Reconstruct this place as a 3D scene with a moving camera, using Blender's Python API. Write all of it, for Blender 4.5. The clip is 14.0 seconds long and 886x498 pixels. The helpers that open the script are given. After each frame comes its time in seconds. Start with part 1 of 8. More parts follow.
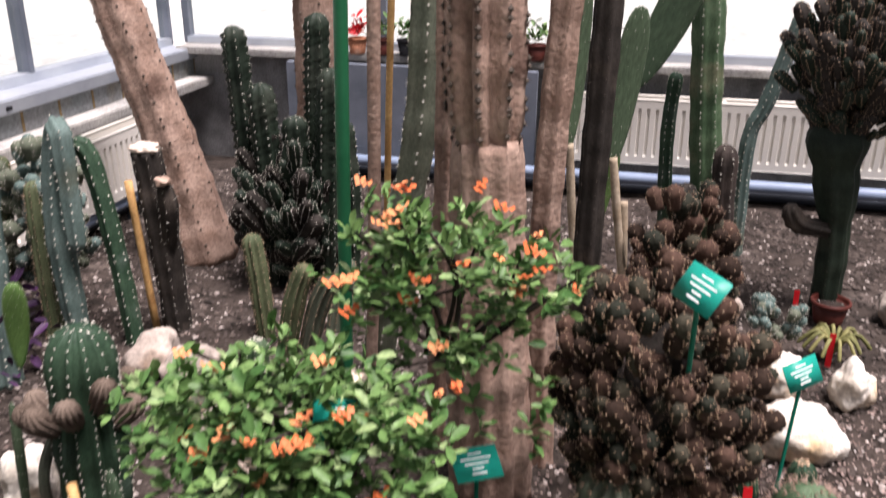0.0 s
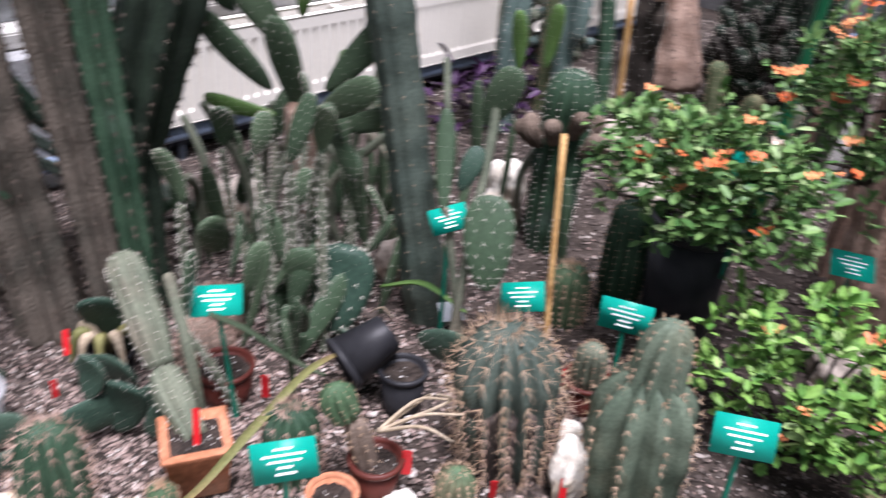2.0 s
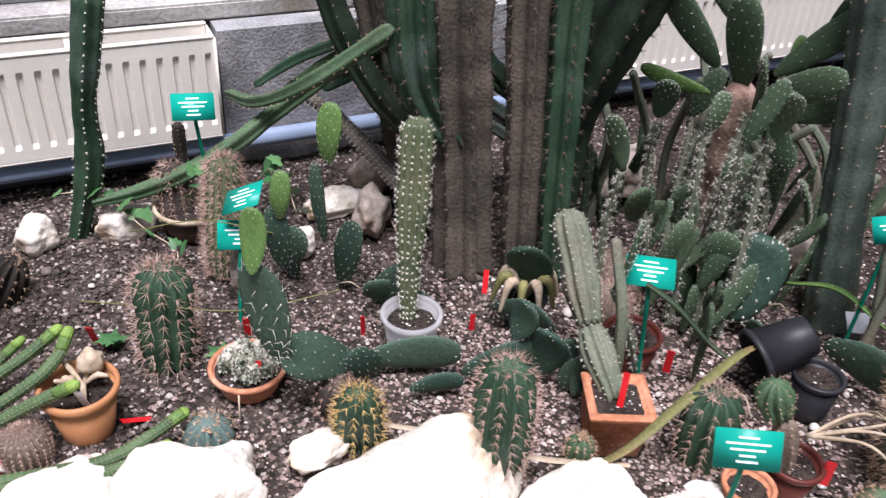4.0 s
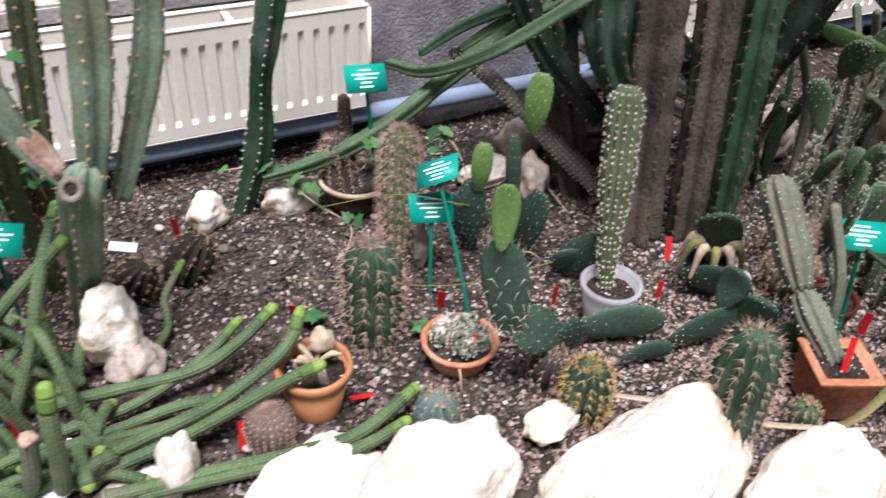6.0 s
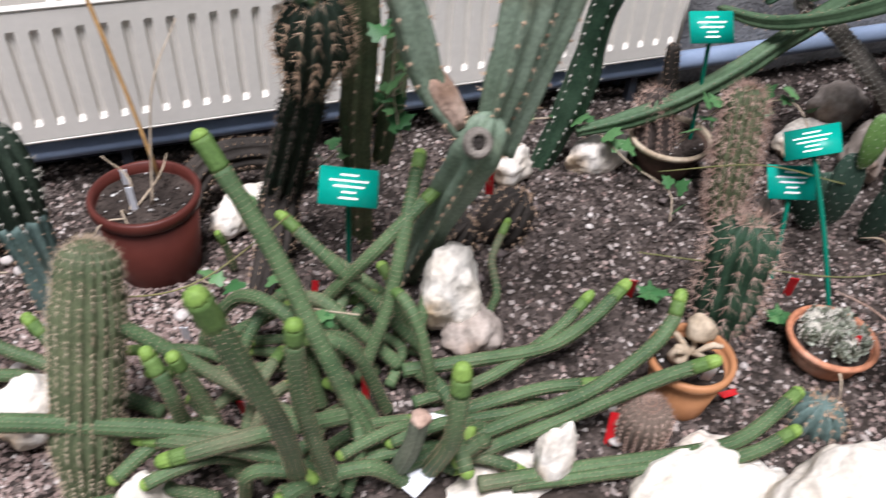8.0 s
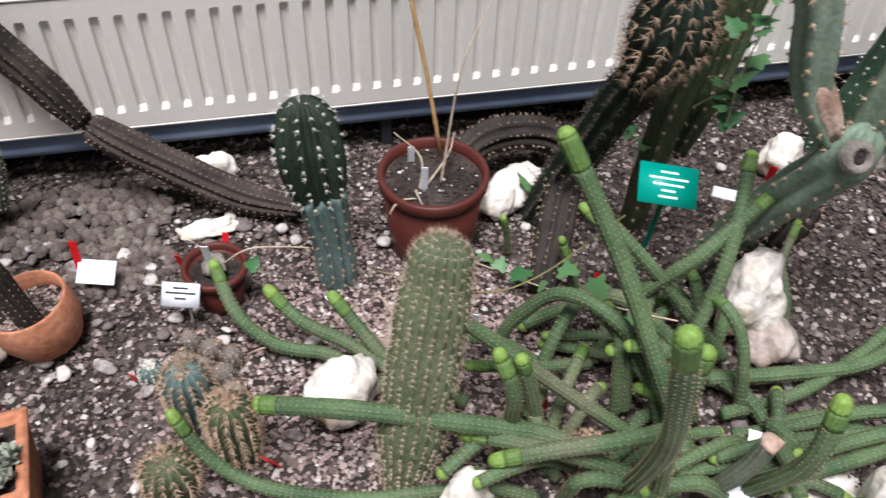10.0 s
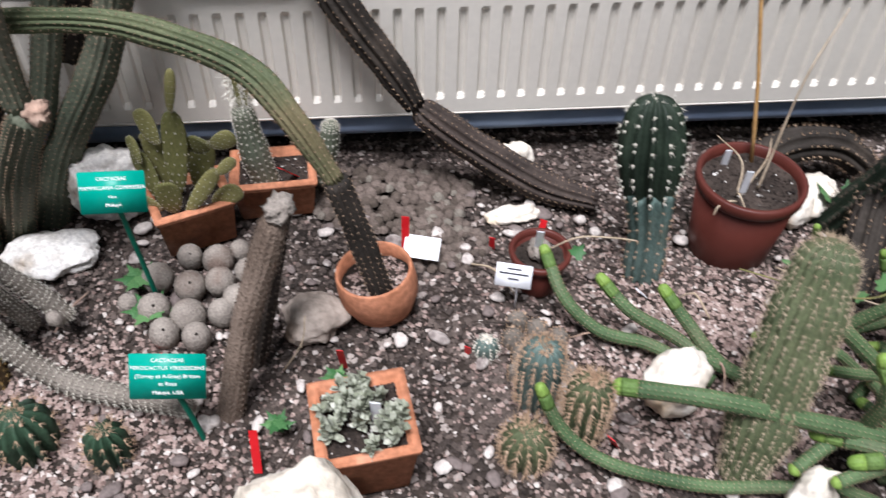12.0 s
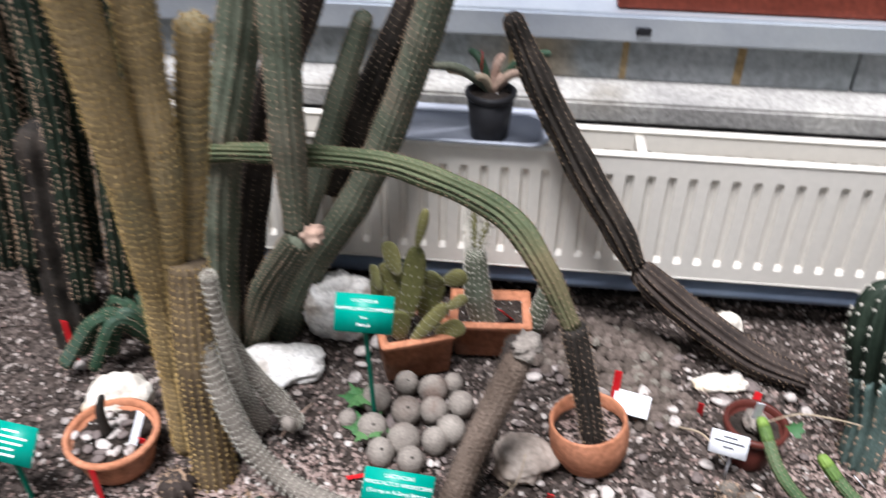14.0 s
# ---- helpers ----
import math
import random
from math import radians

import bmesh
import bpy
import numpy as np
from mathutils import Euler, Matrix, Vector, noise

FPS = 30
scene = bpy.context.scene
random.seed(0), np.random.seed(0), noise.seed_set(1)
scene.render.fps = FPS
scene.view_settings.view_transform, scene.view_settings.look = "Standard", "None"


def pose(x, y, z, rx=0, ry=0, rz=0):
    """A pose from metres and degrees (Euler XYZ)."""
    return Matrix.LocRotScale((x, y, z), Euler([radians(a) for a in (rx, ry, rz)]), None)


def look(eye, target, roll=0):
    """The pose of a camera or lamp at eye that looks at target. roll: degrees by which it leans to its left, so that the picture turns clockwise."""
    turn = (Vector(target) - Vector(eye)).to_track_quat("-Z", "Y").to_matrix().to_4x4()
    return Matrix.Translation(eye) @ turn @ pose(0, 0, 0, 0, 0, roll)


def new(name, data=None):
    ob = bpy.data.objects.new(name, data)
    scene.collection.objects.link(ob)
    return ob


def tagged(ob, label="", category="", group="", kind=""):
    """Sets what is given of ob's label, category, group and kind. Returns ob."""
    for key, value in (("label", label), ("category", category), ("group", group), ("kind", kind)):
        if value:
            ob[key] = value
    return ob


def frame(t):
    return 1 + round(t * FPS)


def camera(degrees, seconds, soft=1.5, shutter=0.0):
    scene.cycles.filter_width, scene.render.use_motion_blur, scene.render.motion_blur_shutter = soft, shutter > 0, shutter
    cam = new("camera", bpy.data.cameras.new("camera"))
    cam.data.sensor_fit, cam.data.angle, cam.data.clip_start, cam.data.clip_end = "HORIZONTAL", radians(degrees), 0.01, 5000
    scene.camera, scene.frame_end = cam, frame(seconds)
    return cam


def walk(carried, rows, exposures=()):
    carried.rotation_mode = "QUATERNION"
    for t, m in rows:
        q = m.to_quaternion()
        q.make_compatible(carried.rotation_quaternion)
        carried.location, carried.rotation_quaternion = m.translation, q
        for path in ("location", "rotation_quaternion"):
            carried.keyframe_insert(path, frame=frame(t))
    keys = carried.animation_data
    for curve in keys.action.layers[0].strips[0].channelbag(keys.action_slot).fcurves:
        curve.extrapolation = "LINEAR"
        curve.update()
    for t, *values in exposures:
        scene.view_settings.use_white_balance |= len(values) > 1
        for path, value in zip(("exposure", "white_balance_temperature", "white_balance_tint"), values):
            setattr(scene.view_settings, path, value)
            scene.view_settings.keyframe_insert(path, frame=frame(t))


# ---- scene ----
cam = camera(55.9, 14.0, 1.35, 0.5)
METRES, EYE, TILT, LEAN, TURN = 3.3, 1.24, 0.0, 0.0, 12.3
ROWS = [
    (0.0, 0.0, 0.0, 0.0, 0.17, -21.59, -0.43),
    (0.5, -0.0053, -0.0424, -0.0085, 1.3, -25.98, -0.83),
    (1.0, -0.0097, -0.1077, -0.0178, 6.94, -28.55, -1.7),
    (1.5, 0.0137, -0.1399, -0.0144, 18.76, -29.78, -2.77),
    (2.0, 0.0387, -0.1545, -0.0154, 33.72, -30.81, -3.95),
    (2.5, 0.0463, -0.1771, -0.0171, 46.17, -31.51, -4.52),
    (3.0, 0.024, -0.2113, -0.0144, 53.5, -32.13, -4.61),
    (5.5, -0.1144, -0.2822, -0.0121, 51.47, -37.28, -2.63),
    (6.0, -0.1254, -0.3327, -0.0126, 51.95, -37.64, -2.47),
    (6.5, -0.1542, -0.3601, -0.0265, 53.41, -38.04, -2.56),
    (7.0, -0.2011, -0.3787, -0.0343, 55.61, -38.6, -2.83),
    (7.5, -0.2315, -0.3909, -0.0379, 57.88, -39.89, -2.79),
    (8.0, -0.2524, -0.426, -0.0388, 59.64, -42.22, -2.28),
    (10.5, -0.3404, -0.5431, -0.0336, 67.54, -46.45, -1.51),
    (11.0, -0.3489, -0.5802, -0.0316, 69.0, -46.61, -1.21),
    (11.5, -0.3494, -0.618, -0.0268, 70.58, -46.66, -0.96),
    (12.0, -0.3599, -0.6413, -0.0276, 73.05, -46.47, -0.98),
    (12.5, -0.3853, -0.6529, -0.0283, 75.55, -46.01, -0.86),
    (13.0, -0.4014, -0.6673, -0.0251, 77.92, -45.34, -0.64),
    (13.5, -0.3891, -0.6715, -0.0182, 79.98, -42.5, -0.4),
    (14.0, -0.3513, -0.6963, -0.0185, 84.03, -35.88, -0.52),
]
EXPOSURES = [(0.0, 1.36, 6500, 23), (0.5, 1.56, 6150, 19), (1.2, 1.56, 6000, 20), (2.2, 1.42, 5900, 22), (3.2, 1.27, 5950, 22), (5.3, 1.2, 6050, 19), (6.3, 1.14, 6100, 18), (7.2, 0.9, 6000, 16), (8.0, 1.0, 6000, 17), (10.3, 0.93, 6000, 15), (11.2, 0.93, 6000, 15), (12.2, 1.0, 6000, 15), (13.0, 0.98, 6000, 15), (13.5, 0.93, 6000, 14), (14.0, 1.13, 6000, 14)]
walk(cam, [(t, pose(0, 0, EYE, TILT, LEAN, TURN) @ pose(METRES * x, METRES * y, METRES * z, 90 + pitch, roll, yaw)) for t, x, y, z, yaw, pitch, roll in ROWS], EXPOSURES)

# ---------------------------------------------------------------- world and sun
world = bpy.data.worlds.new("overcast_sky")
scene.world = world
world.use_nodes = True
wn = world.node_tree.nodes
sky = wn.new("ShaderNodeTexSky")
sky.sky_type, sky.sun_disc = "NISHITA", False
sky.sun_elevation, sky.sun_rotation = radians(74), radians(115)
sky.air_density, sky.dust_density, sky.ozone_density = 1.0, 4.0, 1.0
soften = wn.new("ShaderNodeMixRGB")
soften.inputs[0].default_value = 0.7
soften.inputs[2].default_value = (9.0, 9.2, 9.6, 1)
world.node_tree.links.new(sky.outputs[0], soften.inputs[1])
world.node_tree.links.new(soften.outputs[0], wn["Background"].inputs[0])
wn["Background"].inputs[1].default_value = 0.021
sun = new("sun", bpy.data.lights.new("sun", "SUN"))
sun.data.energy, sun.data.angle, sun.data.color = 3.5, radians(24), (1.0, 0.97, 0.94)
sun.matrix_world = look((0.75, -0.35, 3.0), (0, 0, 0))

# ---------------------------------------------------------------- materials
MATS = {}


def mat(name, a, b, c=None, rough=0.6, scale=30.0, fine=180.0, bump=0.15, metal=0.0, island=False, rnd=0.0, trans=0.0, spec=0.2, mott=0.6):
    """Two-scale mottled surface: a and b blend by coarse noise, c shows in worn spots."""
    if name in MATS:
        return MATS[name]
    m = bpy.data.materials.new(name)
    m.use_nodes = True
    n, l = m.node_tree.nodes, m.node_tree.links
    p = n["Principled BSDF"]
    tc = n.new("ShaderNodeTexCoord")
    n1 = n.new("ShaderNodeTexNoise")
    n1.inputs["Scale"].default_value, n1.inputs["Detail"].default_value = scale, 5
    n2 = n.new("ShaderNodeTexNoise")
    n2.inputs["Scale"].default_value, n2.inputs["Detail"].default_value = fine, 3
    l.new(tc.outputs["Object"], n1.inputs["Vector"])
    l.new(tc.outputs["Object"], n2.inputs["Vector"])
    r1 = n.new("ShaderNodeValToRGB")
    r1.color_ramp.elements[0].position, r1.color_ramp.elements[1].position = 0.35, 0.65
    r1.color_ramp.elements[0].color, r1.color_ramp.elements[1].color = (*a, 1), (*b, 1)
    if island:
        g1 = n.new("ShaderNodeNewGeometry")
        l.new(g1.outputs["Random Per Island"], r1.inputs[0])
        r1.color_ramp.elements[0].position, r1.color_ramp.elements[1].position = 0.05, 0.88
    elif rnd:
        oi = n.new("ShaderNodeObjectInfo")
        mx = n.new("ShaderNodeMath")
        mx.operation = "MULTIPLY_ADD"
        mx.inputs[1].default_value = rnd
        l.new(oi.outputs["Random"], mx.inputs[0])
        l.new(n1.outputs[0], mx.inputs[2])
        sb = n.new("ShaderNodeMath")
        sb.operation = "SUBTRACT"
        sb.inputs[1].default_value = rnd / 2
        l.new(mx.outputs[0], sb.inputs[0])
        l.new(sb.outputs[0], r1.inputs[0])
    else:
        l.new(n1.outputs[0], r1.inputs[0])
    last = r1.outputs[0]
    if c:
        if island:
            e = r1.color_ramp.elements.new(0.95)
            e.color = (*c, 1)
        else:
            r2 = n.new("ShaderNodeValToRGB")
            r2.color_ramp.elements[0].position, r2.color_ramp.elements[1].position = 0.56, 0.68
            n3 = n.new("ShaderNodeTexNoise")
            n3.inputs["Scale"].default_value, n3.inputs["Detail"].default_value = scale * 0.45, 6
            l.new(tc.outputs["Object"], n3.inputs["Vector"])
            l.new(n3.outputs[0], r2.inputs[0])
            m3 = n.new("ShaderNodeMixRGB")
            m3.inputs[2].default_value = (*c, 1)
            l.new(r2.outputs[0], m3.inputs[0])
            l.new(last, m3.inputs[1])
            last = m3.outputs[0]
    hs = n.new("ShaderNodeMixRGB")
    hs.blend_type = "MULTIPLY"
    hs.inputs[0].default_value = mott
    r4 = n.new("ShaderNodeValToRGB")
    r4.color_ramp.elements[0].color, r4.color_ramp.elements[1].color = (0.55, 0.55, 0.55, 1), (1.25, 1.25, 1.25, 1)
    r4.color_ramp.elements[0].position, r4.color_ramp.elements[1].position = 0.3, 0.7
    l.new(n2.outputs[0], r4.inputs[0])
    l.new(last, hs.inputs[1])
    l.new(r4.outputs[0], hs.inputs[2])
    l.new(hs.outputs[0], p.inputs["Base Color"])
    p.inputs["Roughness"].default_value, p.inputs["Metallic"].default_value = rough, metal
    p.inputs["Specular IOR Level"].default_value = spec
    if trans:
        p.inputs["Subsurface Weight"].default_value = trans
        p.inputs["Subsurface Radius"].default_value = (0.006, 0.01, 0.004)
        p.inputs["Subsurface Scale"].default_value = 0.5
    if bump:
        bp = n.new("ShaderNodeBump")
        bp.inputs["Strength"].default_value, bp.inputs["Distance"].default_value = bump, 0.004
        l.new(n2.outputs[0], bp.inputs["Height"])
        l.new(bp.outputs[0], p.inputs["Normal"])
    MATS[name] = m
    return m


M_SOIL = mat("dark_potting_soil", (0.018, 0.014, 0.011), (0.06, 0.046, 0.038), (0.10, 0.08, 0.068), 0.95, 14, 160, 0.9)
M_GRAVEL = mat("brown_lava_gravel", (0.02, 0.016, 0.0135), (0.122, 0.096, 0.083), (0.35, 0.305, 0.275), 0.9, 40, 260, 0.5, island=True)
M_PINKGR = mat("pink_granite_gravel", (0.16, 0.11, 0.095), (0.37, 0.285, 0.25), (0.54, 0.49, 0.45), 0.9, 40, 260, 0.5, island=True)
M_GRIT = mat("dark_compost_with_perlite", (0.012, 0.009, 0.008), (0.05, 0.038, 0.031), (0.55, 0.53, 0.5), 0.95, 40, 260, 0.4, island=True)
M_LIME = mat("pale_limestone", (0.62, 0.55, 0.45), (0.84, 0.80, 0.72), (0.55, 0.38, 0.2), 0.9, 9, 70, 0.9)
M_ROCKG = mat("grey_pink_rock", (0.3, 0.25, 0.21), (0.5, 0.43, 0.37), (0.25, 0.18, 0.13), 0.9, 12, 80, 0.8)
M_PEBBLE = mat("river_pebble", (0.16, 0.13, 0.12), (0.55, 0.5, 0.46), None, 0.7, 30, 150, 0.3, rnd=1.4)
M_ENAMEL = mat("cream_radiator_enamel", (0.79, 0.75, 0.67), (0.84, 0.80, 0.72), None, 0.35, 3, 60, 0.03, mott=0.08)
M_PIPE = mat("blue_grey_painted_pipe", (0.17, 0.22, 0.31), (0.23, 0.29, 0.39), None, 0.4, 5, 90, 0.1, mott=0.08)
M_PIPED = mat("dark_painted_pipe", (0.03, 0.035, 0.045), (0.05, 0.06, 0.075), None, 0.45, 5, 90, 0.1, mott=0.08)
M_CONC = mat("weathered_concrete", (0.20, 0.20, 0.20), (0.34, 0.34, 0.34), (0.14, 0.14, 0.14), 0.9, 9, 110, 0.8)
M_LEDGE = mat("lime_stained_concrete", (0.29, 0.28, 0.265), (0.47, 0.455, 0.42), (0.22, 0.2, 0.165), 0.9, 6, 80, 0.5)
M_ALU = mat("dull_aluminium", (0.50, 0.54, 0.6), (0.62, 0.66, 0.7), None, 0.4, 6, 120, 0.05, metal=0.6, mott=0.08)
M_ALUD = mat("grey_painted_steel", (0.13, 0.15, 0.18), (0.19, 0.21, 0.25), None, 0.5, 6, 120, 0.05, mott=0.08)
M_PANEL = mat("dirty_grey_panel", (0.19, 0.21, 0.215), (0.27, 0.28, 0.285), (0.24, 0.19, 0.12), 0.5, 4, 60, 0.1)
M_RUST = mat("rust_stain", (0.22, 0.15, 0.07), (0.3, 0.22, 0.12), None, 0.9, 12, 90, 0.2)
M_REDWOOD = mat("red_brown_painted_wood", (0.16, 0.035, 0.02), (0.22, 0.05, 0.03), None, 0.5, 8, 90, 0.1)
M_FLOOR = mat("worn_concrete_slabs", (0.22, 0.21, 0.2), (0.3, 0.29, 0.27), (0.16, 0.15, 0.14), 0.85, 3, 60, 0.3)
M_TERRA = mat("terracotta", (0.41, 0.165, 0.085), (0.53, 0.235, 0.135), (0.63, 0.41, 0.30), 0.85, 11, 90, 0.3)
M_GLAZE = mat("ochre_glazed_clay", (0.34, 0.15, 0.065), (0.44, 0.21, 0.095), (0.25, 0.10, 0.05), 0.5, 10, 60, 0.1, mott=0.08)
M_OXPOT = mat("red_brown_plastic", (0.075, 0.019, 0.014), (0.095, 0.025, 0.018), (0.115, 0.04, 0.03), 0.45, 8, 120, 0.05, mott=0.08)
M_BLACKP = mat("black_plastic", (0.012, 0.012, 0.014), (0.03, 0.03, 0.033), None, 0.45, 8, 120, 0.05, mott=0.08)
M_DKBOWL = mat("dark_brown_stoneware", (0.05, 0.03, 0.022), (0.09, 0.055, 0.04), None, 0.6, 8, 100, 0.1)
M_TAGRED = mat("red_plastic", (0.5, 0.012, 0.016), (0.6, 0.02, 0.025), None, 0.4, 20, 200, 0.05, mott=0.08)
M_TAGWH = mat("white_plastic", (0.72, 0.74, 0.78), (0.82, 0.83, 0.85), None, 0.45, 20, 200, 0.05, mott=0.08)
M_LABEL = mat("green_engraved_plastic", (0.002, 0.27, 0.20), (0.005, 0.31, 0.23), None, 0.35, 10, 150, 0.02, mott=0.08)
M_STAKE = mat("green_stake_plastic", (0.0, 0.12, 0.075), (0.005, 0.16, 0.10), None, 0.4, 10, 150, 0.02, mott=0.08)
M_INK = mat("white_lettering", (0.8, 0.86, 0.84), (0.85, 0.9, 0.88), None, 0.5, 10, 150, 0.0, mott=0.08)
M_INKD = mat("black_lettering", (0.03, 0.03, 0.04), (0.05, 0.05, 0.06), None, 0.5, 10, 150, 0.0)
M_BAMBOO = mat("dry_bamboo", (0.42, 0.24, 0.09), (0.55, 0.34, 0.14), (0.3, 0.16, 0.06), 0.6, 20, 120, 0.1)
M_DRY = mat("dry_straw_stalk", (0.36, 0.28, 0.19), (0.5, 0.41, 0.3), None, 0.8, 20, 120, 0.1)
M_BARK = mat("corky_cactus_bark", (0.27, 0.175, 0.13), (0.42, 0.295, 0.23), (0.13, 0.08, 0.06), 0.9, 14, 90, 0.9)
M_GOLD = mat("golden_spined_skin", (0.26, 0.195, 0.10), (0.36, 0.27, 0.145), (0.22, 0.19, 0.11), 0.8, 10, 200, 0.5)
M_GOLDSP = mat("golden_spine", (0.46, 0.30, 0.10), (0.55, 0.4, 0.17), None, 0.6, 40, 200, 0)
M_OLDGOLD = mat("dull_brown_old_skin", (0.085, 0.062, 0.038), (0.165, 0.12, 0.068), (0.06, 0.045, 0.032), 0.85, 9, 160, 0.6)
M_GREYG = mat("grey_green_skin", (0.10, 0.118, 0.082), (0.155, 0.168, 0.12), (0.17, 0.155, 0.115), 0.7, 12, 160, 0.3)
M_OLIVE = mat("olive_green_skin", (0.065, 0.085, 0.042), (0.11, 0.125, 0.065), (0.15, 0.13, 0.07), 0.65, 10, 160, 0.3)
M_GREEN = mat("green_cactus_skin", (0.055, 0.10, 0.05), (0.10, 0.155, 0.085), (0.15, 0.15, 0.09), 0.55, 12, 160, 0.2)
M_CEREUS = mat("waxy_blue_green_skin", (0.14, 0.19, 0.13), (0.22, 0.28, 0.205), (0.165, 0.18, 0.115), 0.5, 9, 150, 0.2)
M_DEEP = mat("deep_green_skin", (0.022, 0.05, 0.028), (0.045, 0.085, 0.05), (0.07, 0.105, 0.08), 0.55, 14, 160, 0.2)
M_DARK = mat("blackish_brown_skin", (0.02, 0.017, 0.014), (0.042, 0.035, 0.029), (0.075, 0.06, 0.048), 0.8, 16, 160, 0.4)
M_BLACKG = mat("blackish_green_skin", (0.012, 0.02, 0.013), (0.026, 0.04, 0.026), (0.04, 0.05, 0.036), 0.6, 14, 160, 0.3)
M_RIBG = mat("sage_green_ribbed_skin", (0.085, 0.115, 0.08), (0.135, 0.17, 0.12), (0.14, 0.145, 0.095), 0.6, 12, 160, 0.25)
M_OLDBARK = mat("old_brown_green_bark", (0.056, 0.052, 0.041), (0.125, 0.103, 0.082), (0.05, 0.07, 0.047), 0.9, 7, 120, 0.7)
M_TRUNKG = mat("dull_grey_green_skin", (0.055, 0.074, 0.06), (0.09, 0.113, 0.09), (0.11, 0.105, 0.08), 0.65, 9, 150, 0.3)
M_WOOL = mat("grey_brown_wool", (0.17, 0.15, 0.125), (0.27, 0.24, 0.205), (0.14, 0.12, 0.10), 0.95, 16, 240, 0.9)
M_CHALK = mat("white_fretted_stone", (0.68, 0.65, 0.6), (0.85, 0.83, 0.79), (0.5, 0.42, 0.33), 0.95, 22, 120, 0.9)
M_DRIED = mat("withered_grey_brown_skin", (0.038, 0.03, 0.026), (0.075, 0.058, 0.049), (0.034, 0.028, 0.023), 0.85, 14, 150, 0.6)
M_BROWNFUR = mat("brown_wool_skin", (0.13, 0.096, 0.073), (0.22, 0.168, 0.132), (0.09, 0.066, 0.05), 0.95, 14, 220, 0.9)
M_BALL = mat("grey_white_felted_skin", (0.23, 0.20, 0.172), (0.33, 0.295, 0.255), (0.18, 0.135, 0.11), 0.9, 25, 260, 0.8)
M_BLUEGR = mat("blue_grey_skin", (0.085, 0.13, 0.115), (0.135, 0.19, 0.17), (0.11, 0.13, 0.10), 0.6, 10, 150, 0.2)
M_TUBE = mat("rat_tail_stem_skin", (0.05, 0.09, 0.039), (0.095, 0.15, 0.067), (0.13, 0.148, 0.083), 0.6, 12, 200, 0.3)
M_MID = mat("young_stem_skin", (0.085, 0.15, 0.04), (0.125, 0.2, 0.055), None, 0.58, 16, 200, 0.25)
M_TIP = mat("lime_new_growth", (0.15, 0.25, 0.05), (0.21, 0.32, 0.07), None, 0.55, 20, 200, 0.2)
M_PAD = mat("opuntia_pad_skin", (0.045, 0.075, 0.042), (0.075, 0.112, 0.064), (0.10, 0.115, 0.075), 0.55, 9, 150, 0.2, rnd=0.6)
M_PADD = mat("dark_opuntia_pad_skin", (0.03, 0.06, 0.042), (0.055, 0.092, 0.065), (0.08, 0.105, 0.075), 0.55, 9, 150, 0.2, rnd=0.6)
M_PADY = mat("yellow_green_pad_skin", (0.15, 0.15, 0.055), (0.23, 0.215, 0.085), (0.22, 0.15, 0.07), 0.6, 9, 150, 0.2, rnd=0.6)
M_PADN = mat("fresh_green_pad_skin", (0.075, 0.15, 0.04), (0.115, 0.2, 0.055), None, 0.5, 9, 150, 0.2)
M_WHITESP = mat("white_spine", (0.55, 0.52, 0.44), (0.7, 0.67, 0.58), None, 0.6, 40, 200, 0)
M_TANSP = mat("tan_spine", (0.36, 0.24, 0.15), (0.5, 0.36, 0.25), None, 0.6, 40, 200, 0)
M_REDSP = mat("reddish_spine", (0.32, 0.2, 0.15), (0.48, 0.35, 0.28), None, 0.6, 40, 200, 0)
M_DARKSP = mat("dark_spine", (0.05, 0.04, 0.03), (0.12, 0.09, 0.07), None, 0.6, 40, 200, 0)
M_LEAF = mat("fresh_spurge_leaf", (0.045, 0.115, 0.03), (0.15, 0.26, 0.08), (0.28, 0.38, 0.17), 0.45, 20, 120, 0.1, island=True)
M_LEAFY = mat("bright_spurge_leaf", (0.07, 0.18, 0.035), (0.21, 0.37, 0.08), (0.33, 0.47, 0.17), 0.45, 20, 120, 0.1, island=True)
M_IVY = mat("ivy_leaf", (0.04, 0.12, 0.04), (0.10, 0.21, 0.08), None, 0.4, 20, 120, 0.1, rnd=0.8)
M_FLOWER = mat("orange_bract", (0.62, 0.15, 0.05), (0.76, 0.31, 0.13), None, 0.5, 30, 120, 0.0, rnd=0.8)
M_FLOWERP = mat("pale_bract", (0.8, 0.62, 0.5), (0.85, 0.74, 0.62), None, 0.5, 30, 120, 0.0)
M_SUCC = mat("silvery_succulent_leaf", (0.24, 0.26, 0.19), (0.38, 0.40, 0.32), (0.52, 0.53, 0.45), 0.7, 30, 200, 0.2, island=True)
M_CLUMP = mat("rusty_brown_tubercles", (0.06, 0.03, 0.02), (0.14, 0.08, 0.055), (0.21, 0.135, 0.095), 0.9, 30, 160, 0.6, island=True)
M_MATC = mat("brown_grey_tiny_heads", (0.085, 0.068, 0.055), (0.17, 0.135, 0.115), (0.2, 0.18, 0.15), 0.95, 30, 260, 0.8, island=True)
M_PURPLE = mat("dark_purple_leaf", (0.025, 0.012, 0.032), (0.06, 0.024, 0.07), None, 0.4, 20, 90, 0.1, island=True)
M_FLESH = mat("cut_cactus_tissue", (0.36, 0.235, 0.175), (0.5, 0.37, 0.29), (0.25, 0.16, 0.11), 0.8, 18, 120, 0.4)
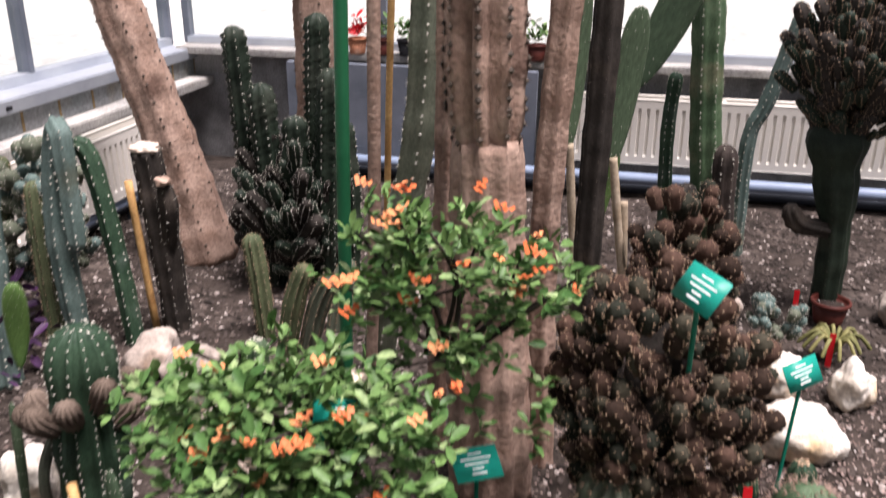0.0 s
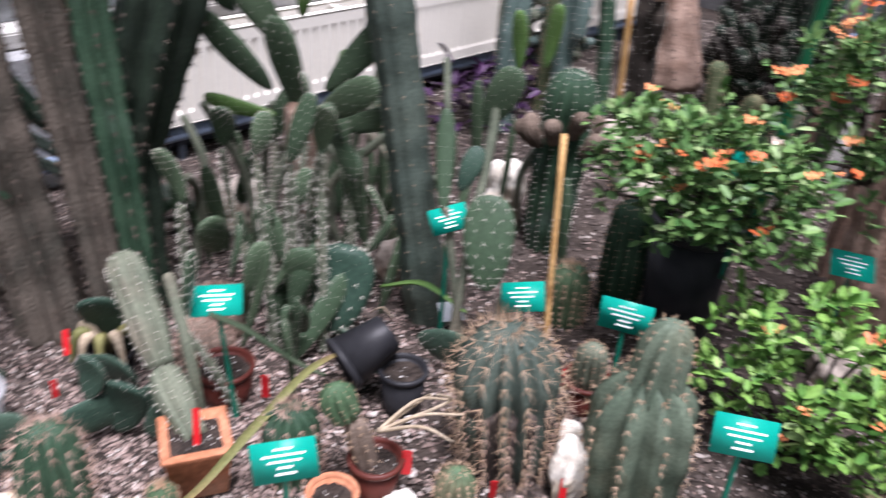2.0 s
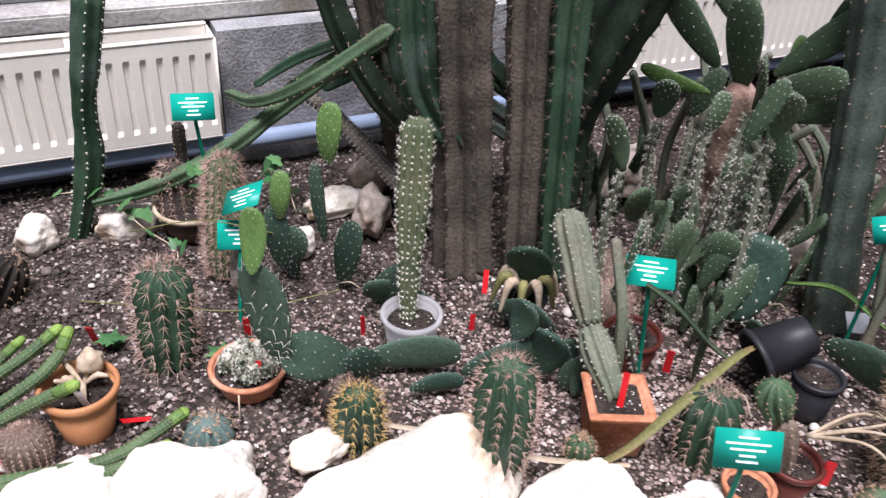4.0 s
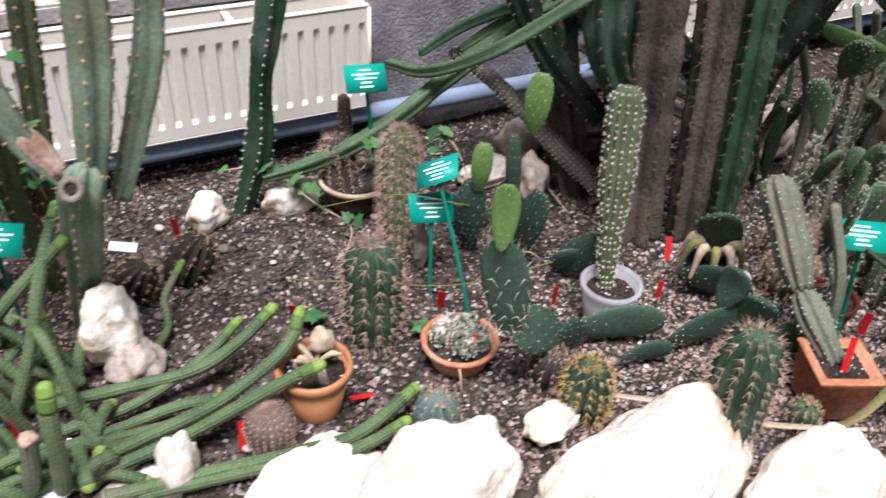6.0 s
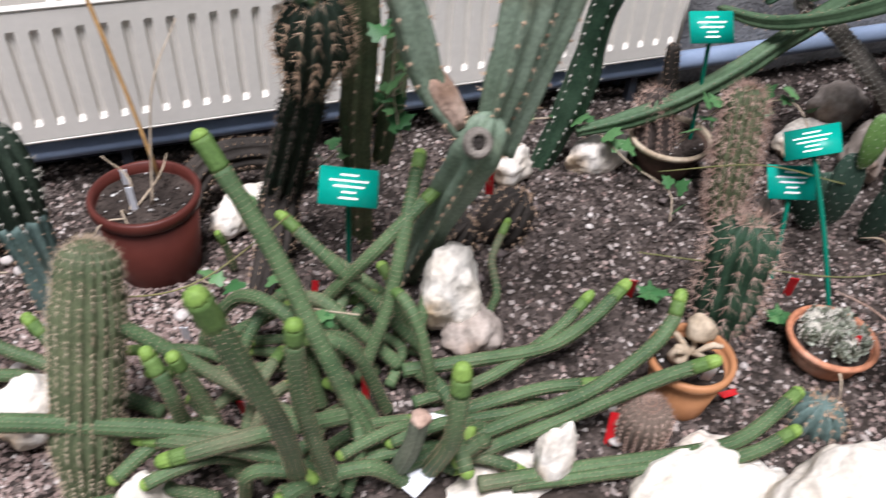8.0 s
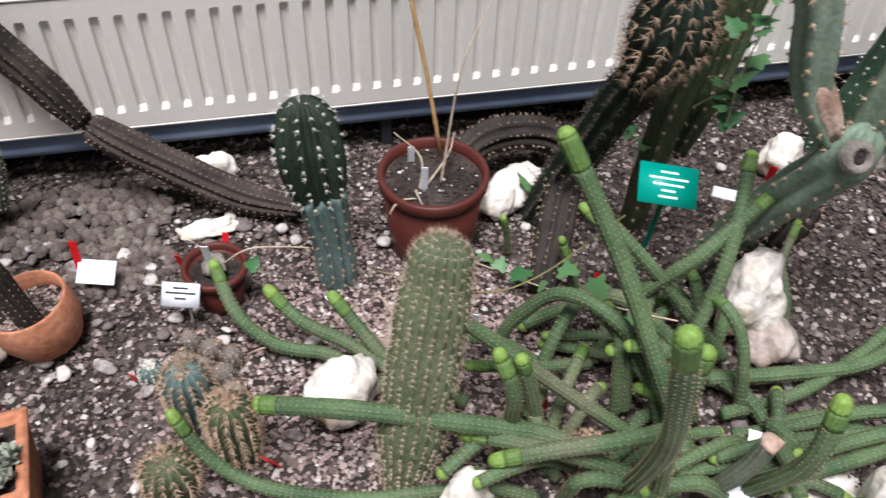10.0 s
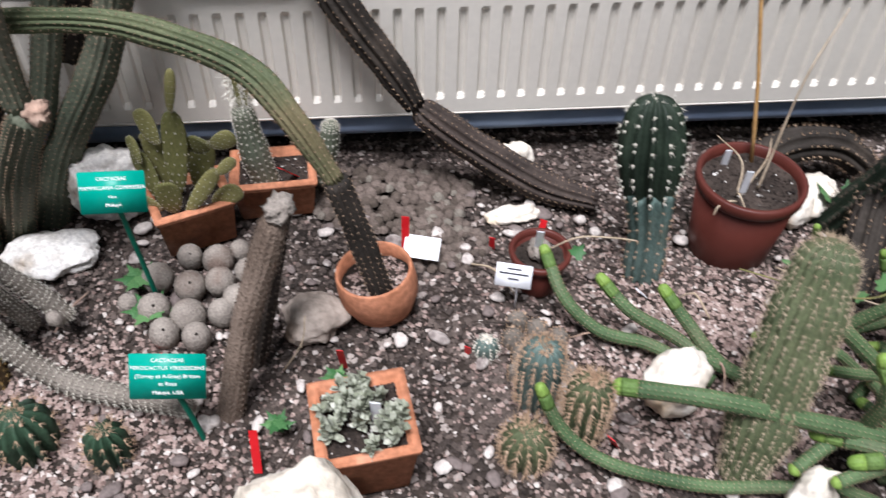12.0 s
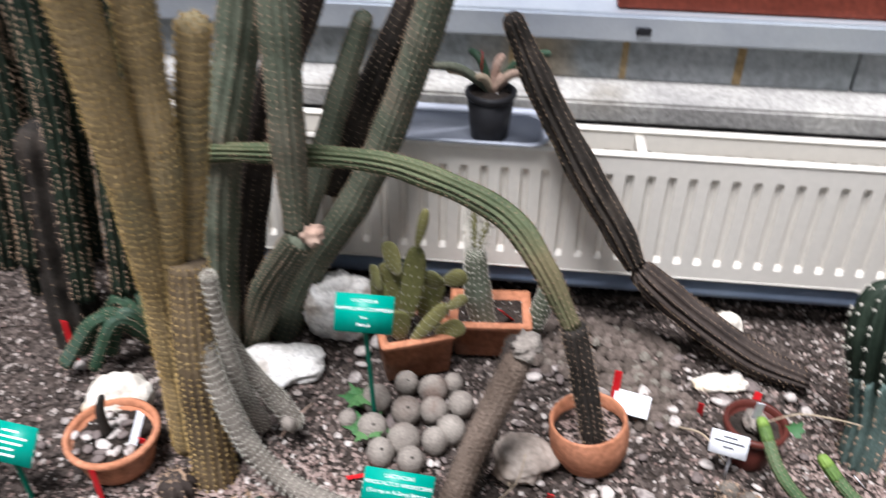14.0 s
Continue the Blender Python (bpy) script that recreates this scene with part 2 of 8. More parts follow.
M_GREENPOLE = mat("green_painted_pole", (0.01, 0.11, 0.045), (0.018, 0.14, 0.06), None, 0.4, 6, 100, 0.05, mott=0.08)
M_TRAY = mat("pale_blue_plastic_tray", (0.40, 0.43, 0.5), (0.47, 0.5, 0.57), None, 0.3, 4, 90, 0.02, mott=0.08)
M_CHROME = mat("steel_edge", (0.6, 0.62, 0.66), (0.7, 0.72, 0.75), None, 0.25, 6, 90, 0, metal=1.0, mott=0.08)
M_SLATE = mat("outdoor_paving", (0.42, 0.42, 0.4), (0.55, 0.54, 0.5), None, 0.9, 0.5, 8, 0.2)


def glass_mat(name, tint, clear):
    m = bpy.data.materials.new(name)
    m.use_nodes = True
    n, l = m.node_tree.nodes, m.node_tree.links
    t = n.new("ShaderNodeBsdfTransparent")
    t.inputs[0].default_value = (*tint, 1)
    gl = n.new("ShaderNodeBsdfGlossy")
    gl.inputs["Roughness"].default_value = 0.05
    mx = n.new("ShaderNodeMixShader")
    mx.inputs[0].default_value = 1 - clear
    l.new(t.outputs[0], mx.inputs[1])
    l.new(gl.outputs[0], mx.inputs[2])
    l.new(mx.outputs[0], n["Material Output"].inputs[0])
    return m


M_GLASS = glass_mat("window_glass", (0.95, 0.97, 0.96), 0.93)
M_CUP = mat("cloudy_clear_plastic", (0.45, 0.45, 0.45), (0.55, 0.55, 0.55), None, 0.3, 10, 90, 0.02, mott=0.08)
M_CUP.node_tree.nodes["Principled BSDF"].inputs["Alpha"].default_value = 0.45

# ---------------------------------------------------------------- building helpers
V = Vector


def mesh_of(verts, faces, material, smooth=True):
    me = bpy.data.meshes.new("m")
    me.from_pydata([tuple(v) for v in verts], [], faces)
    if smooth:
        me.polygons.foreach_set("use_smooth", [True] * len(me.polygons))
    if material:
        me.materials.append(material)
    me.update()
    return me


def thing(name, at, label, category, group="", kind=""):
    e = new(name)
    e.empty_display_size = 0.05
    e.matrix_basis = at if isinstance(at, Matrix) else Matrix.Translation(at)
    return tagged(e, label, category, group, kind)


def part(name, bm, material, parent, label="", at=None, smooth=True):
    """One mesh object under a thing or part; bm is a bmesh or a mesh, in the parent's space."""
    if isinstance(bm, bmesh.types.BMesh):
        me = bpy.data.meshes.new(name)
        bm.to_mesh(me)
        bm.free()
        me.materials.append(material)
        if smooth:
            me.polygons.foreach_set("use_smooth", [True] * len(me.polygons))
    else:
        me = bm
    ob = new(name, me)
    ob.parent = parent
    if at is not None:
        ob.matrix_basis = at
    if label:
        tagged(ob, label)
    return ob


def wpart(name, me, parent, label=""):
    """A part whose mesh is given in world places."""
    ob = part(name, me, None, parent, label)
    m = parent.matrix_basis.copy()
    if parent.parent:
        m = parent.parent.matrix_basis @ parent.matrix_parent_inverse @ m
    ob.matrix_parent_inverse = m.inverted()
    return ob


def single(name, me, at, label, category, group="", kind=""):
    ob = new(name, me)
    ob.matrix_basis = at if isinstance(at, Matrix) else Matrix.Translation(at)
    return tagged(ob, label, category, group, kind)


def box_bm(x, y, z, bevel=0.0, at=(0, 0, 0), seg=2):
    bm = bmesh.new()
    bmesh.ops.create_cube(bm, size=1)
    bmesh.ops.scale(bm, vec=(x, y, z), verts=bm.verts)
    if bevel:
        bmesh.ops.bevel(bm, geom=bm.edges[:], offset=bevel, segments=seg, affect="EDGES")
    bmesh.ops.translate(bm, vec=at, verts=bm.verts)
    return bm


def lathe(profile, material, n=40, wob=0.0, seed=0):
    """Turns a profile of (radius, height) about z."""
    vs, fs = [], []
    k = len(profile)
    rr = random.Random(seed)
    ph = rr.random() * 6
    for i in range(n):
        a = 2 * math.pi * i / n
        f = 1 + wob * math.sin(2 * a + ph)
        for r, z in profile:
            vs.append((r * f * math.cos(a), r * f * math.sin(a), z))
    for i in range(n):
        j = (i + 1) % n
        for q in range(k - 1):
            fs.append((i * k + q, j * k + q, j * k + q + 1, i * k + q + 1))
    return mesh_of(vs, fs, material)


def spline(pts, radii, step):
    """Catmull-Rom through the points: places and radii at even steps."""
    P = [V(p) for p in pts]
    P = [P[0] * 2 - P[1]] + P + [P[-1] * 2 - P[-2]]
    R = [radii[0]] + list(radii) + [radii[-1]]
    out, rad = [], []
    for i in range(1, len(P) - 2):
        n = max(2, int((P[i + 1] - P[i]).length / step))
        for k in range(n + (i == len(P) - 3)):
            t = k / n
            a, b, c, d = P[i - 1], P[i], P[i + 1], P[i + 2]
            out.append(0.5 * (2 * b + (c - a) * t + (2 * a - 5 * b + 4 * c - d) * t * t + (3 * b - a - 3 * c + d) * t ** 3))
            e = t * t * (3 - 2 * t)
            rad.append(R[i] * (1 - e) + R[i + 1] * e)
    return out, rad


def tube(pts, radii, material, ribs=0, depth=0.25, step=0.012, tip=True, per=4, knob=0.0, knob_len=0.02, wob=0.06, seed=0, flat_end=False, around=10):
    """A stem swept along the points, ribbed or round, with a domed tip. Gives the mesh and the places of its areoles."""
    if not hasattr(radii, "__len__"):
        radii = [radii] * len(pts)
    P, R = spline(pts, radii, step)
    rr = random.Random(seed)
    ph = [rr.random() * 6.28 for _ in range(4)]
    if tip:
        tot, acc, cum = 0, 0, [0]
        for i in range(1, len(P)):
            tot += (P[i] - P[i - 1]).length
            cum.append(tot)
        rt = R[-1]
        extra_p, extra_r = [], []
        keep = [i for i in range(len(P)) if tot - cum[i] > rt * 0.95]
        end_dir = (P[-1] - P[-2]).normalized()
        base = keep[-1] if keep else 0
        P, R = [P[i] for i in keep] or [P[0]], [R[i] for i in keep] or [R[0]]
        d0 = (V(pts[-1]) - P[-1]).normalized()
        o, rb = P[-1], R[-1]
        for a in (18, 36, 52, 66, 78, 87):
            P.append(o + d0 * rb * math.sin(radians(a)))
            R.append(rb * math.cos(radians(a)))
    if ribs >= 8:
        depth = min(0.45, depth * 1.6)
    n = ribs * per if ribs else around
    t0 = (P[1] - P[0]).normalized()
    u = t0.orthogonal().normalized()
    vs, fs, areoles = [], [], []
    since, dist = [rr.random() * knob_len for _ in range(ribs or 6)], 0
    for i, p in enumerate(P):
        t = (P[min(i + 1, len(P) - 1)] - P[max(i - 1, 0)]).normalized()
        u = (u - t * u.dot(t)).normalized()
        w = t.cross(u)
        if i:
            dist += (p - P[i - 1]).length
        swell = 1 + wob * math.sin(dist * 31 + ph[0]) * 0.5 + wob * math.sin(dist * 67 + ph[1]) * 0.4
        for k in range(n):
            a = 2 * math.pi * k / n
            if ribs:
                c = 0.5 + 0.5 * math.cos(ribs * a)
                f = 1 - depth * (1 - c ** 0.7)
                if knob:
                    f += knob * c * math.cos(2 * math.pi * dist / knob_len + (math.pi if int(a * ribs / 6.2832 + 0.5) % 2 else 0))
            else:
                f = 1 + 0.04 * math.sin(3 * a + dist * 20 + ph[2])
            r = R[i] * swell * f
            vs.append(p + (u * math.cos(a) + w * math.sin(a)) * r)
        if ribs:
            for q in range(ribs):
                a = 2 * math.pi * q / ribs
                since[q] += (p - P[i - 1]).length if i else 0
                if since[q] >= knob_len:
                    since[q] -= knob_len
                    nn = u * math.cos(a) + w * math.sin(a)
                    areoles.append((p + nn * R[i] * swell, (nn + t * (0.6 if i > len(P) - 5 else 0.0)).normalized(), t.copy()))
    m = len(P)
    for i in range(m - 1):
        for k in range(n):
            j = (k + 1) % n
            fs.append((i * n + k, i * n + j, (i + 1) * n + j, (i + 1) * n + k))
    for i, rev in ((0, True), (m - 1, False)):
        ring = list(range(i * n, i * n + n))
        c = len(vs)
        vs.append(P[i])
        for k in range(n):
            a, b = ring[k], ring[(k + 1) % n]
            fs.append((b, a, c) if rev else (a, b, c))
    return mesh_of(vs, fs, material), areoles


def spine_mesh(areoles, material, length, count=5, thick=0.0007, spread=0.8, seed=1, pad=0.0, jit=0.35):
    """Thin tapered needles that fan out from each areole, with a small felt cushion if pad is given."""
    rr = random.Random(seed)
    vs, fs = [], []
    for p, nn, t in areoles:
        s = nn.cross(t)
        if pad:
            b = len(vs)
            for d in (nn * 0.7, t, s, -t, -s):
                vs.append(p + d * pad)
            fs += [(b, b + 1, b + 2), (b, b + 2, b + 3), (b, b + 3, b + 4), (b, b + 4, b + 1)]
        a0 = rr.random() * 6.28
        for k in range(count):
            a = a0 + 6.283 * k / count + rr.uniform(-jit, jit)
            sp = spread * rr.uniform(0.5, 1.15)
            d = (nn + (t * math.cos(a) + s * math.sin(a)) * sp).normalized()
            L = length * rr.uniform(0.6, 1.2)
            o = d.orthogonal().normalized() * thick
            q = d.cross(o)
            b = len(vs)
            vs += [p + o, p - o * 0.5 + q * 0.87, p - o * 0.5 - q * 0.87, p + d * L]
            fs += [(b, b + 1, b + 3), (b + 1, b + 2, b + 3), (b + 2, b, b + 3)]
    return mesh_of(vs, fs, material, False)


def stem(parent, name, pts, radii, material, ribs, depth=0.25, gap=0.02, spine=0.0, spine_mat=None, count=5, spread=0.8, pad=0.0, knob=0.0, tip=True, seed=0, label="", thick=0.0007, step=0.012, wob=0.06, per=4):
    me, ar = tube(pts, radii, material, ribs, depth, step=step, tip=tip, knob=knob, knob_len=gap, seed=seed, wob=wob, per=per)
    ob = wpart(name, me, parent, label)
    if spine and ar:
        tagged(wpart("spine_coat", spine_mesh(ar, spine_mat, spine, count, thick, spread, seed + 5, pad), ob), kind="stuff")
    return ob


def cactus(name, label, pts, radii, material, ribs, category="cactus", group="", **kw):
    """A single-stemmed columnar cactus standing at its first point."""
    t = thing(name, pts[0], label, category, group)
    stem(t, "stem", pts, radii, material, ribs, **kw)
    return t


def barrel(label, x, y, r, h, material, ribs=14, depth=0.22, spine=0.02, spine_mat=None, count=6, gap=0.022, lean=(0, 0), seed=0, z=0.0, name="barrel_cactus", thick=0.0008, pad=0.0018, knob=0.0, base=0.8, group="", spread=0.9):
    t = thing(name, (x, y, z), label, "cactus", group)
    lx, ly = lean
    pts = [(x, y, z - 0.01), (x + lx * 0.3, y + ly * 0.3, z + h * 0.3), (x + lx * 0.7, y + ly * 0.7, z + h * 0.7), (x + lx, y + ly, z + h)]
    ob = stem(t, "body", pts, [r * base, r, r * 0.98, r * 0.86], material, ribs, depth, gap, spine, spine_mat or M_TANSP, count, spread, pad, knob, True, seed, step=0.009, thick=thick)
    # woolly crown
    top = V(pts[-1])
    rr = random.Random(seed)
    ar = [(top + V((rr.gauss(0, r * 0.2), rr.gauss(0, r * 0.2), -0.004)), V((rr.gauss(0, 0.4), rr.gauss(0, 0.4), 1)).normalized(), V((1, 0, 0))) for _ in range(26)]
    wpart("crown_wool", spine_mesh(ar, spine_mat or M_TANSP, min(0.02, spine), 4, 0.0009, 0.9, seed + 3, 0.004), t, "tuft of pale wool and young spines")
    return t


def blob(material, size, sub=3, rough=0.25, freq=1.6, seed=0, flat=0.0, angular=True):
    bm = bmesh.new()
    bmesh.ops.create_icosphere(bm, subdivisions=sub, radius=0.5)
    off = V((seed * 7.13, seed * 3.7, seed * 1.9))
    rr = random.Random(seed * 31 + 7)
    cuts = []
    for _ in range(11 if angular and sub >= 3 else 0):
        d = V((rr.gauss(0, 1), rr.gauss(0, 1), rr.gauss(0.1, 0.8))).normalized()
        cuts.append((d, rr.uniform(0.72, 0.95)))
    for v in bm.verts:
        d = v.co.normalized()
        f = 1 + rough * noise.noise(d * freq + off) + rough * 0.45 * noise.noise(d * freq * 2.7 + off) + rough * 0.22 * noise.noise(d * freq * 7 + off)
        q = d.copy()
        for cn, cd in cuts:
            over = q.dot(cn) - cd
            if over > 0:
                q -= cn * over * 0.92
        f *= q.length
        v.co = V((d.x * size[0], d.y * size[1], d.z * size[2])) * 0.5 * f
        if v.co.z < -size[2] * (0.5 - flat):
            v.co.z = -size[2] * (0.5 - flat)
    me = bpy.data.meshes.new("rock")
    bm.to_mesh(me)
    bm.free()
    me.materials.append(material)
    me.polygons.foreach_set("use_smooth", [True] * len(me.polygons))
    return me


def rock(label, x, y, size, material=None, rz=0.0, z=None, seed=0, group="", sub=4, rough=0.26, tilt=0.0, name="rock"):
    me = blob(material or M_LIME, size, sub, rough, 1.5, seed, 0.12)
    return single(name, me, pose(x, y, size[2] * 0.33 if z is None else z, tilt, 0, rz), label, "rock", group)


def pot_round(name, label, x, y, r_top, r_base, h, material, rim=0.012, rim_h=0.02, fill=M_SOIL, z=0.0, tilt=(0, 0), fill_drop=0.02, lip_mat=None, thick=0.005, category="plant pot"):
    t = thing(name, pose(x, y, z, tilt[0], tilt[1], 0), label, category)
    k = (r_top - r_base) / h
    part("pot_body", lathe([(0.001, 0), (r_base * 0.97, 0), (r_base, 0.004), (r_top - k * rim_h, h - rim_h), (r_top - k * rim_h - thick, h - rim_h), (r_base - thick, 0.008), (0.001, 0.008)], material), None, t)
    a = r_top + rim * 0.5
    part("rim", lathe([(r_top - k * rim_h - thick, h - rim_h - 0.002), (a - 0.003, h - rim_h - 0.002), (a, h - rim_h + 0.002), (a + 0.001, h - 0.003), (a - 0.003, h), (r_top - thick, h - 0.001), (r_top - thick - 0.001, h - rim_h)], lip_mat or material), None, t)
    rs = r_top - k * fill_drop - thick
    vs, fs = [(0, 0, h - fill_drop + 0.004)], []
    rr = random.Random(int(abs(x * 1000)))
    for ring in range(1, 6):
        for i in range(24):
            an = 6.28319 * i / 24
            q = rs * ring / 5
            vs.append((q * math.cos(an), q * math.sin(an), h - fill_drop + rr.uniform(-0.003, 0.004)))
    for i in range(24):
        fs.append((0, 1 + i, 1 + (i + 1) % 24))
        for ring in range(4):
            b = 1 + ring * 24
            fs.append((b + i, b + 24 + i, b + 24 + (i + 1) % 24, b + (i + 1) % 24))
    so = part("potting_soil", mesh_of(vs, fs, fill), None, t)
    pebbles_on(so, rs, h - fill_drop + 0.002, int(rs * rs * 60000), int(abs(y * 997)))
    return t


def chips(places, sizes, material, rng, squash=0.65):
    """Many small irregular stones as one mesh: each a bent octahedron."""
    n = len(places)
    base = np.array([[1, 0, 0], [0, 1, 0], [-1, 0, 0], [0, -1, 0], [0, 0, 1], [0, 0, -1]], float)
    tri = np.array([[0, 1, 4], [1, 2, 4], [2, 3, 4], [3, 0, 4]])
    v = base[None] * rng.uniform(0.6, 1.25, (n, 6, 1)) * sizes[:, None, None]
    v += rng.normal(0, 0.12, (n, 6, 3)) * sizes[:, None, None]
    v[:, :, 2] *= squash
    a = rng.uniform(0, 6.283, n)
    c, s = np.cos(a)[:, None], np.sin(a)[:, None]
    x, y = v[:, :, 0] * c - v[:, :, 1] * s, v[:, :, 0] * s + v[:, :, 1] * c
    v = np.stack([x, y, v[:, :, 2]], -1) + places[:, None, :]
    f = (tri[None] + 6 * np.arange(n)[:, None, None]).reshape(-1, 3)
    me = bpy.data.meshes.new("chips")
    me.vertices.add(n * 6)
    me.vertices.foreach_set("co", v.reshape(-1))
    me.loops.add(len(f) * 3)
    me.loops.foreach_set("vertex_index", f.reshape(-1))
    me.polygons.add(len(f))
    me.polygons.foreach_set("loop_start", np.arange(0, len(f) * 3, 3))
    me.update(calc_edges=True)
    me.materials.append(material)
    return me


def pebbles_on(parent, r, z, n, seed, material=None):
    rng = np.random.default_rng(seed)
    a, q = rng.uniform(0, 6.283, n), r * 0.96 * np.sqrt(rng.uniform(0, 1, n))
    pl = np.stack([q * np.cos(a), q * np.sin(a), np.full(n, z)], -1)
    ob = part("grit", chips(pl, rng.uniform(0.0015, 0.0042, n), material or M_GRIT, rng), None, parent)
    tagged(ob, kind="stuff")


def pot_square(label, x, y, w, d, h, rz, material=M_TERRA, z=0.0, wall=0.010, taper=0.82, fill_drop=0.018, name="square_planter"):
    t = thing(name, pose(x, y, z, 0, 0, rz), label, "plant pot")
    k = taper
    bm = bmesh.new()
    rings = []
    for sx, sy, zz in ((w * k, d * k, 0), (w, d, h - 0.012), (w + 0.008, d + 0.008, h - 0.012), (w + 0.01, d + 0.01, h), (w - wall * 2, d - wall * 2, h), (w * k - wall * 2, d * k - wall * 2, 0.012)):
        rings.append([bm.verts.new((sx / 2 * a, sy / 2 * b, zz)) for a, b in ((1, 1), (-1, 1), (-1, -1), (1, -1))])
    for r0, r1 in zip(rings, rings[1:]):
        for i in range(4):
            bm.faces.new((r0[i], r0[(i + 1) % 4], r1[(i + 1) % 4], r1[i]))
    bm.faces.new(rings[0][::-1])
    bm.faces.new(rings[-1])
    bmesh.ops.bevel(bm, geom=[e for e in bm.edges], offset=0.0022, segments=2, affect="EDGES")
    part("planter_body", bm, material, t, smooth=True)
    zz = h - fill_drop
    so = part("potting_soil", box_bm(w - wall * 2 - 0.004, d - wall * 2 - 0.004, 0.006, 0, (0, 0, zz)), M_SOIL, t, smooth=False)
    rng = np.random.default_rng(int(abs(x * 1000)))
    n = int(w * d * 30000)
    pl = np.stack([rng.uniform(-w / 2 + wall, w / 2 - wall, n), rng.uniform(-d / 2 + wall, d / 2 - wall, n), np.full(n, zz + 0.003)], -1)
    tagged(part("grit", chips(pl, rng.uniform(0.0015, 0.004, n), M_GRIT, rng), None, so), kind="stuff")
    return t


def text_mesh(s, size, material):
    cu = bpy.data.curves.new("t", "FONT")
    cu.body, cu.size, cu.align_x, cu.align_y, cu.extrude = s, size, "CENTER", "CENTER", 0.0002
    ob = bpy.data.objects.new("t", cu)
    scene.collection.objects.link(ob)
    me = bpy.data.meshes.new_from_object(ob.evaluated_get(bpy.context.evaluated_depsgraph_get()))
    bpy.data.objects.remove(ob)
    me.materials.clear()
    me.materials.append(material)
    return me


def plant_label(x, y, z, face, tilt=35, w=0.097, h=0.065, lines=(0.3, 0.66, 0.52, 0.24, 0.32), foot=None, spin=0, text=None, name="plant_label", label="green plastic plant label with white lettering on a green stake", ground=0.0):
    """A plate centred at x, y, z that faces the compass angle face (degrees about z, 0 is towards -y) and leans back by tilt."""
    fx, fy = foot or (x, y)
    t = thing(name, (fx, fy, ground), label, "plant label", "plant labels in the bed")
    m = Matrix.Translation((x - fx, y - fy, z - ground)) @ pose(0, 0, 0, 90 - tilt, 0, face) @ pose(0, 0, 0, 0, 0, spin)
    plate = part("plate", box_bm(w, h, 0.003, 0.0012), M_LABEL, t, "green plate with a fine bevelled edge", m)
    if text:
        for s, size, yy in text:
            part("lettering", text_mesh(s, size, M_INK), None, plate, "", Matrix.Translation((0, yy, 0.0017)))
    else:
        for i, f in enumerate(lines):
            yy = h * (0.30 - 0.60 * i / max(1, len(lines) - 1))
            part("lettering", box_bm(w * f, h * 0.05, 0.0006, 0, (0, yy, 0.0017)), M_INK, plate, smooth=False)
    back = m @ V((0, -h * 0.1, -0.003))
    me, _ = tube([(0, 0, -0.03), (back.x * 0.5, back.y * 0.5, back.z * 0.5), tuple(back)], 0.0045, M_STAKE, tip=False, around=8, wob=0)
    part("stake", me, None, t, "dark green stake")
    return t


def tag(x, y, rz=0, lean=15, h=0.06, w=0.012, white=False, z=0.0):
    bm = box_bm(w, 0.0016, h, 0.0006, (0, 0, h / 2 - 0.012))
    me = bpy.data.meshes.new("marker")
    bm.to_mesh(me)
    bm.free()
    me.materials.append(M_TAGWH if white else M_TAGRED)
    return single("plant_marker", me, pose(x, y, z, lean, 0, rz), ("white" if white else "red") + " plastic plant marker stuck upright in the gravel", "plant marker", "plant markers")


def pad_mesh(material, w=0.075, h=0.12, t=0.016, seed=0):
    vs, fs = [], []
    nu, nv = 18, 12
    for j in range(nv + 1):
        v = j / nv
        a = math.pi * v
        zz = (1 - math.cos(a)) / 2
        width = math.sin(a) ** 0.8 * (0.72 + 0.45 * zz) + (0.16 if j == 0 else 0)
        for i in range(nu):
            b = 2 * math.pi * i / nu
            bend = 0.012 * math.sin(zz * 3 + seed)
            vs.append((w / 2 * width * math.cos(b), t / 2 * (width ** 0.6) * math.sin(b) + bend, h * zz))
    for j in range(nv):
        for i in range(nu):
            k = (i + 1) % nu
            fs.append((j * nu + i, j * nu + k, (j + 1) * nu + k, (j + 1) * nu + i))
    me = mesh_of(vs, fs, material)
    ar = []
    for j in range(2, nv):
        for i in range(0, nu, 2):
            p = V(vs[j * nu + (i + j % 2) % nu])
            ar.append((p, V((p.x * 0.35, math.copysign(1, p.y) if abs(p.y) > 1e-5 else 0, 0.1)).normalized(), V((0, 0, 1))))
    return me, ar


PADS = {}


def pad(parent, x, y, z, w, h, rx, ry, rz, material=None, spine=0.006, count=3, spine_mat=None, t=None, cush=0.0011):
    """An opuntia pad that grows up from x, y, z, turned as pose() does."""
    material = material or M_PAD
    key = (material.name, spine, count)
    if key not in PADS:
        me, ar = pad_mesh(material, 0.1, 0.14, 0.02, len(PADS))
        PADS[key] = (me, spine_mesh(ar, spine_mat or M_WHITESP, spine, count, 0.0006, 0.9, 3, cush))
    m = pose(x, y, z, rx, ry, rz) @ Matrix.Diagonal((w / 0.1, (t or max(0.8, w / 0.1)) if not t else t / 0.02, h / 0.14, 1))
    ob = part("pad", PADS[key][0], None, parent)
    wm = parent.matrix_basis.inverted() @ m
    ob.matrix_basis = wm
    tagged(part("spine_coat", PADS[key][1], None, ob), kind="stuff")
    return ob


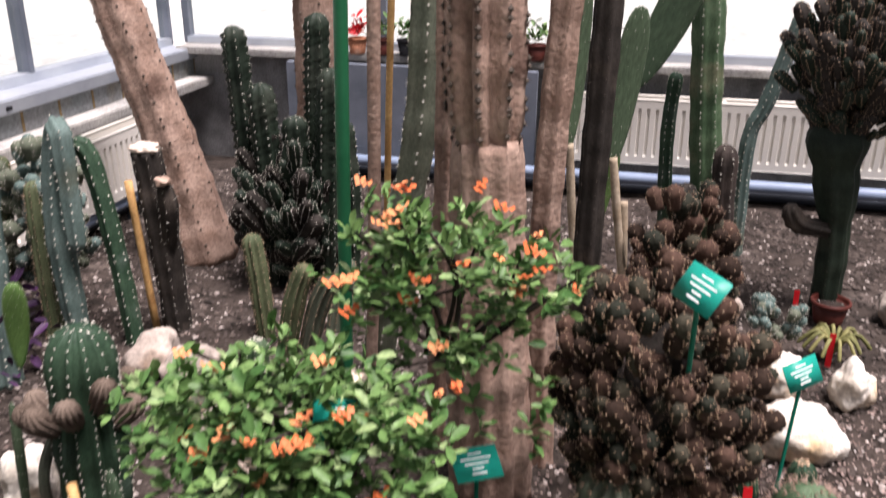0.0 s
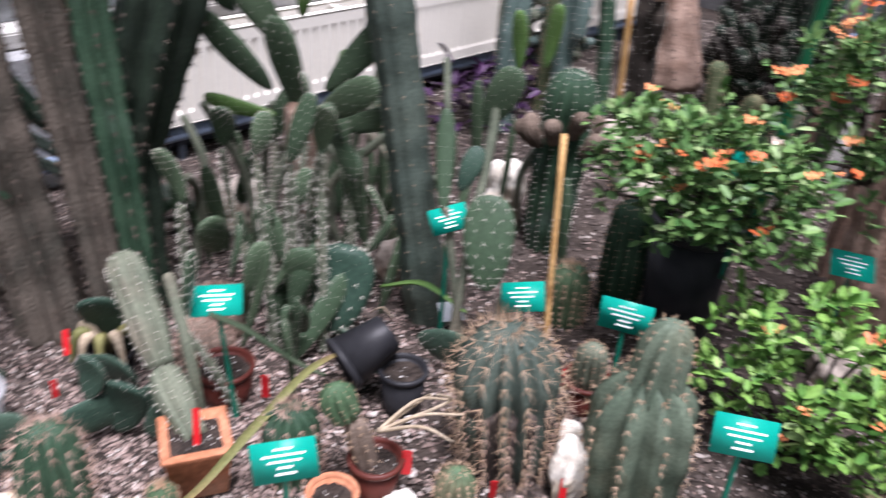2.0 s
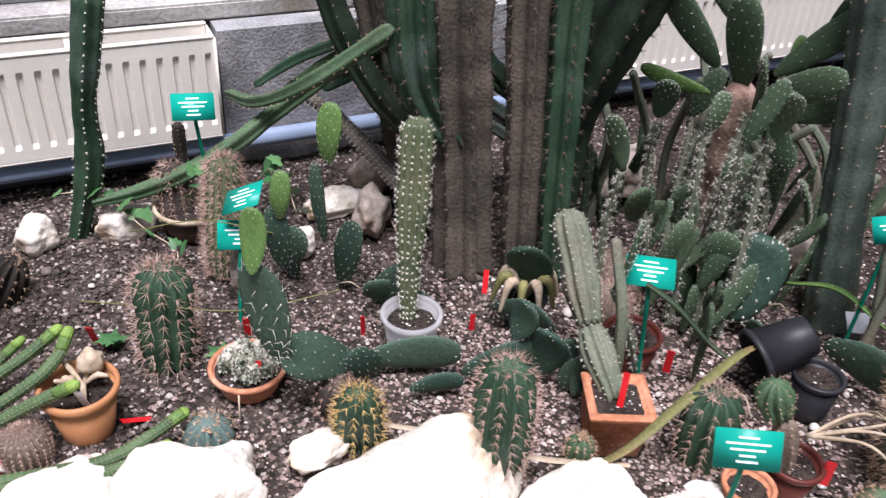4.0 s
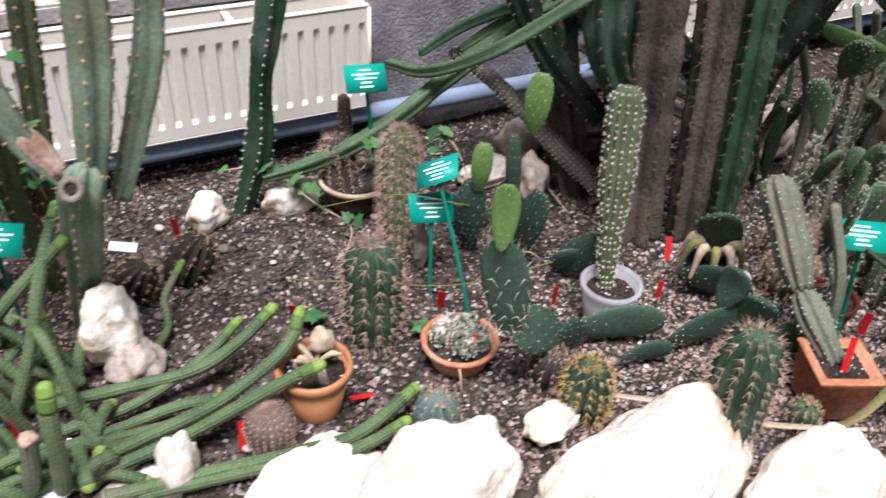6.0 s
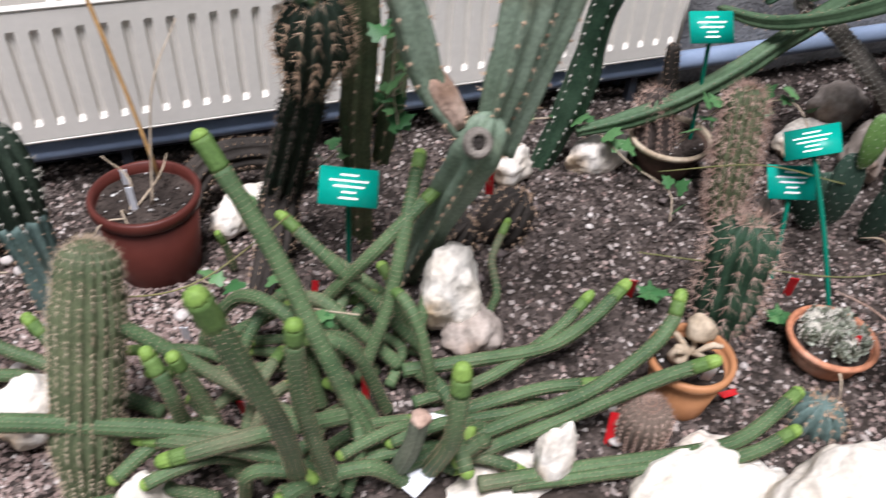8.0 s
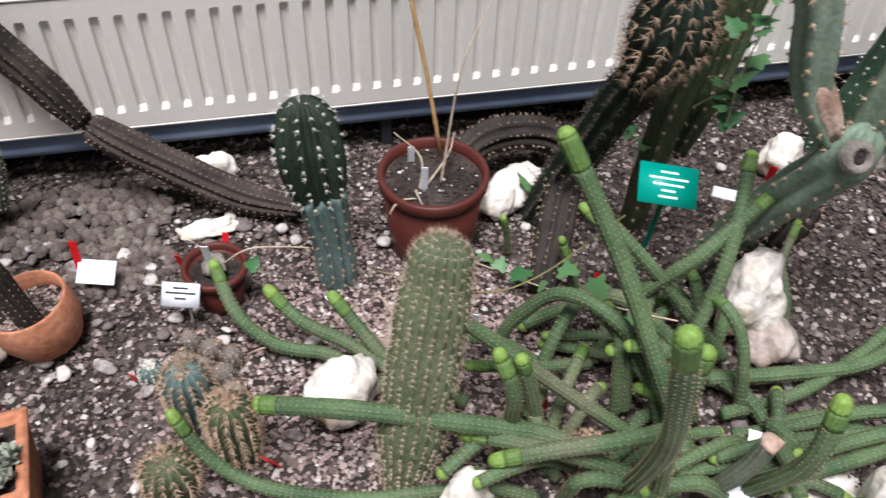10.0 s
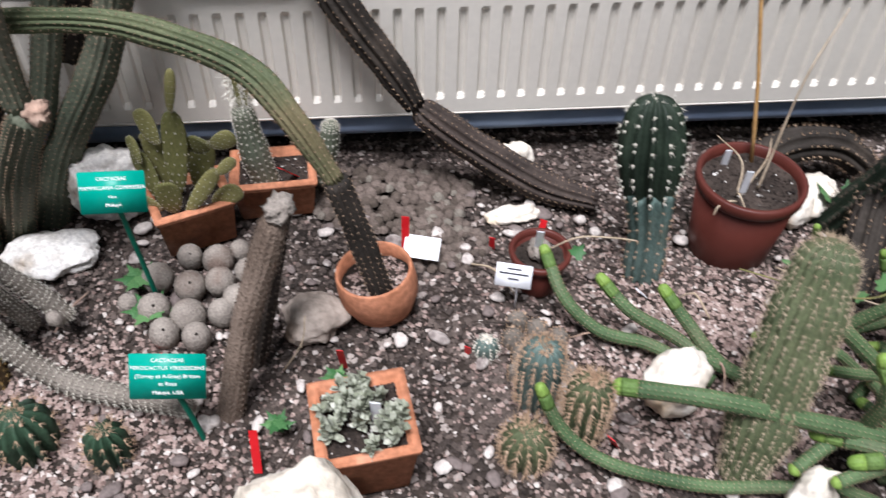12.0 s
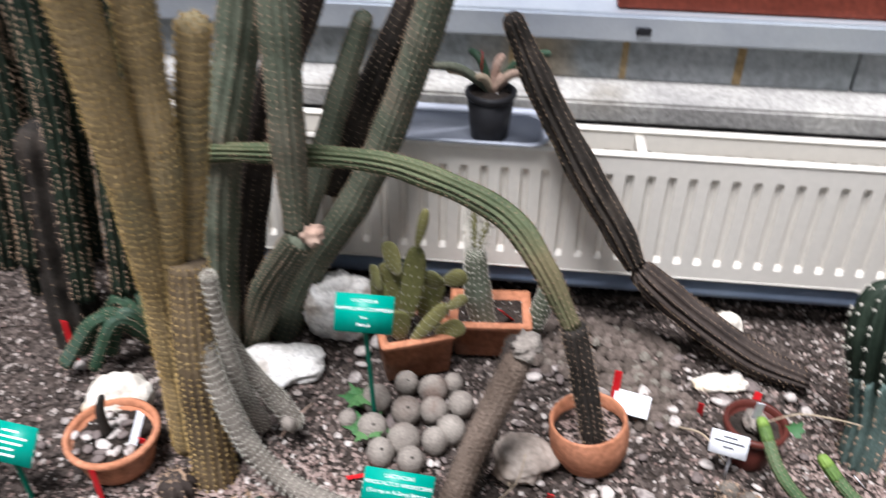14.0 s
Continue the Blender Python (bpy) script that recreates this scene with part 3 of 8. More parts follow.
def pad_to(parent, a, b, w, material=None, face=(0.8, -0.3, 0.5), t=0.016, spine=0.004, count=2, cush=0.0011):
    """A pad that grows from a to b with its broad side turned towards face."""
    a, b = V(a), V(b)
    zz = (b - a).normalized()
    yy = V(face)
    yy = (yy - zz * yy.dot(zz)).normalized()
    xx = yy.cross(zz)
    ob = pad(parent, 0, 0, 0, 0.1, 0.14, 0, 0, 0, material, spine, count, cush=cush)
    m = Matrix((xx, yy, zz)).transposed().to_4x4() @ Matrix.Diagonal((w / 0.1, t / 0.02, (b - a).length / 0.14, 1))
    ob.matrix_basis = parent.matrix_basis.inverted() @ Matrix.Translation(a) @ m
    return ob


def leaf_cloud(places, normals, size, material, seed=0, cup=0.25, slim=0.45):
    """Many small pointed leaves, each of two folded halves, as one mesh."""
    rr = random.Random(seed)
    vs, fs = [], []
    for p, nn in zip(places, normals):
        s = size * rr.uniform(0.6, 1.25)
        d = (V(nn) + V((rr.gauss(0, 0.45), rr.gauss(0, 0.45), rr.gauss(0.15, 0.4)))).normalized()
        side = d.cross(V((rr.gauss(0, 0.5), rr.gauss(0, 0.5), 1))).normalized()
        up_ = side.cross(d)
        b = len(vs)
        p = V(p)
        w = s * slim
        vs += [p, p + d * s * 0.35 + side * w * 0.4 + up_ * s * cup * 0.3, p + d * s * 0.75 + side * w * 0.42 + up_ * s * cup * 0.3, p + d * s,
               p + d * s * 0.75 - side * w * 0.42 + up_ * s * cup * 0.3, p + d * s * 0.35 - side * w * 0.4 + up_ * s * cup * 0.3, p + d * s * 0.55]
        fs += [(b, b + 1, b + 6), (b + 1, b + 2, b + 6), (b + 2, b + 3, b + 6), (b + 3, b + 4, b + 6), (b + 4, b + 5, b + 6), (b + 5, b, b + 6)]
    return mesh_of(vs, fs, material)


def ivy_leaf_mesh():
    pts = [(0, 0), (0.35, -0.12), (0.55, 0.12), (0.38, 0.3), (0.45, 0.58), (0.2, 0.62), (0, 1.0), (-0.2, 0.62), (-0.45, 0.58), (-0.38, 0.3), (-0.55, 0.12), (-0.35, -0.12)]
    vs = [(x, y, -0.12 * abs(x)) for x, y in pts] + [(0, 0.35, 0.05)]
    return mesh_of(vs, [(i, (i + 1) % 12, 12) for i in range(12)], M_IVY)


IVY = ivy_leaf_mesh()


def ivy(pts, n, size=0.03, seed=0, label="trailing ivy with small lobed green leaves"):
    rr = random.Random(seed)
    t = thing("ivy", pts[0], label, "ivy")
    me, _ = tube(pts, 0.0016, M_DRY, tip=False, around=5, step=0.02, wob=0)
    wpart("runner", me, t)
    P, _ = spline(pts, [1] * len(pts), 0.01)
    for k in range(n):
        p = P[int((k + rr.random()) / n * (len(P) - 1))]
        s = size * rr.uniform(0.7, 1.3)
        ob = part("leaf", IVY, None, t)
        ob.matrix_basis = t.matrix_basis.inverted() @ pose(p.x + rr.gauss(0, 0.012), p.y + rr.gauss(0, 0.012), p.z + rr.uniform(0, 0.02), rr.uniform(-10, 60), rr.uniform(-30, 30), rr.uniform(0, 360)) @ Matrix.Diagonal((s, s, s, 1))
    return t

# ---------------------------------------------------------------- the greenhouse
def slab(name, x0, x1, y0, y1, z0, z1, material, label, category, bevel=0.0, parent=None):
    bm = box_bm(x1 - x0, y1 - y0, z1 - z0, bevel, ((x0 + x1) / 2, (y0 + y1) / 2, (z0 + z1) / 2))
    me = bpy.data.meshes.new(name)
    bm.to_mesh(me)
    bm.free()
    me.materials.append(material)
    if parent:
        return wpart(name, me, parent, label)
    return single(name, me, (0, 0, 0), label, category, kind="structure")


WX, NY, EX, SY = -2.36, 4.2, 3.2, -6.0
slab("ground", -200, 200, -200, 200, -0.6, -0.42, M_SLATE, "pale paved ground outside the greenhouse", "ground")
slab("floor", WX - 0.1, EX + 0.1, SY - 0.1, NY + 0.1, -0.41, -0.25, M_FLOOR, "worn grey concrete aisle floor", "floor")


def bed_edge(y):
    """The aisle side of the planting bed."""
    if y < -1.3:
        return -1.15
    if y < 0.3:
        return -1.15 + (y + 1.3) * 0.4
    return min(2.6, -0.51 + (y - 0.3) * 2.4)


def bed():
    vs, fs = [], []
    ys = np.arange(SY, NY + 0.001, 0.06)
    n = 60
    for y in ys:
        e = bed_edge(y)
        for i in range(n):
            x = WX + 0.02 + (e - WX) * i / (n - 1)
            z = 0.016 * noise.noise(V((x * 3, y * 3, 0))) + 0.010 * noise.noise(V((x * 11, y * 11, 3)))
            vs.append((x, y, z - 0.008 if i < n - 1 else -0.05))
        vs.append((e + 0.01, y, -0.26))
    w = n + 1
    for j in range(len(ys) - 1):
        for i in range(w - 1):
            fs.append((j * w + i, j * w + i + 1, (j + 1) * w + i + 1, (j + 1) * w + i))
    single("soil_bed", mesh_of(vs, fs, M_SOIL), (0, 0, 0), "raised bed of dark gritty soil", "soil", kind="structure")


bed()
# west wall under the windows
slab("wall_west", WX - 0.14, WX, SY, NY, -0.25, 0.39, M_CONC, "rough grey concrete wall under the windows", "wall")
slab("window_ledge", WX - 0.14, WX + 0.16, SY, NY, 0.392, 0.44, M_LEDGE, "lime-stained concrete window ledge", "ledge", 0.006)
slab("wall_north", WX, EX, NY, NY + 0.14, -0.25, 0.56, M_CONC, "grey concrete wall under the north windows", "wall")
slab("north_ledge", WX, EX, NY - 0.1, NY + 0.14, 0.562, 0.60, M_LEDGE, "pale concrete window ledge", "ledge", 0.006)
slab("wall_east", EX, EX + 0.14, SY, NY, -0.25, 0.6, M_CONC, "grey concrete wall across the aisle", "wall")
slab("wall_south", WX, EX, SY - 0.14, SY, -0.25, 0.6, M_CONC, "grey concrete end wall", "wall")


def glazing(name, a, b, z0, z1, n, label):
    """A row of panes between mullions from a to b, upright."""
    t = thing(name, (a[0], a[1], z0), label, "window", kind="structure")
    A, B = V((*a, 0)), V((*b, 0))
    d = (B - A)
    L = d.length
    ang = math.degrees(math.atan2(d.y, d.x))
    for k in range(n + 1):
        bm = box_bm(0.035, 0.06, z1 - z0, 0.003, (L * k / n, 0, (z1 - z0) / 2))
        part("mullion", bm, M_ALUD, t, "", pose(0, 0, 0, 0, 0, ang), smooth=False)
    for k in range(n):
        bm = box_bm(L / n - 0.037, 0.005, z1 - z0 - 0.004, 0, (L * (k + 0.5) / n, 0, (z1 - z0) / 2))
        ob = part("pane", bm, M_GLASS, t, "", pose(0, 0, 0, 0, 0, ang), smooth=False)
        ob.visible_shadow = False
    for zz in (0.02, z1 - z0 - 0.02):
        bm = box_bm(L, 0.07, 0.04, 0.003, (L / 2, 0.003, zz))
        part("window_frame", bm, M_ALU, t, "", pose(0, 0, 0, 0, 0, ang), smooth=False)
    return t


glazing("window_1", (WX - 0.1, SY), (WX - 0.1, NY), 0.59, 2.6, 9, "greenhouse side windows in grey metal frames")
glazing("window_2", (WX, NY + 0.07), (EX, NY + 0.07), 0.6, 2.6, 5, "greenhouse end windows in grey metal frames")
glazing("window_3", (EX + 0.07, SY), (EX + 0.07, NY), 0.6, 2.6, 9, "greenhouse windows across the aisle")
glazing("window_4", (WX, SY - 0.07), (EX, SY - 0.07), 0.6, 2.6, 5, "greenhouse end windows")


def roof():
    t = thing("roof", (WX - 0.1, SY, 2.6), "pitched greenhouse glass roof on grey rafters", "roof", kind="structure")
    W, rise = EX - WX + 0.2, 1.0
    n = 9
    for side in (0, 1):
        for k in range(n + 1):
            y = (NY - SY) * k / n
            me, _ = tube([(W * side, y, 0), (W / 2, y, rise)], 0.03, M_ALUD, tip=False, around=6, step=0.5, wob=0)
            part("rafter", me, None, t)
        for k in range(n):
            y0, y1 = (NY - SY) * k / n + 0.03, (NY - SY) * (k + 1) / n - 0.03
            me = mesh_of([(W * side, y0, 0.03), (W * side, y1, 0.03), (W / 2, y1, rise + 0.03), (W / 2, y0, rise + 0.03)], [(0, 1, 2, 3)], M_GLASS, False)
            part("roof_pane", me, None, t).visible_shadow = False


roof()
# lower fascia between ledge and windows on the west side
fas = thing("window_fascia", (WX - 0.06, SY, 0.456), "grey window base panels with rust-stained joints under an aluminium rail", "window panel", kind="structure")
for k in range(44):
    y0 = SY + (NY - SY) * k / 44
    y1 = SY + (NY - SY) * (k + 1) / 44
    slab("panel", WX + 0.03, WX + 0.05, y0 + 0.003, y1 - 0.003, 0.441, 0.53, M_PANEL, "", "", 0.002, fas)
    if random.random() < 0.8:
        slab("rust_streak", WX + 0.0502, WX + 0.0515, y1 - 0.008, y1 + random.uniform(0.002, 0.01), 0.443, 0.528, M_RUST, "rust streak down a joint", "", 0, fas)
slab("rail", WX - 0.09, WX + 0.075, SY, NY, 0.531, 0.59, M_ALU, "dull aluminium sill rail", "", 0.006, fas)
for k in range(12):
    slab("rail_clip", WX + 0.075, WX + 0.083, SY + 0.4 + 0.83 * k, SY + 0.43 + 0.83 * k, 0.55, 0.565, M_BLACKP, "black rail clip", "", 0.002, fas)
slab("window_sash", WX + 0.0, WX + 0.05, -2.32, -0.9, 0.592, 0.66, M_REDWOOD, "red-brown painted wooden sash", "window sash", 0.004)


def radiator(name, a, along, length, height, z, label, depth=0.10, front=-1):
    """A ribbed panel radiator: a is the start of its front face; along is 'y' or 'x'."""
    rz = 90 if along == "y" else 0
    t = thing(name, pose(a[0], a[1], z, 0, 0, rz), label, "radiator")
    # local: x along, y into the wall (+y is behind), z up
    pitch = 0.04
    n = int(length / pitch)
    for q, (yy, nm) in enumerate(((0.0, "front_panel"), (depth, "back_panel"))):
        vs, fs = [], []
        xs, prof = [], []
        for k in range(n):
            x0 = k * pitch
            for dx, dd in ((0.004, 0.0), (0.011, 0.0), (0.0145, 0.0080), (0.0240, 0.0080), (0.029, 0.0), (0.036, 0.0)):
                xs.append(x0 + dx)
                prof.append(dd)
        zs = [(0.0, 0.0), (0.004, 0.0), (0.030, 0.0), (0.036, 0.45), (0.042, 1.0), (height - 0.050, 1.0), (height - 0.044, 0.45), (height - 0.038, 0.0), (height - 0.006, 0.0), (height, 0.004)]
        for zz, amt in zs:
            for x, dd in zip(xs, prof):
                vs.append((x, yy + (dd * amt if amt <= 1 else 0), zz))
        m = len(xs)
        for j in range(len(zs) - 1):
            for i in range(m - 1):
                fs.append((j * m + i, j * m + i + 1, (j + 1) * m + i + 1, (j + 1) * m + i))
        me = mesh_of(vs, fs, M_ENAMEL, False)
        part(nm, me, None, t)
    L = n * pitch
    part("top_lip", box_bm(L, 0.014, 0.012, 0.003, (L / 2, 0.006, height + 0.002)), M_ENAMEL, t)
    part("top_lip", box_bm(L, 0.014, 0.012, 0.003, (L / 2, depth + 0.006, height + 0.002)), M_ENAMEL, t)
    part("bottom_lip", box_bm(L, 0.012, 0.008, 0.002, (L / 2, 0.005, -0.004)), M_ENAMEL, t)
    for x in (0, L):
        part("end_cap", box_bm(0.006, depth + 0.012, height, 0.002, (x, depth / 2, height / 2)), M_ENAMEL, t)
    x = 0.3
    while x < L - 0.1:
        part("top_strap", box_bm(0.018, depth - 0.01, 0.003, 0.001, (x, depth / 2 + 0.003, height - 0.004)), M_ENAMEL, t)
        x += 0.5
    # convector fins between the panels
    vs, fs = [], []
    for k in range(n * 2):
        b = len(vs)
        x0, d0 = k * 0.02, 0.02 if k % 2 else depth - 0.02
        vs += [(x0, d0, 0.02), (x0, d0, height - 0.03), (x0 + 0.02, depth - d0, 0.02), (x0 + 0.02, depth - d0, height - 0.03)]
        fs.append((b, b + 2, b + 3, b + 1))
    part("convector_fins", mesh_of(vs, fs, M_ENAMEL, False), None, t)
    return t


# front faces at x = -2.05; local +y must point to -x
RADZ, RADH = 0.13, 0.27
radiator("radiator", (-2.05, -4.06), "y", 3.64, RADH, RADZ, "long cream enamelled ribbed panel radiator")
radiator("radiator", (-2.05, 0.55), "y", 2.9, RADH, RADZ, "long cream enamelled ribbed panel radiator behind the plants")
radiator("radiator", (-0.35, 3.98), "x", 2.6, 0.30, 0.16, "cream ribbed radiator under the north windows")
slab("concrete_pier", WX, -2.12, -0.40, 0.53, -0.02, 0.390, M_CONC, "grey roughcast concrete pier between the radiators", "wall")
slab("north_panel", -1.7, -0.42, 4.02, 4.06, 0.1, 0.56, M_ALUD, "grey metal panel under the north windows", "wall panel")


def pipe(label, pts, r, material):
    t = thing("heating_pipe", pts[0], label, "pipe")
    me, _ = tube(pts, r, material, tip=False, around=16, step=0.3, wob=0)
    wpart("pipe", me, t)
    for k in range(len(pts) - 1):
        a, b = V(pts[k]), V(pts[k + 1])
        nn = int((b - a).length / 1.1)
        for i in range(nn):
            p = a.lerp(b, (i + 0.5) / nn)
            wpart("bracket", mesh_of([(p.x - 0.01, p.y - 0.01, -0.02), (p.x + 0.01, p.y - 0.01, -0.02), (p.x + 0.01, p.y + 0.01, -0.02), (p.x - 0.01, p.y + 0.01, -0.02), (p.x - 0.01, p.y - 0.01, p.z), (p.x + 0.01, p.y - 0.01, p.z), (p.x + 0.01, p.y + 0.01, p.z), (p.x - 0.01, p.y + 0.01, p.z)], [(0, 1, 5, 4), (1, 2, 6, 5), (2, 3, 7, 6), (3, 0, 4, 7), (4, 5, 6, 7)], M_PIPED, False), t)


pipe("blue-grey painted heating pipe along the wall above the soil", [(-2.085, SY + 0.1, 0.085), (-2.085, 3.7, 0.085)], 0.024, M_PIPE)
pipe("dark heating pipe low behind the bed", [(-2.16, SY + 0.1, 0.035), (-2.16, 3.7, 0.035)], 0.03, M_PIPED)
pipe("dark heating pipe under the north radiator", [(-1.7, 3.95, 0.09), (2.2, 3.95, 0.09)], 0.028, M_PIPE)
pipe("dark heating pipe under the north radiator", [(-1.7, 4.02, 0.03), (2.2, 4.02, 0.03)], 0.035, M_PIPED)

# ---------------------------------------------------------------- border stones
def border(x, y, w, d, h, rz, seed, z=None):
    return rock("large pale limestone border stone, rough and sun-bleached", x, y, (w, d * 1.64, h), M_LIME, rz, z if z is not None else h * 0.34 - 0.142, seed, "border stones along the bed", 5, 0.17, name="border_stone", tilt=0)


border(-0.80, -0.425, 0.24, 0.34, 0.27, 18, 21, 0.022)
border(-0.91, -0.765, 0.2, 0.215, 0.30, 20, 2, 0.04)
border(-1.04, -0.95, 0.18, 0.2, 0.25, 20, 3)
border(-1.15, -1.2, 0.15, 0.17, 0.2, 10, 4)
border(-1.0, -0.865, 0.16, 0.14, 0.23, 20, 31)
border(-0.66, -0.15, 0.2, 0.21, 0.25, 20, 5, -0.01)
border(-0.58, 0.03, 0.18, 0.18, 0.2, 25, 6, -0.03)
border(-0.50, 0.22, 0.17, 0.16, 0.18, 30, 7, -0.05)
border(-1.24, -2.46, 0.18, 0.13, 0.36, 0, 8, 0.0)
border(-1.22, -2.82, 0.2, 0.3, 0.12, 0, 9)
border(-1.08, -1.45, 0.2, 0.3, 0.12, 0, 10)
border(-1.08, -1.78, 0.2, 0.3, 0.12, 0, 11)
border(-1.1, -2.12, 0.2, 0.3, 0.12, 0, 12)
border(-0.3, 0.42, 0.2, 0.25, 0.16, 40, 13)
border(-0.05, 0.62, 0.2, 0.25, 0.16, 40, 14)
rock("wedge of pale limestone standing on edge", -1.13, -1.13, (0.05, 0.07, 0.17), M_LIME, 15, 0.05, 15)
rock("flat chip of pale limestone by the border", -0.975, -0.50, (0.08, 0.12, 0.05), M_LIME, 10, 0.03, 16)

# ---------------------------------------------------------------- south end of the bed
g = thing("golden_column_cactus", (-1.55, -2.98, 0), "clump of tall golden-spined column cactus with woolly grey arms", "cactus")
KG = dict(depth=0.13, gap=0.013, spine=0.007, spine_mat=M_GOLDSP, count=5, spread=1.3, thick=0.0006, wob=0.05, per=3)
stem(g, "trunk", [(-1.54, -2.98, -0.02), (-1.57, -2.98, 0.27), (-1.605, -2.98, 0.42)], [0.036, 0.033, 0.03], M_OLDGOLD, 16, tip=False, seed=1, **KG)
stem(g, "stem", [(-1.60, -3.05, 0.0), (-1.61, -3.04, 0.31), (-1.58, -3.03, 0.59), (-1.56, -3.03, 0.79), (-1.53, -3.03, 1.0)], [0.023, 0.027, 0.028, 0.029, 0.029], M_GOLD, 18, seed=2, **KG)
stem(g, "stem", [(-1.605, -3.005, 0.40), (-1.61, -2.99, 0.58), (-1.62, -2.99, 0.74), (-1.62, -2.98, 0.98)], [0.017, 0.026, 0.027, 0.026], M_GOLD, 18, seed=3, **KG)
stem(g, "stem", [(-1.625, -2.985, 0.40), (-1.66, -2.97, 0.56), (-1.69, -2.94, 0.78)], [0.016, 0.023, 0.024], M_GOLD, 18, seed=4, **KG)
KW = dict(depth=0.12, gap=0.012, spine=0.007, spine_mat=M_WHITESP, count=4, spread=1.2, thick=0.0005, per=3)
stem(g, "arm", [(-1.57, -2.965, 0.30), (-1.545, -2.94, 0.21), (-1.53, -2.90, 0.10), (-1.50, -2.82, 0.045), (-1.47, -2.69, 0.03), (-1.45, -2.62, 0.03)], [0.014, 0.016, 0.017, 0.017, 0.017, 0.014], M_WOOL, 16, seed=5, label="grey woolly arm bending down to the gravel", **KW)
stem(g, "arm", [(-1.60, -2.955, 0.32), (-1.62, -2.93, 0.21), (-1.635, -2.88, 0.10), (-1.625, -2.845, 0.045)], [0.012, 0.015, 0.017, 0.016], M_WOOL, 16, seed=6, label="grey woolly arm", **KW)
stem(g, "arm", [(-1.64, -2.92, 0.03), (-1.59, -2.93, 0.2), (-1.585, -2.94, 0.33), (-1.59, -2.945, 0.42)], [0.015, 0.013, 0.011, 0.010], M_WOOL, 14, seed=7, label="grey woolly arm", **KW)
for x, y, z, a, b in ((-1.60, -2.855, 0.085, 0.024, 0.04), (-1.655, -2.885, 0.07, 0.014, 0.024)):
    part("woolly_tip", blob(M_BALL, (a, a, b), 2, 0.4, 3.0, seed=int(-y * 100)), None, g, "white tuft of dried flower wool", g.matrix_basis.inverted() @ pose(x, y, z, 20, 0, 40))
KT = dict(depth=0.16, gap=0.013, spine=0.005, spine_mat=M_TANSP, count=4, spread=1.1, thick=0.0005, pad=0.0009, per=3)
g = thing("column_cactus", (-1.9, -3.03, 0), "stand of thick grey-green column cactus, one arm cut and joined", "cactus")
stem(g, "lower_arm", [(-1.90, -3.03, -0.02), (-1.84, -2.94, 0.2), (-1.765, -2.845, 0.37)], [0.033, 0.034, 0.028], M_GREYG, 16, tip=False, seed=8, **KT)
stem(g, "upper_arm", [(-1.775, -2.86, 0.375), (-1.77, -2.855, 0.59), (-1.775, -2.85, 0.77), (-1.78, -2.85, 1.0)], [0.022, 0.029, 0.030, 0.030], M_GREYG, 14, seed=9, **KT)
part("cut_face", blob(M_FLESH, (0.04, 0.036, 0.014), 3, 0.7, 3.5, seed=4), None, g, "raw pinkish cut face", g.matrix_basis.inverted() @ pose(-1.745, -2.825, 0.385, 60, 0, 100))
stem(g, "stem", [(-1.94, -2.97, -0.02), (-1.96, -2.9, 0.15), (-1.98, -2.79, 0.33), (-1.99, -2.70, 0.55), (-1.98, -2.62, 0.8), (-1.97, -2.56, 1.0)], [0.038, 0.033, 0.032, 0.030, 0.030, 0.030], M_GREYG, 16, seed=10, **KT)
stem(g, "stem", [(-1.84, -3.07, -0.02), (-1.86, -3.02, 0.4), (-1.885, -2.94, 0.73), (-1.89, -2.9, 1.05)], [0.036, 0.038, 0.038, 0.037], M_GREYG, 12, seed=11, **KT)
stem(g, "stem", [(-1.95, -3.06, -0.02), (-1.955, -2.98, 0.4), (-1.97, -2.86, 0.72), (-1.98, -2.76, 1.0)], [0.035, 0.036, 0.034, 0.034], M_DRIED, 12, seed=12, **KT)
stem(g, "stem", [(-1.96, -2.93, 0.2), (-1.98, -2.88, 0.34), (-2.0, -2.83, 0.5), (-2.01, -2.77, 0.68)], [0.025, 0.025, 0.024, 0.019], M_GREYG, 12, seed=13, label="stem with a dried brown tip", **KT)
stem(g, "stem", [(-2.02, -2.86, 0.3), (-2.06, -2.78, 0.5), (-2.08, -2.68, 0.72), (-2.09, -2.6, 0.95)], [0.03, 0.03, 0.03, 0.03], M_DARK, 12, seed=14, **KT)
g = thing("arching_cactus", (-1.63, -2.33, 0.1), "long ribbed green cactus stem that arches into a clay pot", "cactus")
KA = dict(depth=0.24, gap=0.014, spine=0.005, spine_mat=M_TANSP, count=3, spread=1.0, thick=0.0004, per=4)
stem(g, "lower_stem", [(-1.63, -2.33, 0.07), (-1.64, -2.36, 0.2), (-1.65, -2.39, 0.315)], [0.019, 0.022, 0.020], M_DARK, 12, tip=False, seed=15, label="dark lower length below a joint", **KA)
stem(g, "upper_stem", [(-1.65, -2.39, 0.31), (-1.68, -2.445, 0.405), (-1.73, -2.51, 0.462), (-1.78, -2.63, 0.49), (-1.81, -2.75, 0.498), (-1.83, -2.97, 0.485), (-1.84, -3.06, 0.47)], [0.015, 0.021, 0.022, 0.021, 0.019, 0.018, 0.018], M_OLIVE, 12, seed=16, label="olive-green upper length with pale spines", **KA)
g = thing("withered_cactus", (-1.9, -1.93, 0), "withered dark brown cactus stem leaning on the radiator", "cactus")
KD = dict(depth=0.24, gap=0.014, spine=0.005, spine_mat=M_TANSP, count=3, spread=1.0, thick=0.0006)
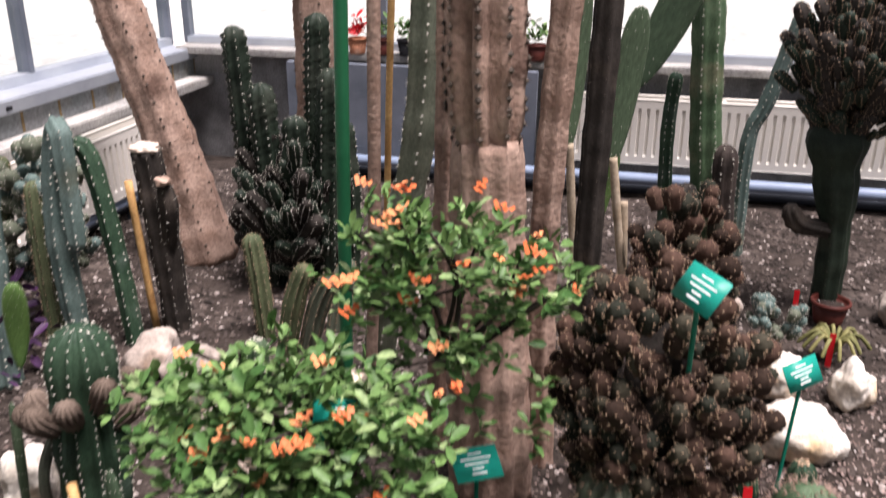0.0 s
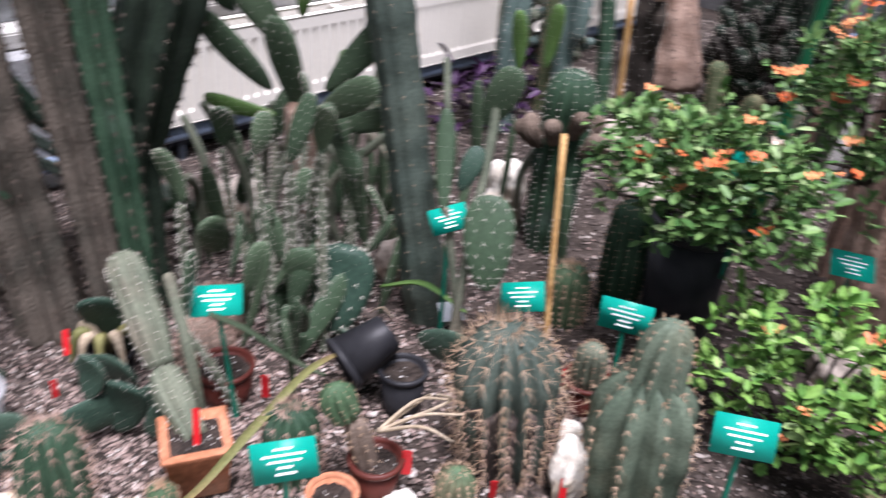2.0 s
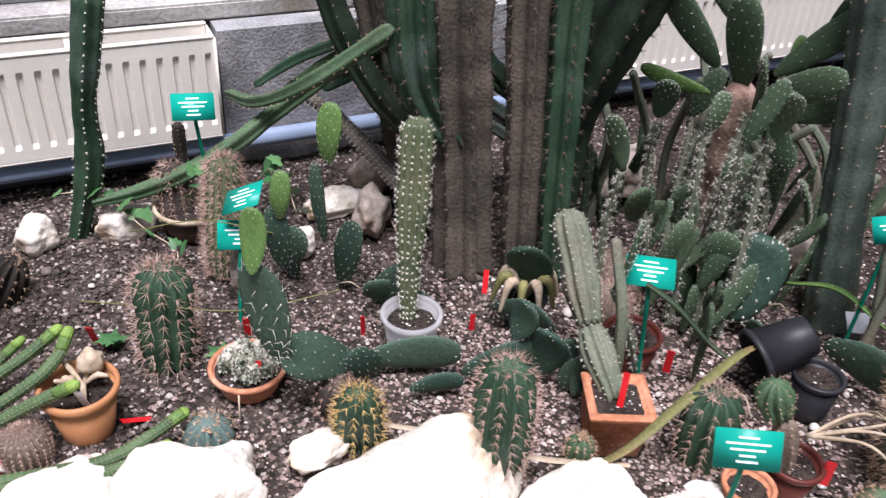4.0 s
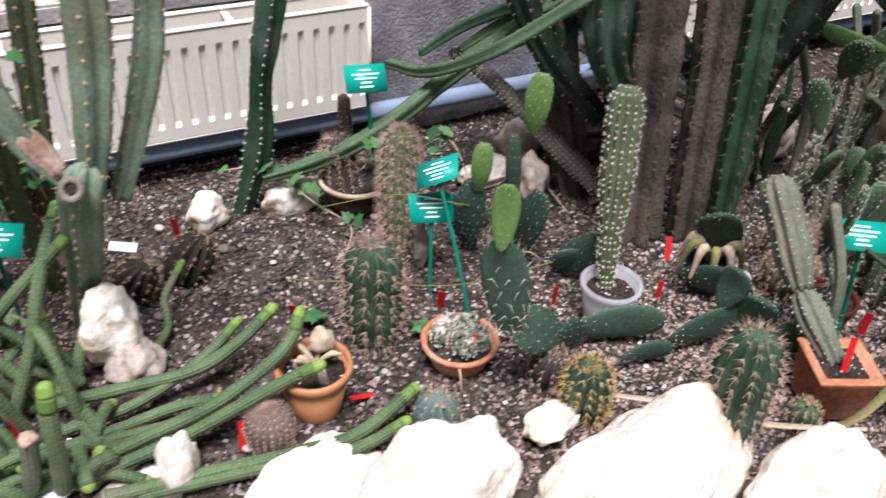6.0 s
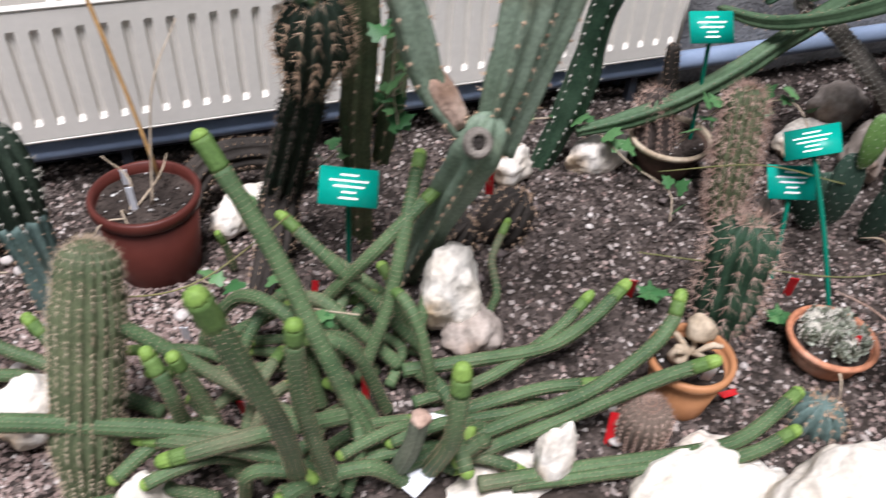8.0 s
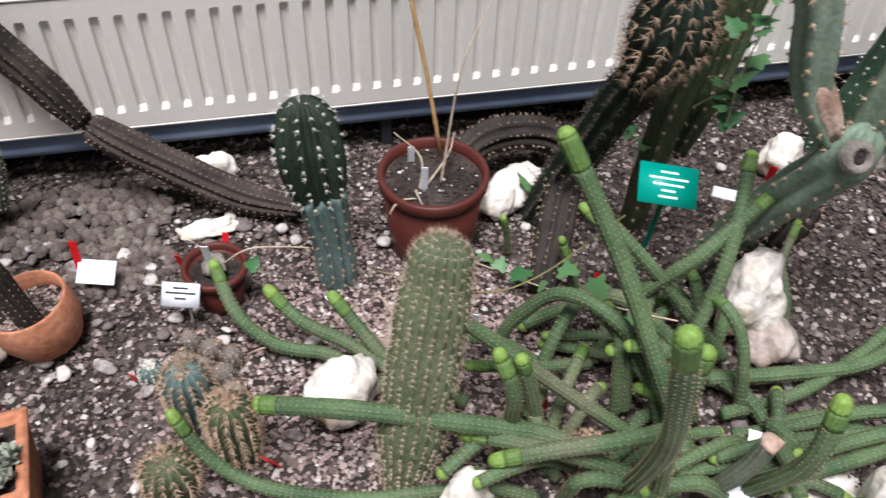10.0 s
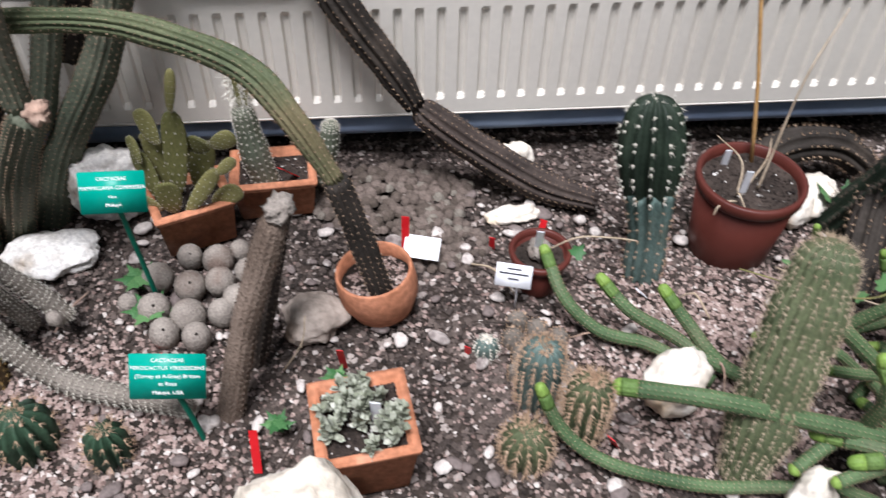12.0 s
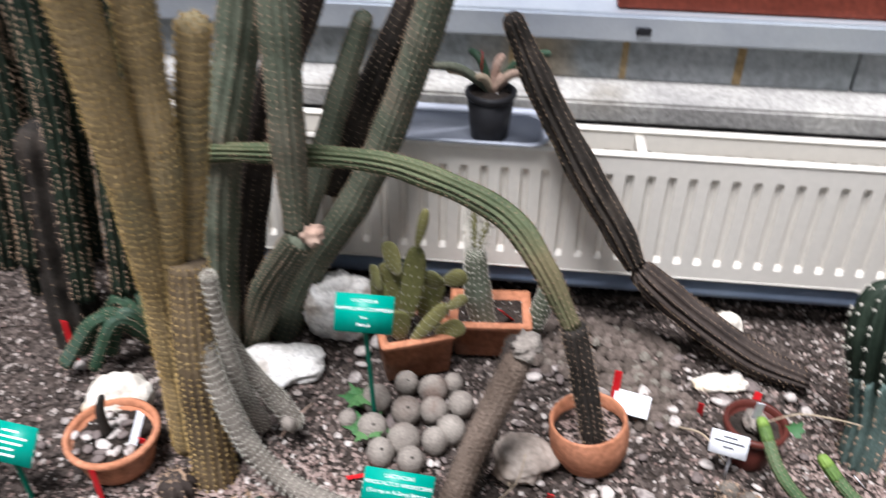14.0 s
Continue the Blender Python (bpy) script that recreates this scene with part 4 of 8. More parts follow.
stem(g, "lower_stem", [(-1.89, -1.90, 0.015), (-1.92, -2.0, 0.035), (-1.955, -2.11, 0.09), (-1.97, -2.20, 0.155), (-1.98, -2.258, 0.205)], [0.022, 0.031, 0.034, 0.031, 0.026], M_DRIED, 11, seed=17, **KD)
stem(g, "upper_stem", [(-1.978, -2.253, 0.20), (-1.99, -2.30, 0.28), (-2.005, -2.37, 0.385), (-2.02, -2.455, 0.53), (-2.03, -2.53, 0.68)], [0.021, 0.031, 0.031, 0.028, 0.019], M_DARK, 11, seed=18, **KD)
g = thing("woolly_stump", (-1.50, -2.57, 0), "broken brown woolly cactus stem standing at a slant", "cactus")
stem(g, "stem", [(-1.46, -2.585, -0.02), (-1.505, -2.53, 0.18), (-1.545, -2.468, 0.35)], [0.021, 0.021, 0.021], M_BROWNFUR, 14, 0.08, 0.01, 0.006, M_BROWNFUR, 5, 1.3, tip=True, seed=19, thick=0.0005, per=3)
part("ragged_top", blob(M_BALL, (0.046, 0.046, 0.03), 3, 0.5, 3.5, seed=31), None, g, "pale ragged broken top", g.matrix_basis.inverted() @ pose(-1.547, -2.462, 0.36, 20, 0, 10))
stem(g, "stem", [(-1.56, -2.55, -0.02), (-1.59, -2.51, 0.15), (-1.63, -2.47, 0.31)], [0.018, 0.020, 0.019], M_DRIED, 12, 0.14, 0.012, 0.006, M_DARKSP, 4, 1.1, seed=20, per=3)
egg = thing("egg_shaped_pot", pose(-1.662, -2.328, -0.008, 8, 0, 0), "orange terracotta pot with a slanting cut rim", "plant pot")
part("pot_body", lathe([(0.001, 0), (0.036, 0), (0.055, 0.018), (0.067, 0.05), (0.069, 0.075), (0.066, 0.108), (0.064, 0.111), (0.060, 0.109), (0.062, 0.075), (0.058, 0.04), (0.04, 0.012), (0.001, 0.012)], M_TERRA, 44, 0.01), None, egg)
so = part("potting_soil", lathe([(0.001, 0.082), (0.03, 0.080), (0.0615, 0.078), (0.0615, 0.07), (0.001, 0.07)], M_SOIL, 24, 0.04), None, egg)
pebbles_on(so, 0.058, 0.081, 420, 5, M_PINKGR)
pot_square("square terracotta planter with a bunny-ear opuntia", -1.873, -2.678, 0.105, 0.138, 0.10, 21, taper=0.9)
pot_square("square terracotta planter, weathered, with a pale woolly cactus", -1.952, -2.53, 0.11, 0.155, 0.09, 4, taper=0.88)
for k in range(14):
    px = (-1.712, -2.669), (-1.736, -2.729), (-1.721, -2.618), (-1.664, -2.724), (-1.645, -2.664), (-1.676, -2.582), (-1.787, -2.679), (-1.774, -2.626), (-1.745, -2.570), (-1.612, -2.700), (-1.650, -2.608), (-1.80, -2.590), (-1.600, -2.645), (-1.690, -2.775)
    r = (0.028, 0.027, 0.026, 0.028, 0.029, 0.028, 0.023, 0.028, 0.024, 0.026, 0.025, 0.020, 0.025, 0.018)[k]
    b = thing("ball_cactus", (*px[k], 0), "small round grey felted ball cactus in a tight group", "cactus", "heap of ball cacti")
    me, ar = tube([(px[k][0], px[k][1], 0), (px[k][0], px[k][1], r * 0.7), (px[k][0], px[k][1], r * 2)], [r * 0.8, r * 1.02, r * 1.0], M_BALL, 14, 0.05, step=0.006, per=2, knob=0.02, knob_len=0.008, seed=k)
    wpart("body", me, b)
    if k % 3 == 0:
        part("dry_fruit", blob(M_DARK, (0.006, 0.006, 0.006), 1, 0.2), None, b, "dark dry fruit", Matrix.Translation((r * 0.5, r * 0.2, r * 1.75)))
FERO = [("CACTACEAE", 0.0085, 0.028), ("FEROCACTUS VIRIDESCENS", 0.0088, 0.015), ("(Torrey et A.Gray) Britton", 0.0088, 0.001), ("et Rose", 0.0088, -0.012), ("Meksyk, USA", 0.0085, -0.027)]
MAMM = [("CACTACEAE", 0.0085, 0.023), ("MAMMILLARIA COMPRESSA", 0.0088, 0.008), ("Haw.", 0.007, -0.007), ("Meksyk", 0.0085, -0.021)]
plant_label(-1.683, -2.731, 0.279, 96, 32, 0.098, 0.065, spin=-4, foot=(-1.70, -2.725), text=[(a, b * 0.9, c * 0.92) for a, b, c in MAMM])
plant_label(-1.423, -2.638, 0.158, 96, 28, 0.105, 0.071, spin=-9, foot=(-1.42, -2.615), text=[(a, b * 0.93, c * 0.92) for a, b, c in FERO])
plant_label(-1.47, -3.28, 0.13, 82, 40)
g = thing("barrel_cactus", (-1.72, -1.845, 0), "dark green barrel cactus with a bluish narrow waist", "cactus")
stem(g, "waist", [(-1.72, -1.845, -0.02), (-1.73, -1.85, 0.09), (-1.745, -1.86, 0.18)], [0.035, 0.037, 0.044], M_BLUEGR, 12, 0.22, 0.022, 0.008, M_TANSP, 4, 0.9, pad=0.0016, tip=False, seed=21, label="bluish lower length")
stem(g, "crown", [(-1.744, -1.859, 0.165), (-1.757, -1.868, 0.24), (-1.785, -1.874, 0.345)], [0.044, 0.056, 0.052], M_BLACKG, 12, 0.32, 0.020, 0.010, M_WHITESP, 5, 0.9, pad=0.0024, seed=22)
pot_round("plastic_pot", "large red-brown plastic pot with a bare bamboo cane", -1.785, -1.66, 0.094, 0.076, 0.18, M_OXPOT, 0.008, 0.022, z=-0.015, fill_drop=0.022)
pot_round("small_pot", "small red-brown plastic pot with a withered seedling", -1.70, -2.05, 0.052, 0.038, 0.09, M_OXPOT, 0.006, 0.014)
pot_square("square terracotta planter full of silvery succulents", -1.36, -2.365, 0.136, 0.136, 0.125, 8)
barrel("stout woolly column cactus thick with pale bristles", -1.295, -1.80, 0.051, 0.35, M_OLIVE, 20, 0.1, 0.011, M_DRY, 6, 0.0115, (-0.15, 0.085), 22, base=0.62, pad=0.0012, thick=0.00045, spread=1.2)
pot_round("clay_saucer_pot", "shallow terracotta bowl with stones around a dry plant", -1.56, -3.16, 0.076, 0.06, 0.075, M_TERRA, 0.008, 0.014)

# ---------------------------------------------------------------- middle of the bed
g = thing("cereus_cactus", (-1.61, -1.22, 0), "thick branching blue-green cereus with a cut branch scar", "cactus")
KC = dict(depth=0.42, gap=0.035, spine=0.010, spine_mat=M_TANSP, count=3, spread=0.7, thick=0.0008, pad=0.0035, per=6)
stem(g, "trunk", [(-1.625, -1.225, -0.02), (-1.53, -1.19, 0.22), (-1.44, -1.17, 0.40), (-1.44, -1.15, 0.46)], [0.028, 0.036, 0.040, 0.026], M_CEREUS, 5, seed=30, **KC)
stem(g, "branch", [(-1.455, -1.15, 0.40), (-1.45, -1.12, 0.55), (-1.45, -1.10, 0.69), (-1.45, -1.08, 0.95)], [0.022, 0.034, 0.036, 0.034], M_CEREUS, 5, seed=31, **KC)
stem(g, "branch", [(-1.48, -1.11, 0.36), (-1.50, -1.05, 0.51), (-1.505, -1.01, 0.65), (-1.51, -0.98, 0.9)], [0.020, 0.027, 0.028, 0.028], M_CEREUS, 4, seed=32, **KC)
stem(g, "branch", [(-1.45, -1.185, 0.43), (-1.47, -1.235, 0.51), (-1.475, -1.265, 0.62), (-1.48, -1.31, 0.75), (-1.48, -1.36, 0.92)], [0.021, 0.027, 0.029, 0.029, 0.029], M_CEREUS, 4, seed=33, **KC)
stem(g, "branch", [(-1.76, -1.27, -0.02), (-1.71, -1.285, 0.27), (-1.68, -1.28, 0.45), (-1.66, -1.28, 0.65), (-1.65, -1.28, 0.95)], [0.026, 0.029, 0.032, 0.033, 0.032], M_OLIVE, 5, seed=34, **KC)
stem(g, "branch", [(-1.72, -1.24, 0.2), (-1.705, -1.22, 0.35), (-1.71, -1.19, 0.6), (-1.71, -1.16, 0.9)], [0.018, 0.024, 0.025, 0.025], M_OLIVE, 5, seed=35, **KC)
SCAR = g.matrix_basis.inverted() @ look((-1.401, -1.182, 0.444), (-2.2, -1.03, -0.1))
scar = part("scar", lathe([(0.009, 0.002), (0.011, 0.008), (0.016, 0.010), (0.021, 0.005), (0.022, -0.012)], M_WOOL, 20, 0.06), None, g, "pale corky ring of a cut branch", SCAR)
part("scar_core", lathe([(0.001, 0.003), (0.006, 0.005), (0.0105, 0.002), (0.0105, -0.01)], M_DARK, 14, 0.05), None, scar, "dark core of a cut branch")
stem(g, "corky_patch", [(-1.452, -1.192, 0.445), (-1.462, -1.215, 0.485), (-1.47, -1.24, 0.53)], [0.019, 0.0235, 0.021], M_FLESH, 9, 0.12, seed=33, per=3, label="pinkish brown corky patch")
g = thing("dark_column_cactus", (-1.78, -1.45, 0), "old blackened column cactus with a spiny bulging head", "cactus")
stem(g, "stem", [(-1.82, -1.45, -0.02), (-1.76, -1.41, 0.17), (-1.70, -1.38, 0.34), (-1.665, -1.37, 0.43)], [0.04, 0.036, 0.036, 0.03], M_BLACKG, 10, 0.25, 0.016, 0.012, M_DARKSP, 7, 1.0, seed=36)
stem(g, "head", [(-1.67, -1.372, 0.41), (-1.635, -1.362, 0.50), (-1.615, -1.358, 0.585)], [0.036, 0.056, 0.046], M_BLACKG, 14, 0.22, 0.018, 0.02, M_TANSP, 7, 1.0, seed=37)
stem(g, "shoot", [(-1.615, -1.36, 0.575), (-1.62, -1.40, 0.64), (-1.64, -1.47, 0.75)], [0.025, 0.03, 0.028], M_GREEN, 6, 0.35, 0.025, 0.01, M_WHITESP, 4, 1.0, seed=38)
cactus("slender_cactus", "slender dark green ribbed cactus standing before the radiator", [(-1.885, -0.83, -0.02), (-1.87, -0.77, 0.19), (-1.86, -0.755, 0.35), (-1.85, -0.73, 0.48), (-1.85, -0.70, 0.62)], [0.026, 0.036, 0.028, 0.036, 0.036], M_DEEP, 6, depth=0.3, gap=0.022, spine=0.008, spine_mat=M_WHITESP, count=4, seed=39, pad=0.002)
g = thing("trailing_cactus", (-1.79, -0.8, 0.1), "long three-angled green cactus arm sprawling across the bed", "cactus")
stem(g, "arm", [(-1.83, -0.78, 0.11), (-1.82, -0.66, 0.13), (-1.80, -0.55, 0.175), (-1.79, -0.44, 0.235), (-1.78, -0.33, 0.315), (-1.74, -0.20, 0.42), (-1.65, -0.05, 0.55)], [0.012, 0.02, 0.023, 0.023, 0.023, 0.023, 0.022], M_GREEN, 4, 0.5, 0.03, 0.005, M_TANSP, 3, 0.8, seed=40)
stem(g, "arm", [(-1.93, -0.42, 0.30), (-1.78, -0.38, 0.34), (-1.63, -0.3, 0.44), (-1.5, -0.15, 0.6)], [0.014, 0.018, 0.02, 0.02], M_GREEN, 4, 0.5, 0.03, 0.005, M_TANSP, 3, 0.8, seed=41)
stem(g, "arm", [(-1.62, 0.0, 0.50), (-1.74, -0.10, 0.49), (-1.83, -0.25, 0.42), (-1.86, -0.37, 0.345)], [0.02, 0.02, 0.018, 0.012], M_DEEP, 4, 0.5, 0.03, 0.005, M_TANSP, 3, 0.8, seed=410)
stem(g, "arm", [(-1.60, 0.03, 0.48), (-1.70, -0.06, 0.48), (-1.79, -0.17, 0.43), (-1.84, -0.275, 0.35)], [0.02, 0.02, 0.018, 0.012], M_GREEN, 4, 0.5, 0.03, 0.005, M_TANSP, 3, 0.8, seed=411)
stem(g, "arm", [(-1.62, 0.06, 0.42), (-1.74, -0.01, 0.43), (-1.79, -0.12, 0.39), (-1.80, -0.226, 0.336)], [0.028, 0.03, 0.028, 0.014], M_DEEP, 3, 0.5, 0.03, 0.006, M_WHITESP, 4, 0.8, seed=412, label="broad dark arm with pale spiny edges")
stem(g, "woolly_arm", [(-1.56, 0.02, 0.03), (-1.66, -0.07, 0.13), (-1.77, -0.18, 0.26), (-1.874, -0.29, 0.345)], [0.022, 0.021, 0.018, 0.013], M_WOOL, 12, 0.05, 0.012, 0.006, M_WHITESP, 5, 1.2, seed=42)
stem(g, "woolly_arm", [(-1.54, 0.06, 0.0), (-1.63, -0.03, 0.10), (-1.72, -0.12, 0.20), (-1.80, -0.208, 0.30)], [0.022, 0.021, 0.018, 0.013], M_WOOL, 12, 0.05, 0.012, 0.006, M_WHITESP, 5, 1.2, seed=43)
rock("round white limestone lump by the cereus", -1.475, -1.182, (0.11, 0.125, 0.17), M_LIME, 30, 0.085, 20)
rock("brownish limestone lump under a white stone", -1.43, -1.155, (0.1, 0.12, 0.09), M_ROCKG, 60, 0.02, 21)
rock("blocky pinkish white rock", -1.85, -0.915, (0.08, 0.1, 0.11), M_LIME, 20, 0.035, 22)
rock("triangular cream limestone slab leaning in the soil", -1.835, -0.715, (0.06, 0.16, 0.11), M_LIME, 0, 0.03, 23)
pot_round("stoneware_bowl", "dark brown stoneware bowl with a pale rim and a dried cactus", -1.80, -0.56, 0.088, 0.06, 0.085, M_DKBOWL, 0.006, 0.012, lip_mat=M_DRY)
plant_label(-1.806, -0.527, 0.335, 86, 40, spin=-4, foot=(-1.80, -0.50))
plant_label(-1.485, -0.495, 0.267, 5.6, 53.5, spin=52.4, foot=(-1.255, -0.505))
plant_label(-1.484, -0.506, 0.177, 82.6, 46.6, spin=-7, foot=(-1.405, -0.54))
plant_label(-1.573, -1.332, 0.268, 91, 52, spin=-16, foot=(-1.60, -1.335))
barrel("spiny red-brown hairy column cactus", -1.60, -0.53, 0.042, 0.26, M_OLIVE, 16, 0.15, 0.026, M_REDSP, 7, 0.014, (-0.09, 0.04), 44, name="bristly_cactus")
barrel("dark green barrel cactus with long reddish spines", -1.34, -0.70, 0.058, 0.225, M_DEEP, 13, 0.25, 0.03, M_REDSP, 6, 0.025, (-0.03, 0.015), 45)
t = pot_round("terracotta_bowl", "shallow terracotta bowl of grey clustered succulents", -1.215, -0.565, 0.074, 0.058, 0.055, M_TERRA, 0.006, 0.012, fill_drop=0.012)
pot_round("glazed_pot", "ochre glazed clay pot with a dry bulb", -1.205, -0.868, 0.067, 0.047, 0.115, M_GLAZE, 0.006, 0.016, fill_drop=0.025)
barrel("small round cactus with dense dusty pink combs", -1.15, -0.97, 0.041, 0.10, M_BROWNFUR, 20, 0.12, 0.008, M_REDSP, 6, 0.009, (0, 0), 46, thick=0.0006, name="comb_cactus")
t = pot_round("clear_plastic_pot", "cloudy clear plastic pot holding a column cactus", -1.195, -0.225, 0.062, 0.046, 0.105, M_CUP, 0.006, 0.012, fill_drop=0.03)
cactus("potted_column_cactus", "upright green column cactus with rows of white spines", [(-1.21, -0.225, 0.07), (-1.24, -0.215, 0.18), (-1.28, -0.195, 0.33), (-1.32, -0.175, 0.49)], [0.016, 0.022, 0.035, 0.033], M_OLIVE, 14, depth=0.18, gap=0.017, spine=0.008, spine_mat=M_WHITESP, count=5, seed=47, pad=0.0016, spread=1.0)
pot_square("square terracotta planter with a notched column cactus", -0.825, 0.035, 0.114, 0.114, 0.115, 66)
g = thing("notched_cactus", (-0.84, 0.045, 0.1), "grey-green column cactus with a constriction, in a square planter", "cactus")
stem(g, "lower_stem", [(-0.835, 0.040, 0.090), (-0.912, 0.045, 0.135), (-0.976, 0.055, 0.17)], [0.024, 0.034, 0.026], M_GREYG, 9, 0.2, 0.018, 0.006, M_WHITESP, 4, seed=48)
stem(g, "upper_stem", [(-0.972, 0.056, 0.165), (-1.02, 0.060, 0.22), (-1.075, 0.066, 0.28), (-1.13, 0.071, 0.335)], [0.026, 0.037, 0.039, 0.035], M_GREYG, 9, 0.2, 0.018, 0.006, M_WHITESP, 4, seed=49)
barrel("green barrel cactus with pinkish spines", -0.83, -0.21, 0.055, 0.255, M_DEEP, 13, 0.25, 0.022, M_REDSP, 6, 0.022, (-0.015, 0.01), 50)
barrel("small yellow-spined barrel cactus", -0.99, -0.415, 0.045, 0.13, M_DEEP, 14, 0.28, 0.022, M_GOLDSP, 5, 0.02, (0, 0), 51)

# giant columnar clump
g = thing("giant_column_cactus", (-1.45, 0.12, 0), "clump of massive old column cactus trunks with corky bark", "cactus")
KB = dict(depth=0.42, gap=0.035, spine=0.016, spine_mat=M_DARKSP, count=4, spread=0.9, thick=0.0009, pad=0.004, per=6, step=0.02)
stem(g, "trunk", [(-1.44, 0.02, -0.02), (-1.47, 0.01, 0.3), (-1.48, -0.02, 0.6), (-1.50, -0.04, 1.1), (-1.5, -0.05, 1.6)], [0.075, 0.07, 0.075, 0.08, 0.08], M_OLDBARK, 7, seed=52, **KB)
stem(g, "trunk", [(-1.38, 0.14, -0.02), (-1.41, 0.13, 0.35), (-1.43, 0.11, 0.7), (-1.42, 0.08, 1.2), (-1.40, 0.05, 1.7)], [0.045, 0.045, 0.05, 0.055, 0.055], M_OLDBARK, 6, seed=53, **KB)
stem(g, "trunk", [(-1.40, 0.24, -0.02), (-1.42, 0.25, 0.35), (-1.38, 0.29, 0.6), (-1.34, 0.34, 0.85), (-1.32, 0.4, 1.6)], [0.05, 0.06, 0.085, 0.095, 0.09], M_BLACKG, 6, seed=54, **KB)
stem(g, "trunk", [(-1.33, 0.2, -0.02), (-1.36, 0.19, 0.4), (-1.38, 0.18, 0.8), (-1.34, 0.16, 1.5)], [0.032, 0.04, 0.045, 0.05], M_DEEP, 6, seed=55, **KB)
stem(g, "trunk", [(-1.55, 0.1, -0.02), (-1.6, 0.03, 0.4), (-1.64, -0.05, 0.8), (-1.62, -0.1, 1.5)], [0.05, 0.055, 0.06, 0.06], M_OLDBARK, 6, seed=56, **KB)
stem(g, "limb", [(-1.46, 0.0, 0.32), (-1.49, -0.07, 0.42), (-1.50, -0.11, 0.56), (-1.51, -0.13, 0.95)], [0.035, 0.05, 0.056, 0.056], M_DEEP, 7, seed=57, **KB)
stem(g, "trunk", [(-1.66, 0.0, -0.02), (-1.71, -0.07, 0.35), (-1.74, -0.13, 0.7), (-1.75, -0.18, 1.2)], [0.05, 0.05, 0.055, 0.055], M_OLDBARK, 6, seed=404, **KB)
stem(g, "limb", [(-1.58, -0.02, 0.25), (-1.66, -0.14, 0.40), (-1.70, -0.22, 0.58), (-1.72, -0.26, 0.8)], [0.03, 0.036, 0.036, 0.034], M_BLACKG, 6, 0.35, 0.03, 0.01, M_TANSP, 3, 0.8, seed=406, label="dark green limb leaning out of the clump")
stem(g, "arm", [(-1.585, 0.547, 0.000), (-1.660, 0.395, 0.161), (-1.710, 0.226, 0.265), (-1.760, 0.058, 0.408)], [0.026, 0.024, 0.022, 0.014], M_TRUNKG, 4, 0.45, 0.03, 0.005, M_TANSP, 3, 0.8, seed=400, label="sprawling angled arm")
stem(g, "arm", [(-1.525, 0.364, 0.158), (-1.600, 0.270, 0.301), (-1.650, 0.166, 0.384), (-1.700, 0.061, 0.508)], [0.026, 0.024, 0.022, 0.014], M_DEEP, 4, 0.45, 0.03, 0.005, M_TANSP, 3, 0.8, seed=401, label="sprawling angled arm")
stem(g, "arm", [(-1.645, 0.746, -0.167), (-1.720, 0.531, 0.021), (-1.770, 0.292, 0.155), (-1.820, 0.054, 0.328)], [0.026, 0.024, 0.022, 0.014], M_TRUNKG, 4, 0.45, 0.03, 0.005, M_TANSP, 3, 0.8, seed=402, label="sprawling angled arm")
stem(g, "arm", [(-1.465, 0.188, 0.299), (-1.540, 0.154, 0.412), (-1.590, 0.117, 0.462), (-1.640, 0.079, 0.552)], [0.026, 0.024, 0.022, 0.014], M_DEEP, 4, 0.45, 0.03, 0.005, M_TANSP, 3, 0.8, seed=403, label="sprawling angled arm")
cactus("tilted_trunk_cactus", "smooth grey-green cactus trunk leaning up past the labels", [(-0.95, 0.74, -0.02), (-1.0, 0.71, 0.3), (-1.05, 0.68, 0.65), (-1.10, 0.62, 1.1), (-1.14, 0.58, 1.5)], [0.06, 0.05, 0.05, 0.055, 0.055], M_TRUNKG, 9, depth=0.07, gap=0.05, spine=0.006, spine_mat=M_TANSP, count=3, pad=0.001, seed=58)
BIG = barrel("large round barrel cactus, green above and corky brown below", -0.50, 0.525, 0.10, 0.30, M_TRUNKG, 15, 0.26, 0.034, M_TANSP, 7, 0.026, (-0.02, -0.02), 59)
TALL = barrel("tall ribbed grey-green barrel cactus with a narrow crown", -0.27, 0.61, 0.096, 0.31, M_RIBG, 9, 0.40, 0.016, M_TANSP, 6, 0.024, (0.0, -0.02), 60)
stem(TALL, "crown", [(-0.265, 0.595, 0.27), (-0.26, 0.595, 0.36), (-0.255, 0.595, 0.425)], [0.055, 0.046, 0.036], M_RIBG, 9, 0.22, 0.02, 0.01, M_TANSP, 5, seed=62)
stem(BIG, "corky_foot", [(-0.50, 0.53, -0.02), (-0.502, 0.529, 0.06), (-0.505, 0.528, 0.16)], [0.09, 0.099, 0.102], M_DRIED, 15, 0.2, 0.025, 0.03, M_REDSP, 6, tip=False, seed=63)
plant_label(-0.972, 0.179, 0.261, 52, 57, spin=3, foot=(-0.93, 0.18))
plant_label(-0.53, 0.028, 0.278, 53, 21, spin=7)
plant_label(-0.403, 0.702, 0.309, 25, 6)
plant_label(-0.673, 0.739, 0.193, 16, 34, spin=21)
plant_label(-0.091, 0.577, 0.311, 33, 26)
plant_label(-0.846, 0.671, 0.331, 55, 30, 0.083, 0.056, spin=14)
plant_label(-0.215, 1.299, 0.285, 43, 54, spin=-9)
plant_label(0.14, 1.247, 0.706, -56, 37, spin=-2, foot=(0.15, 1.36), ground=0.5)
plant_label(0.445, 1.791, 0.288, 32, 26, spin=10, foot=(0.42, 1.74))
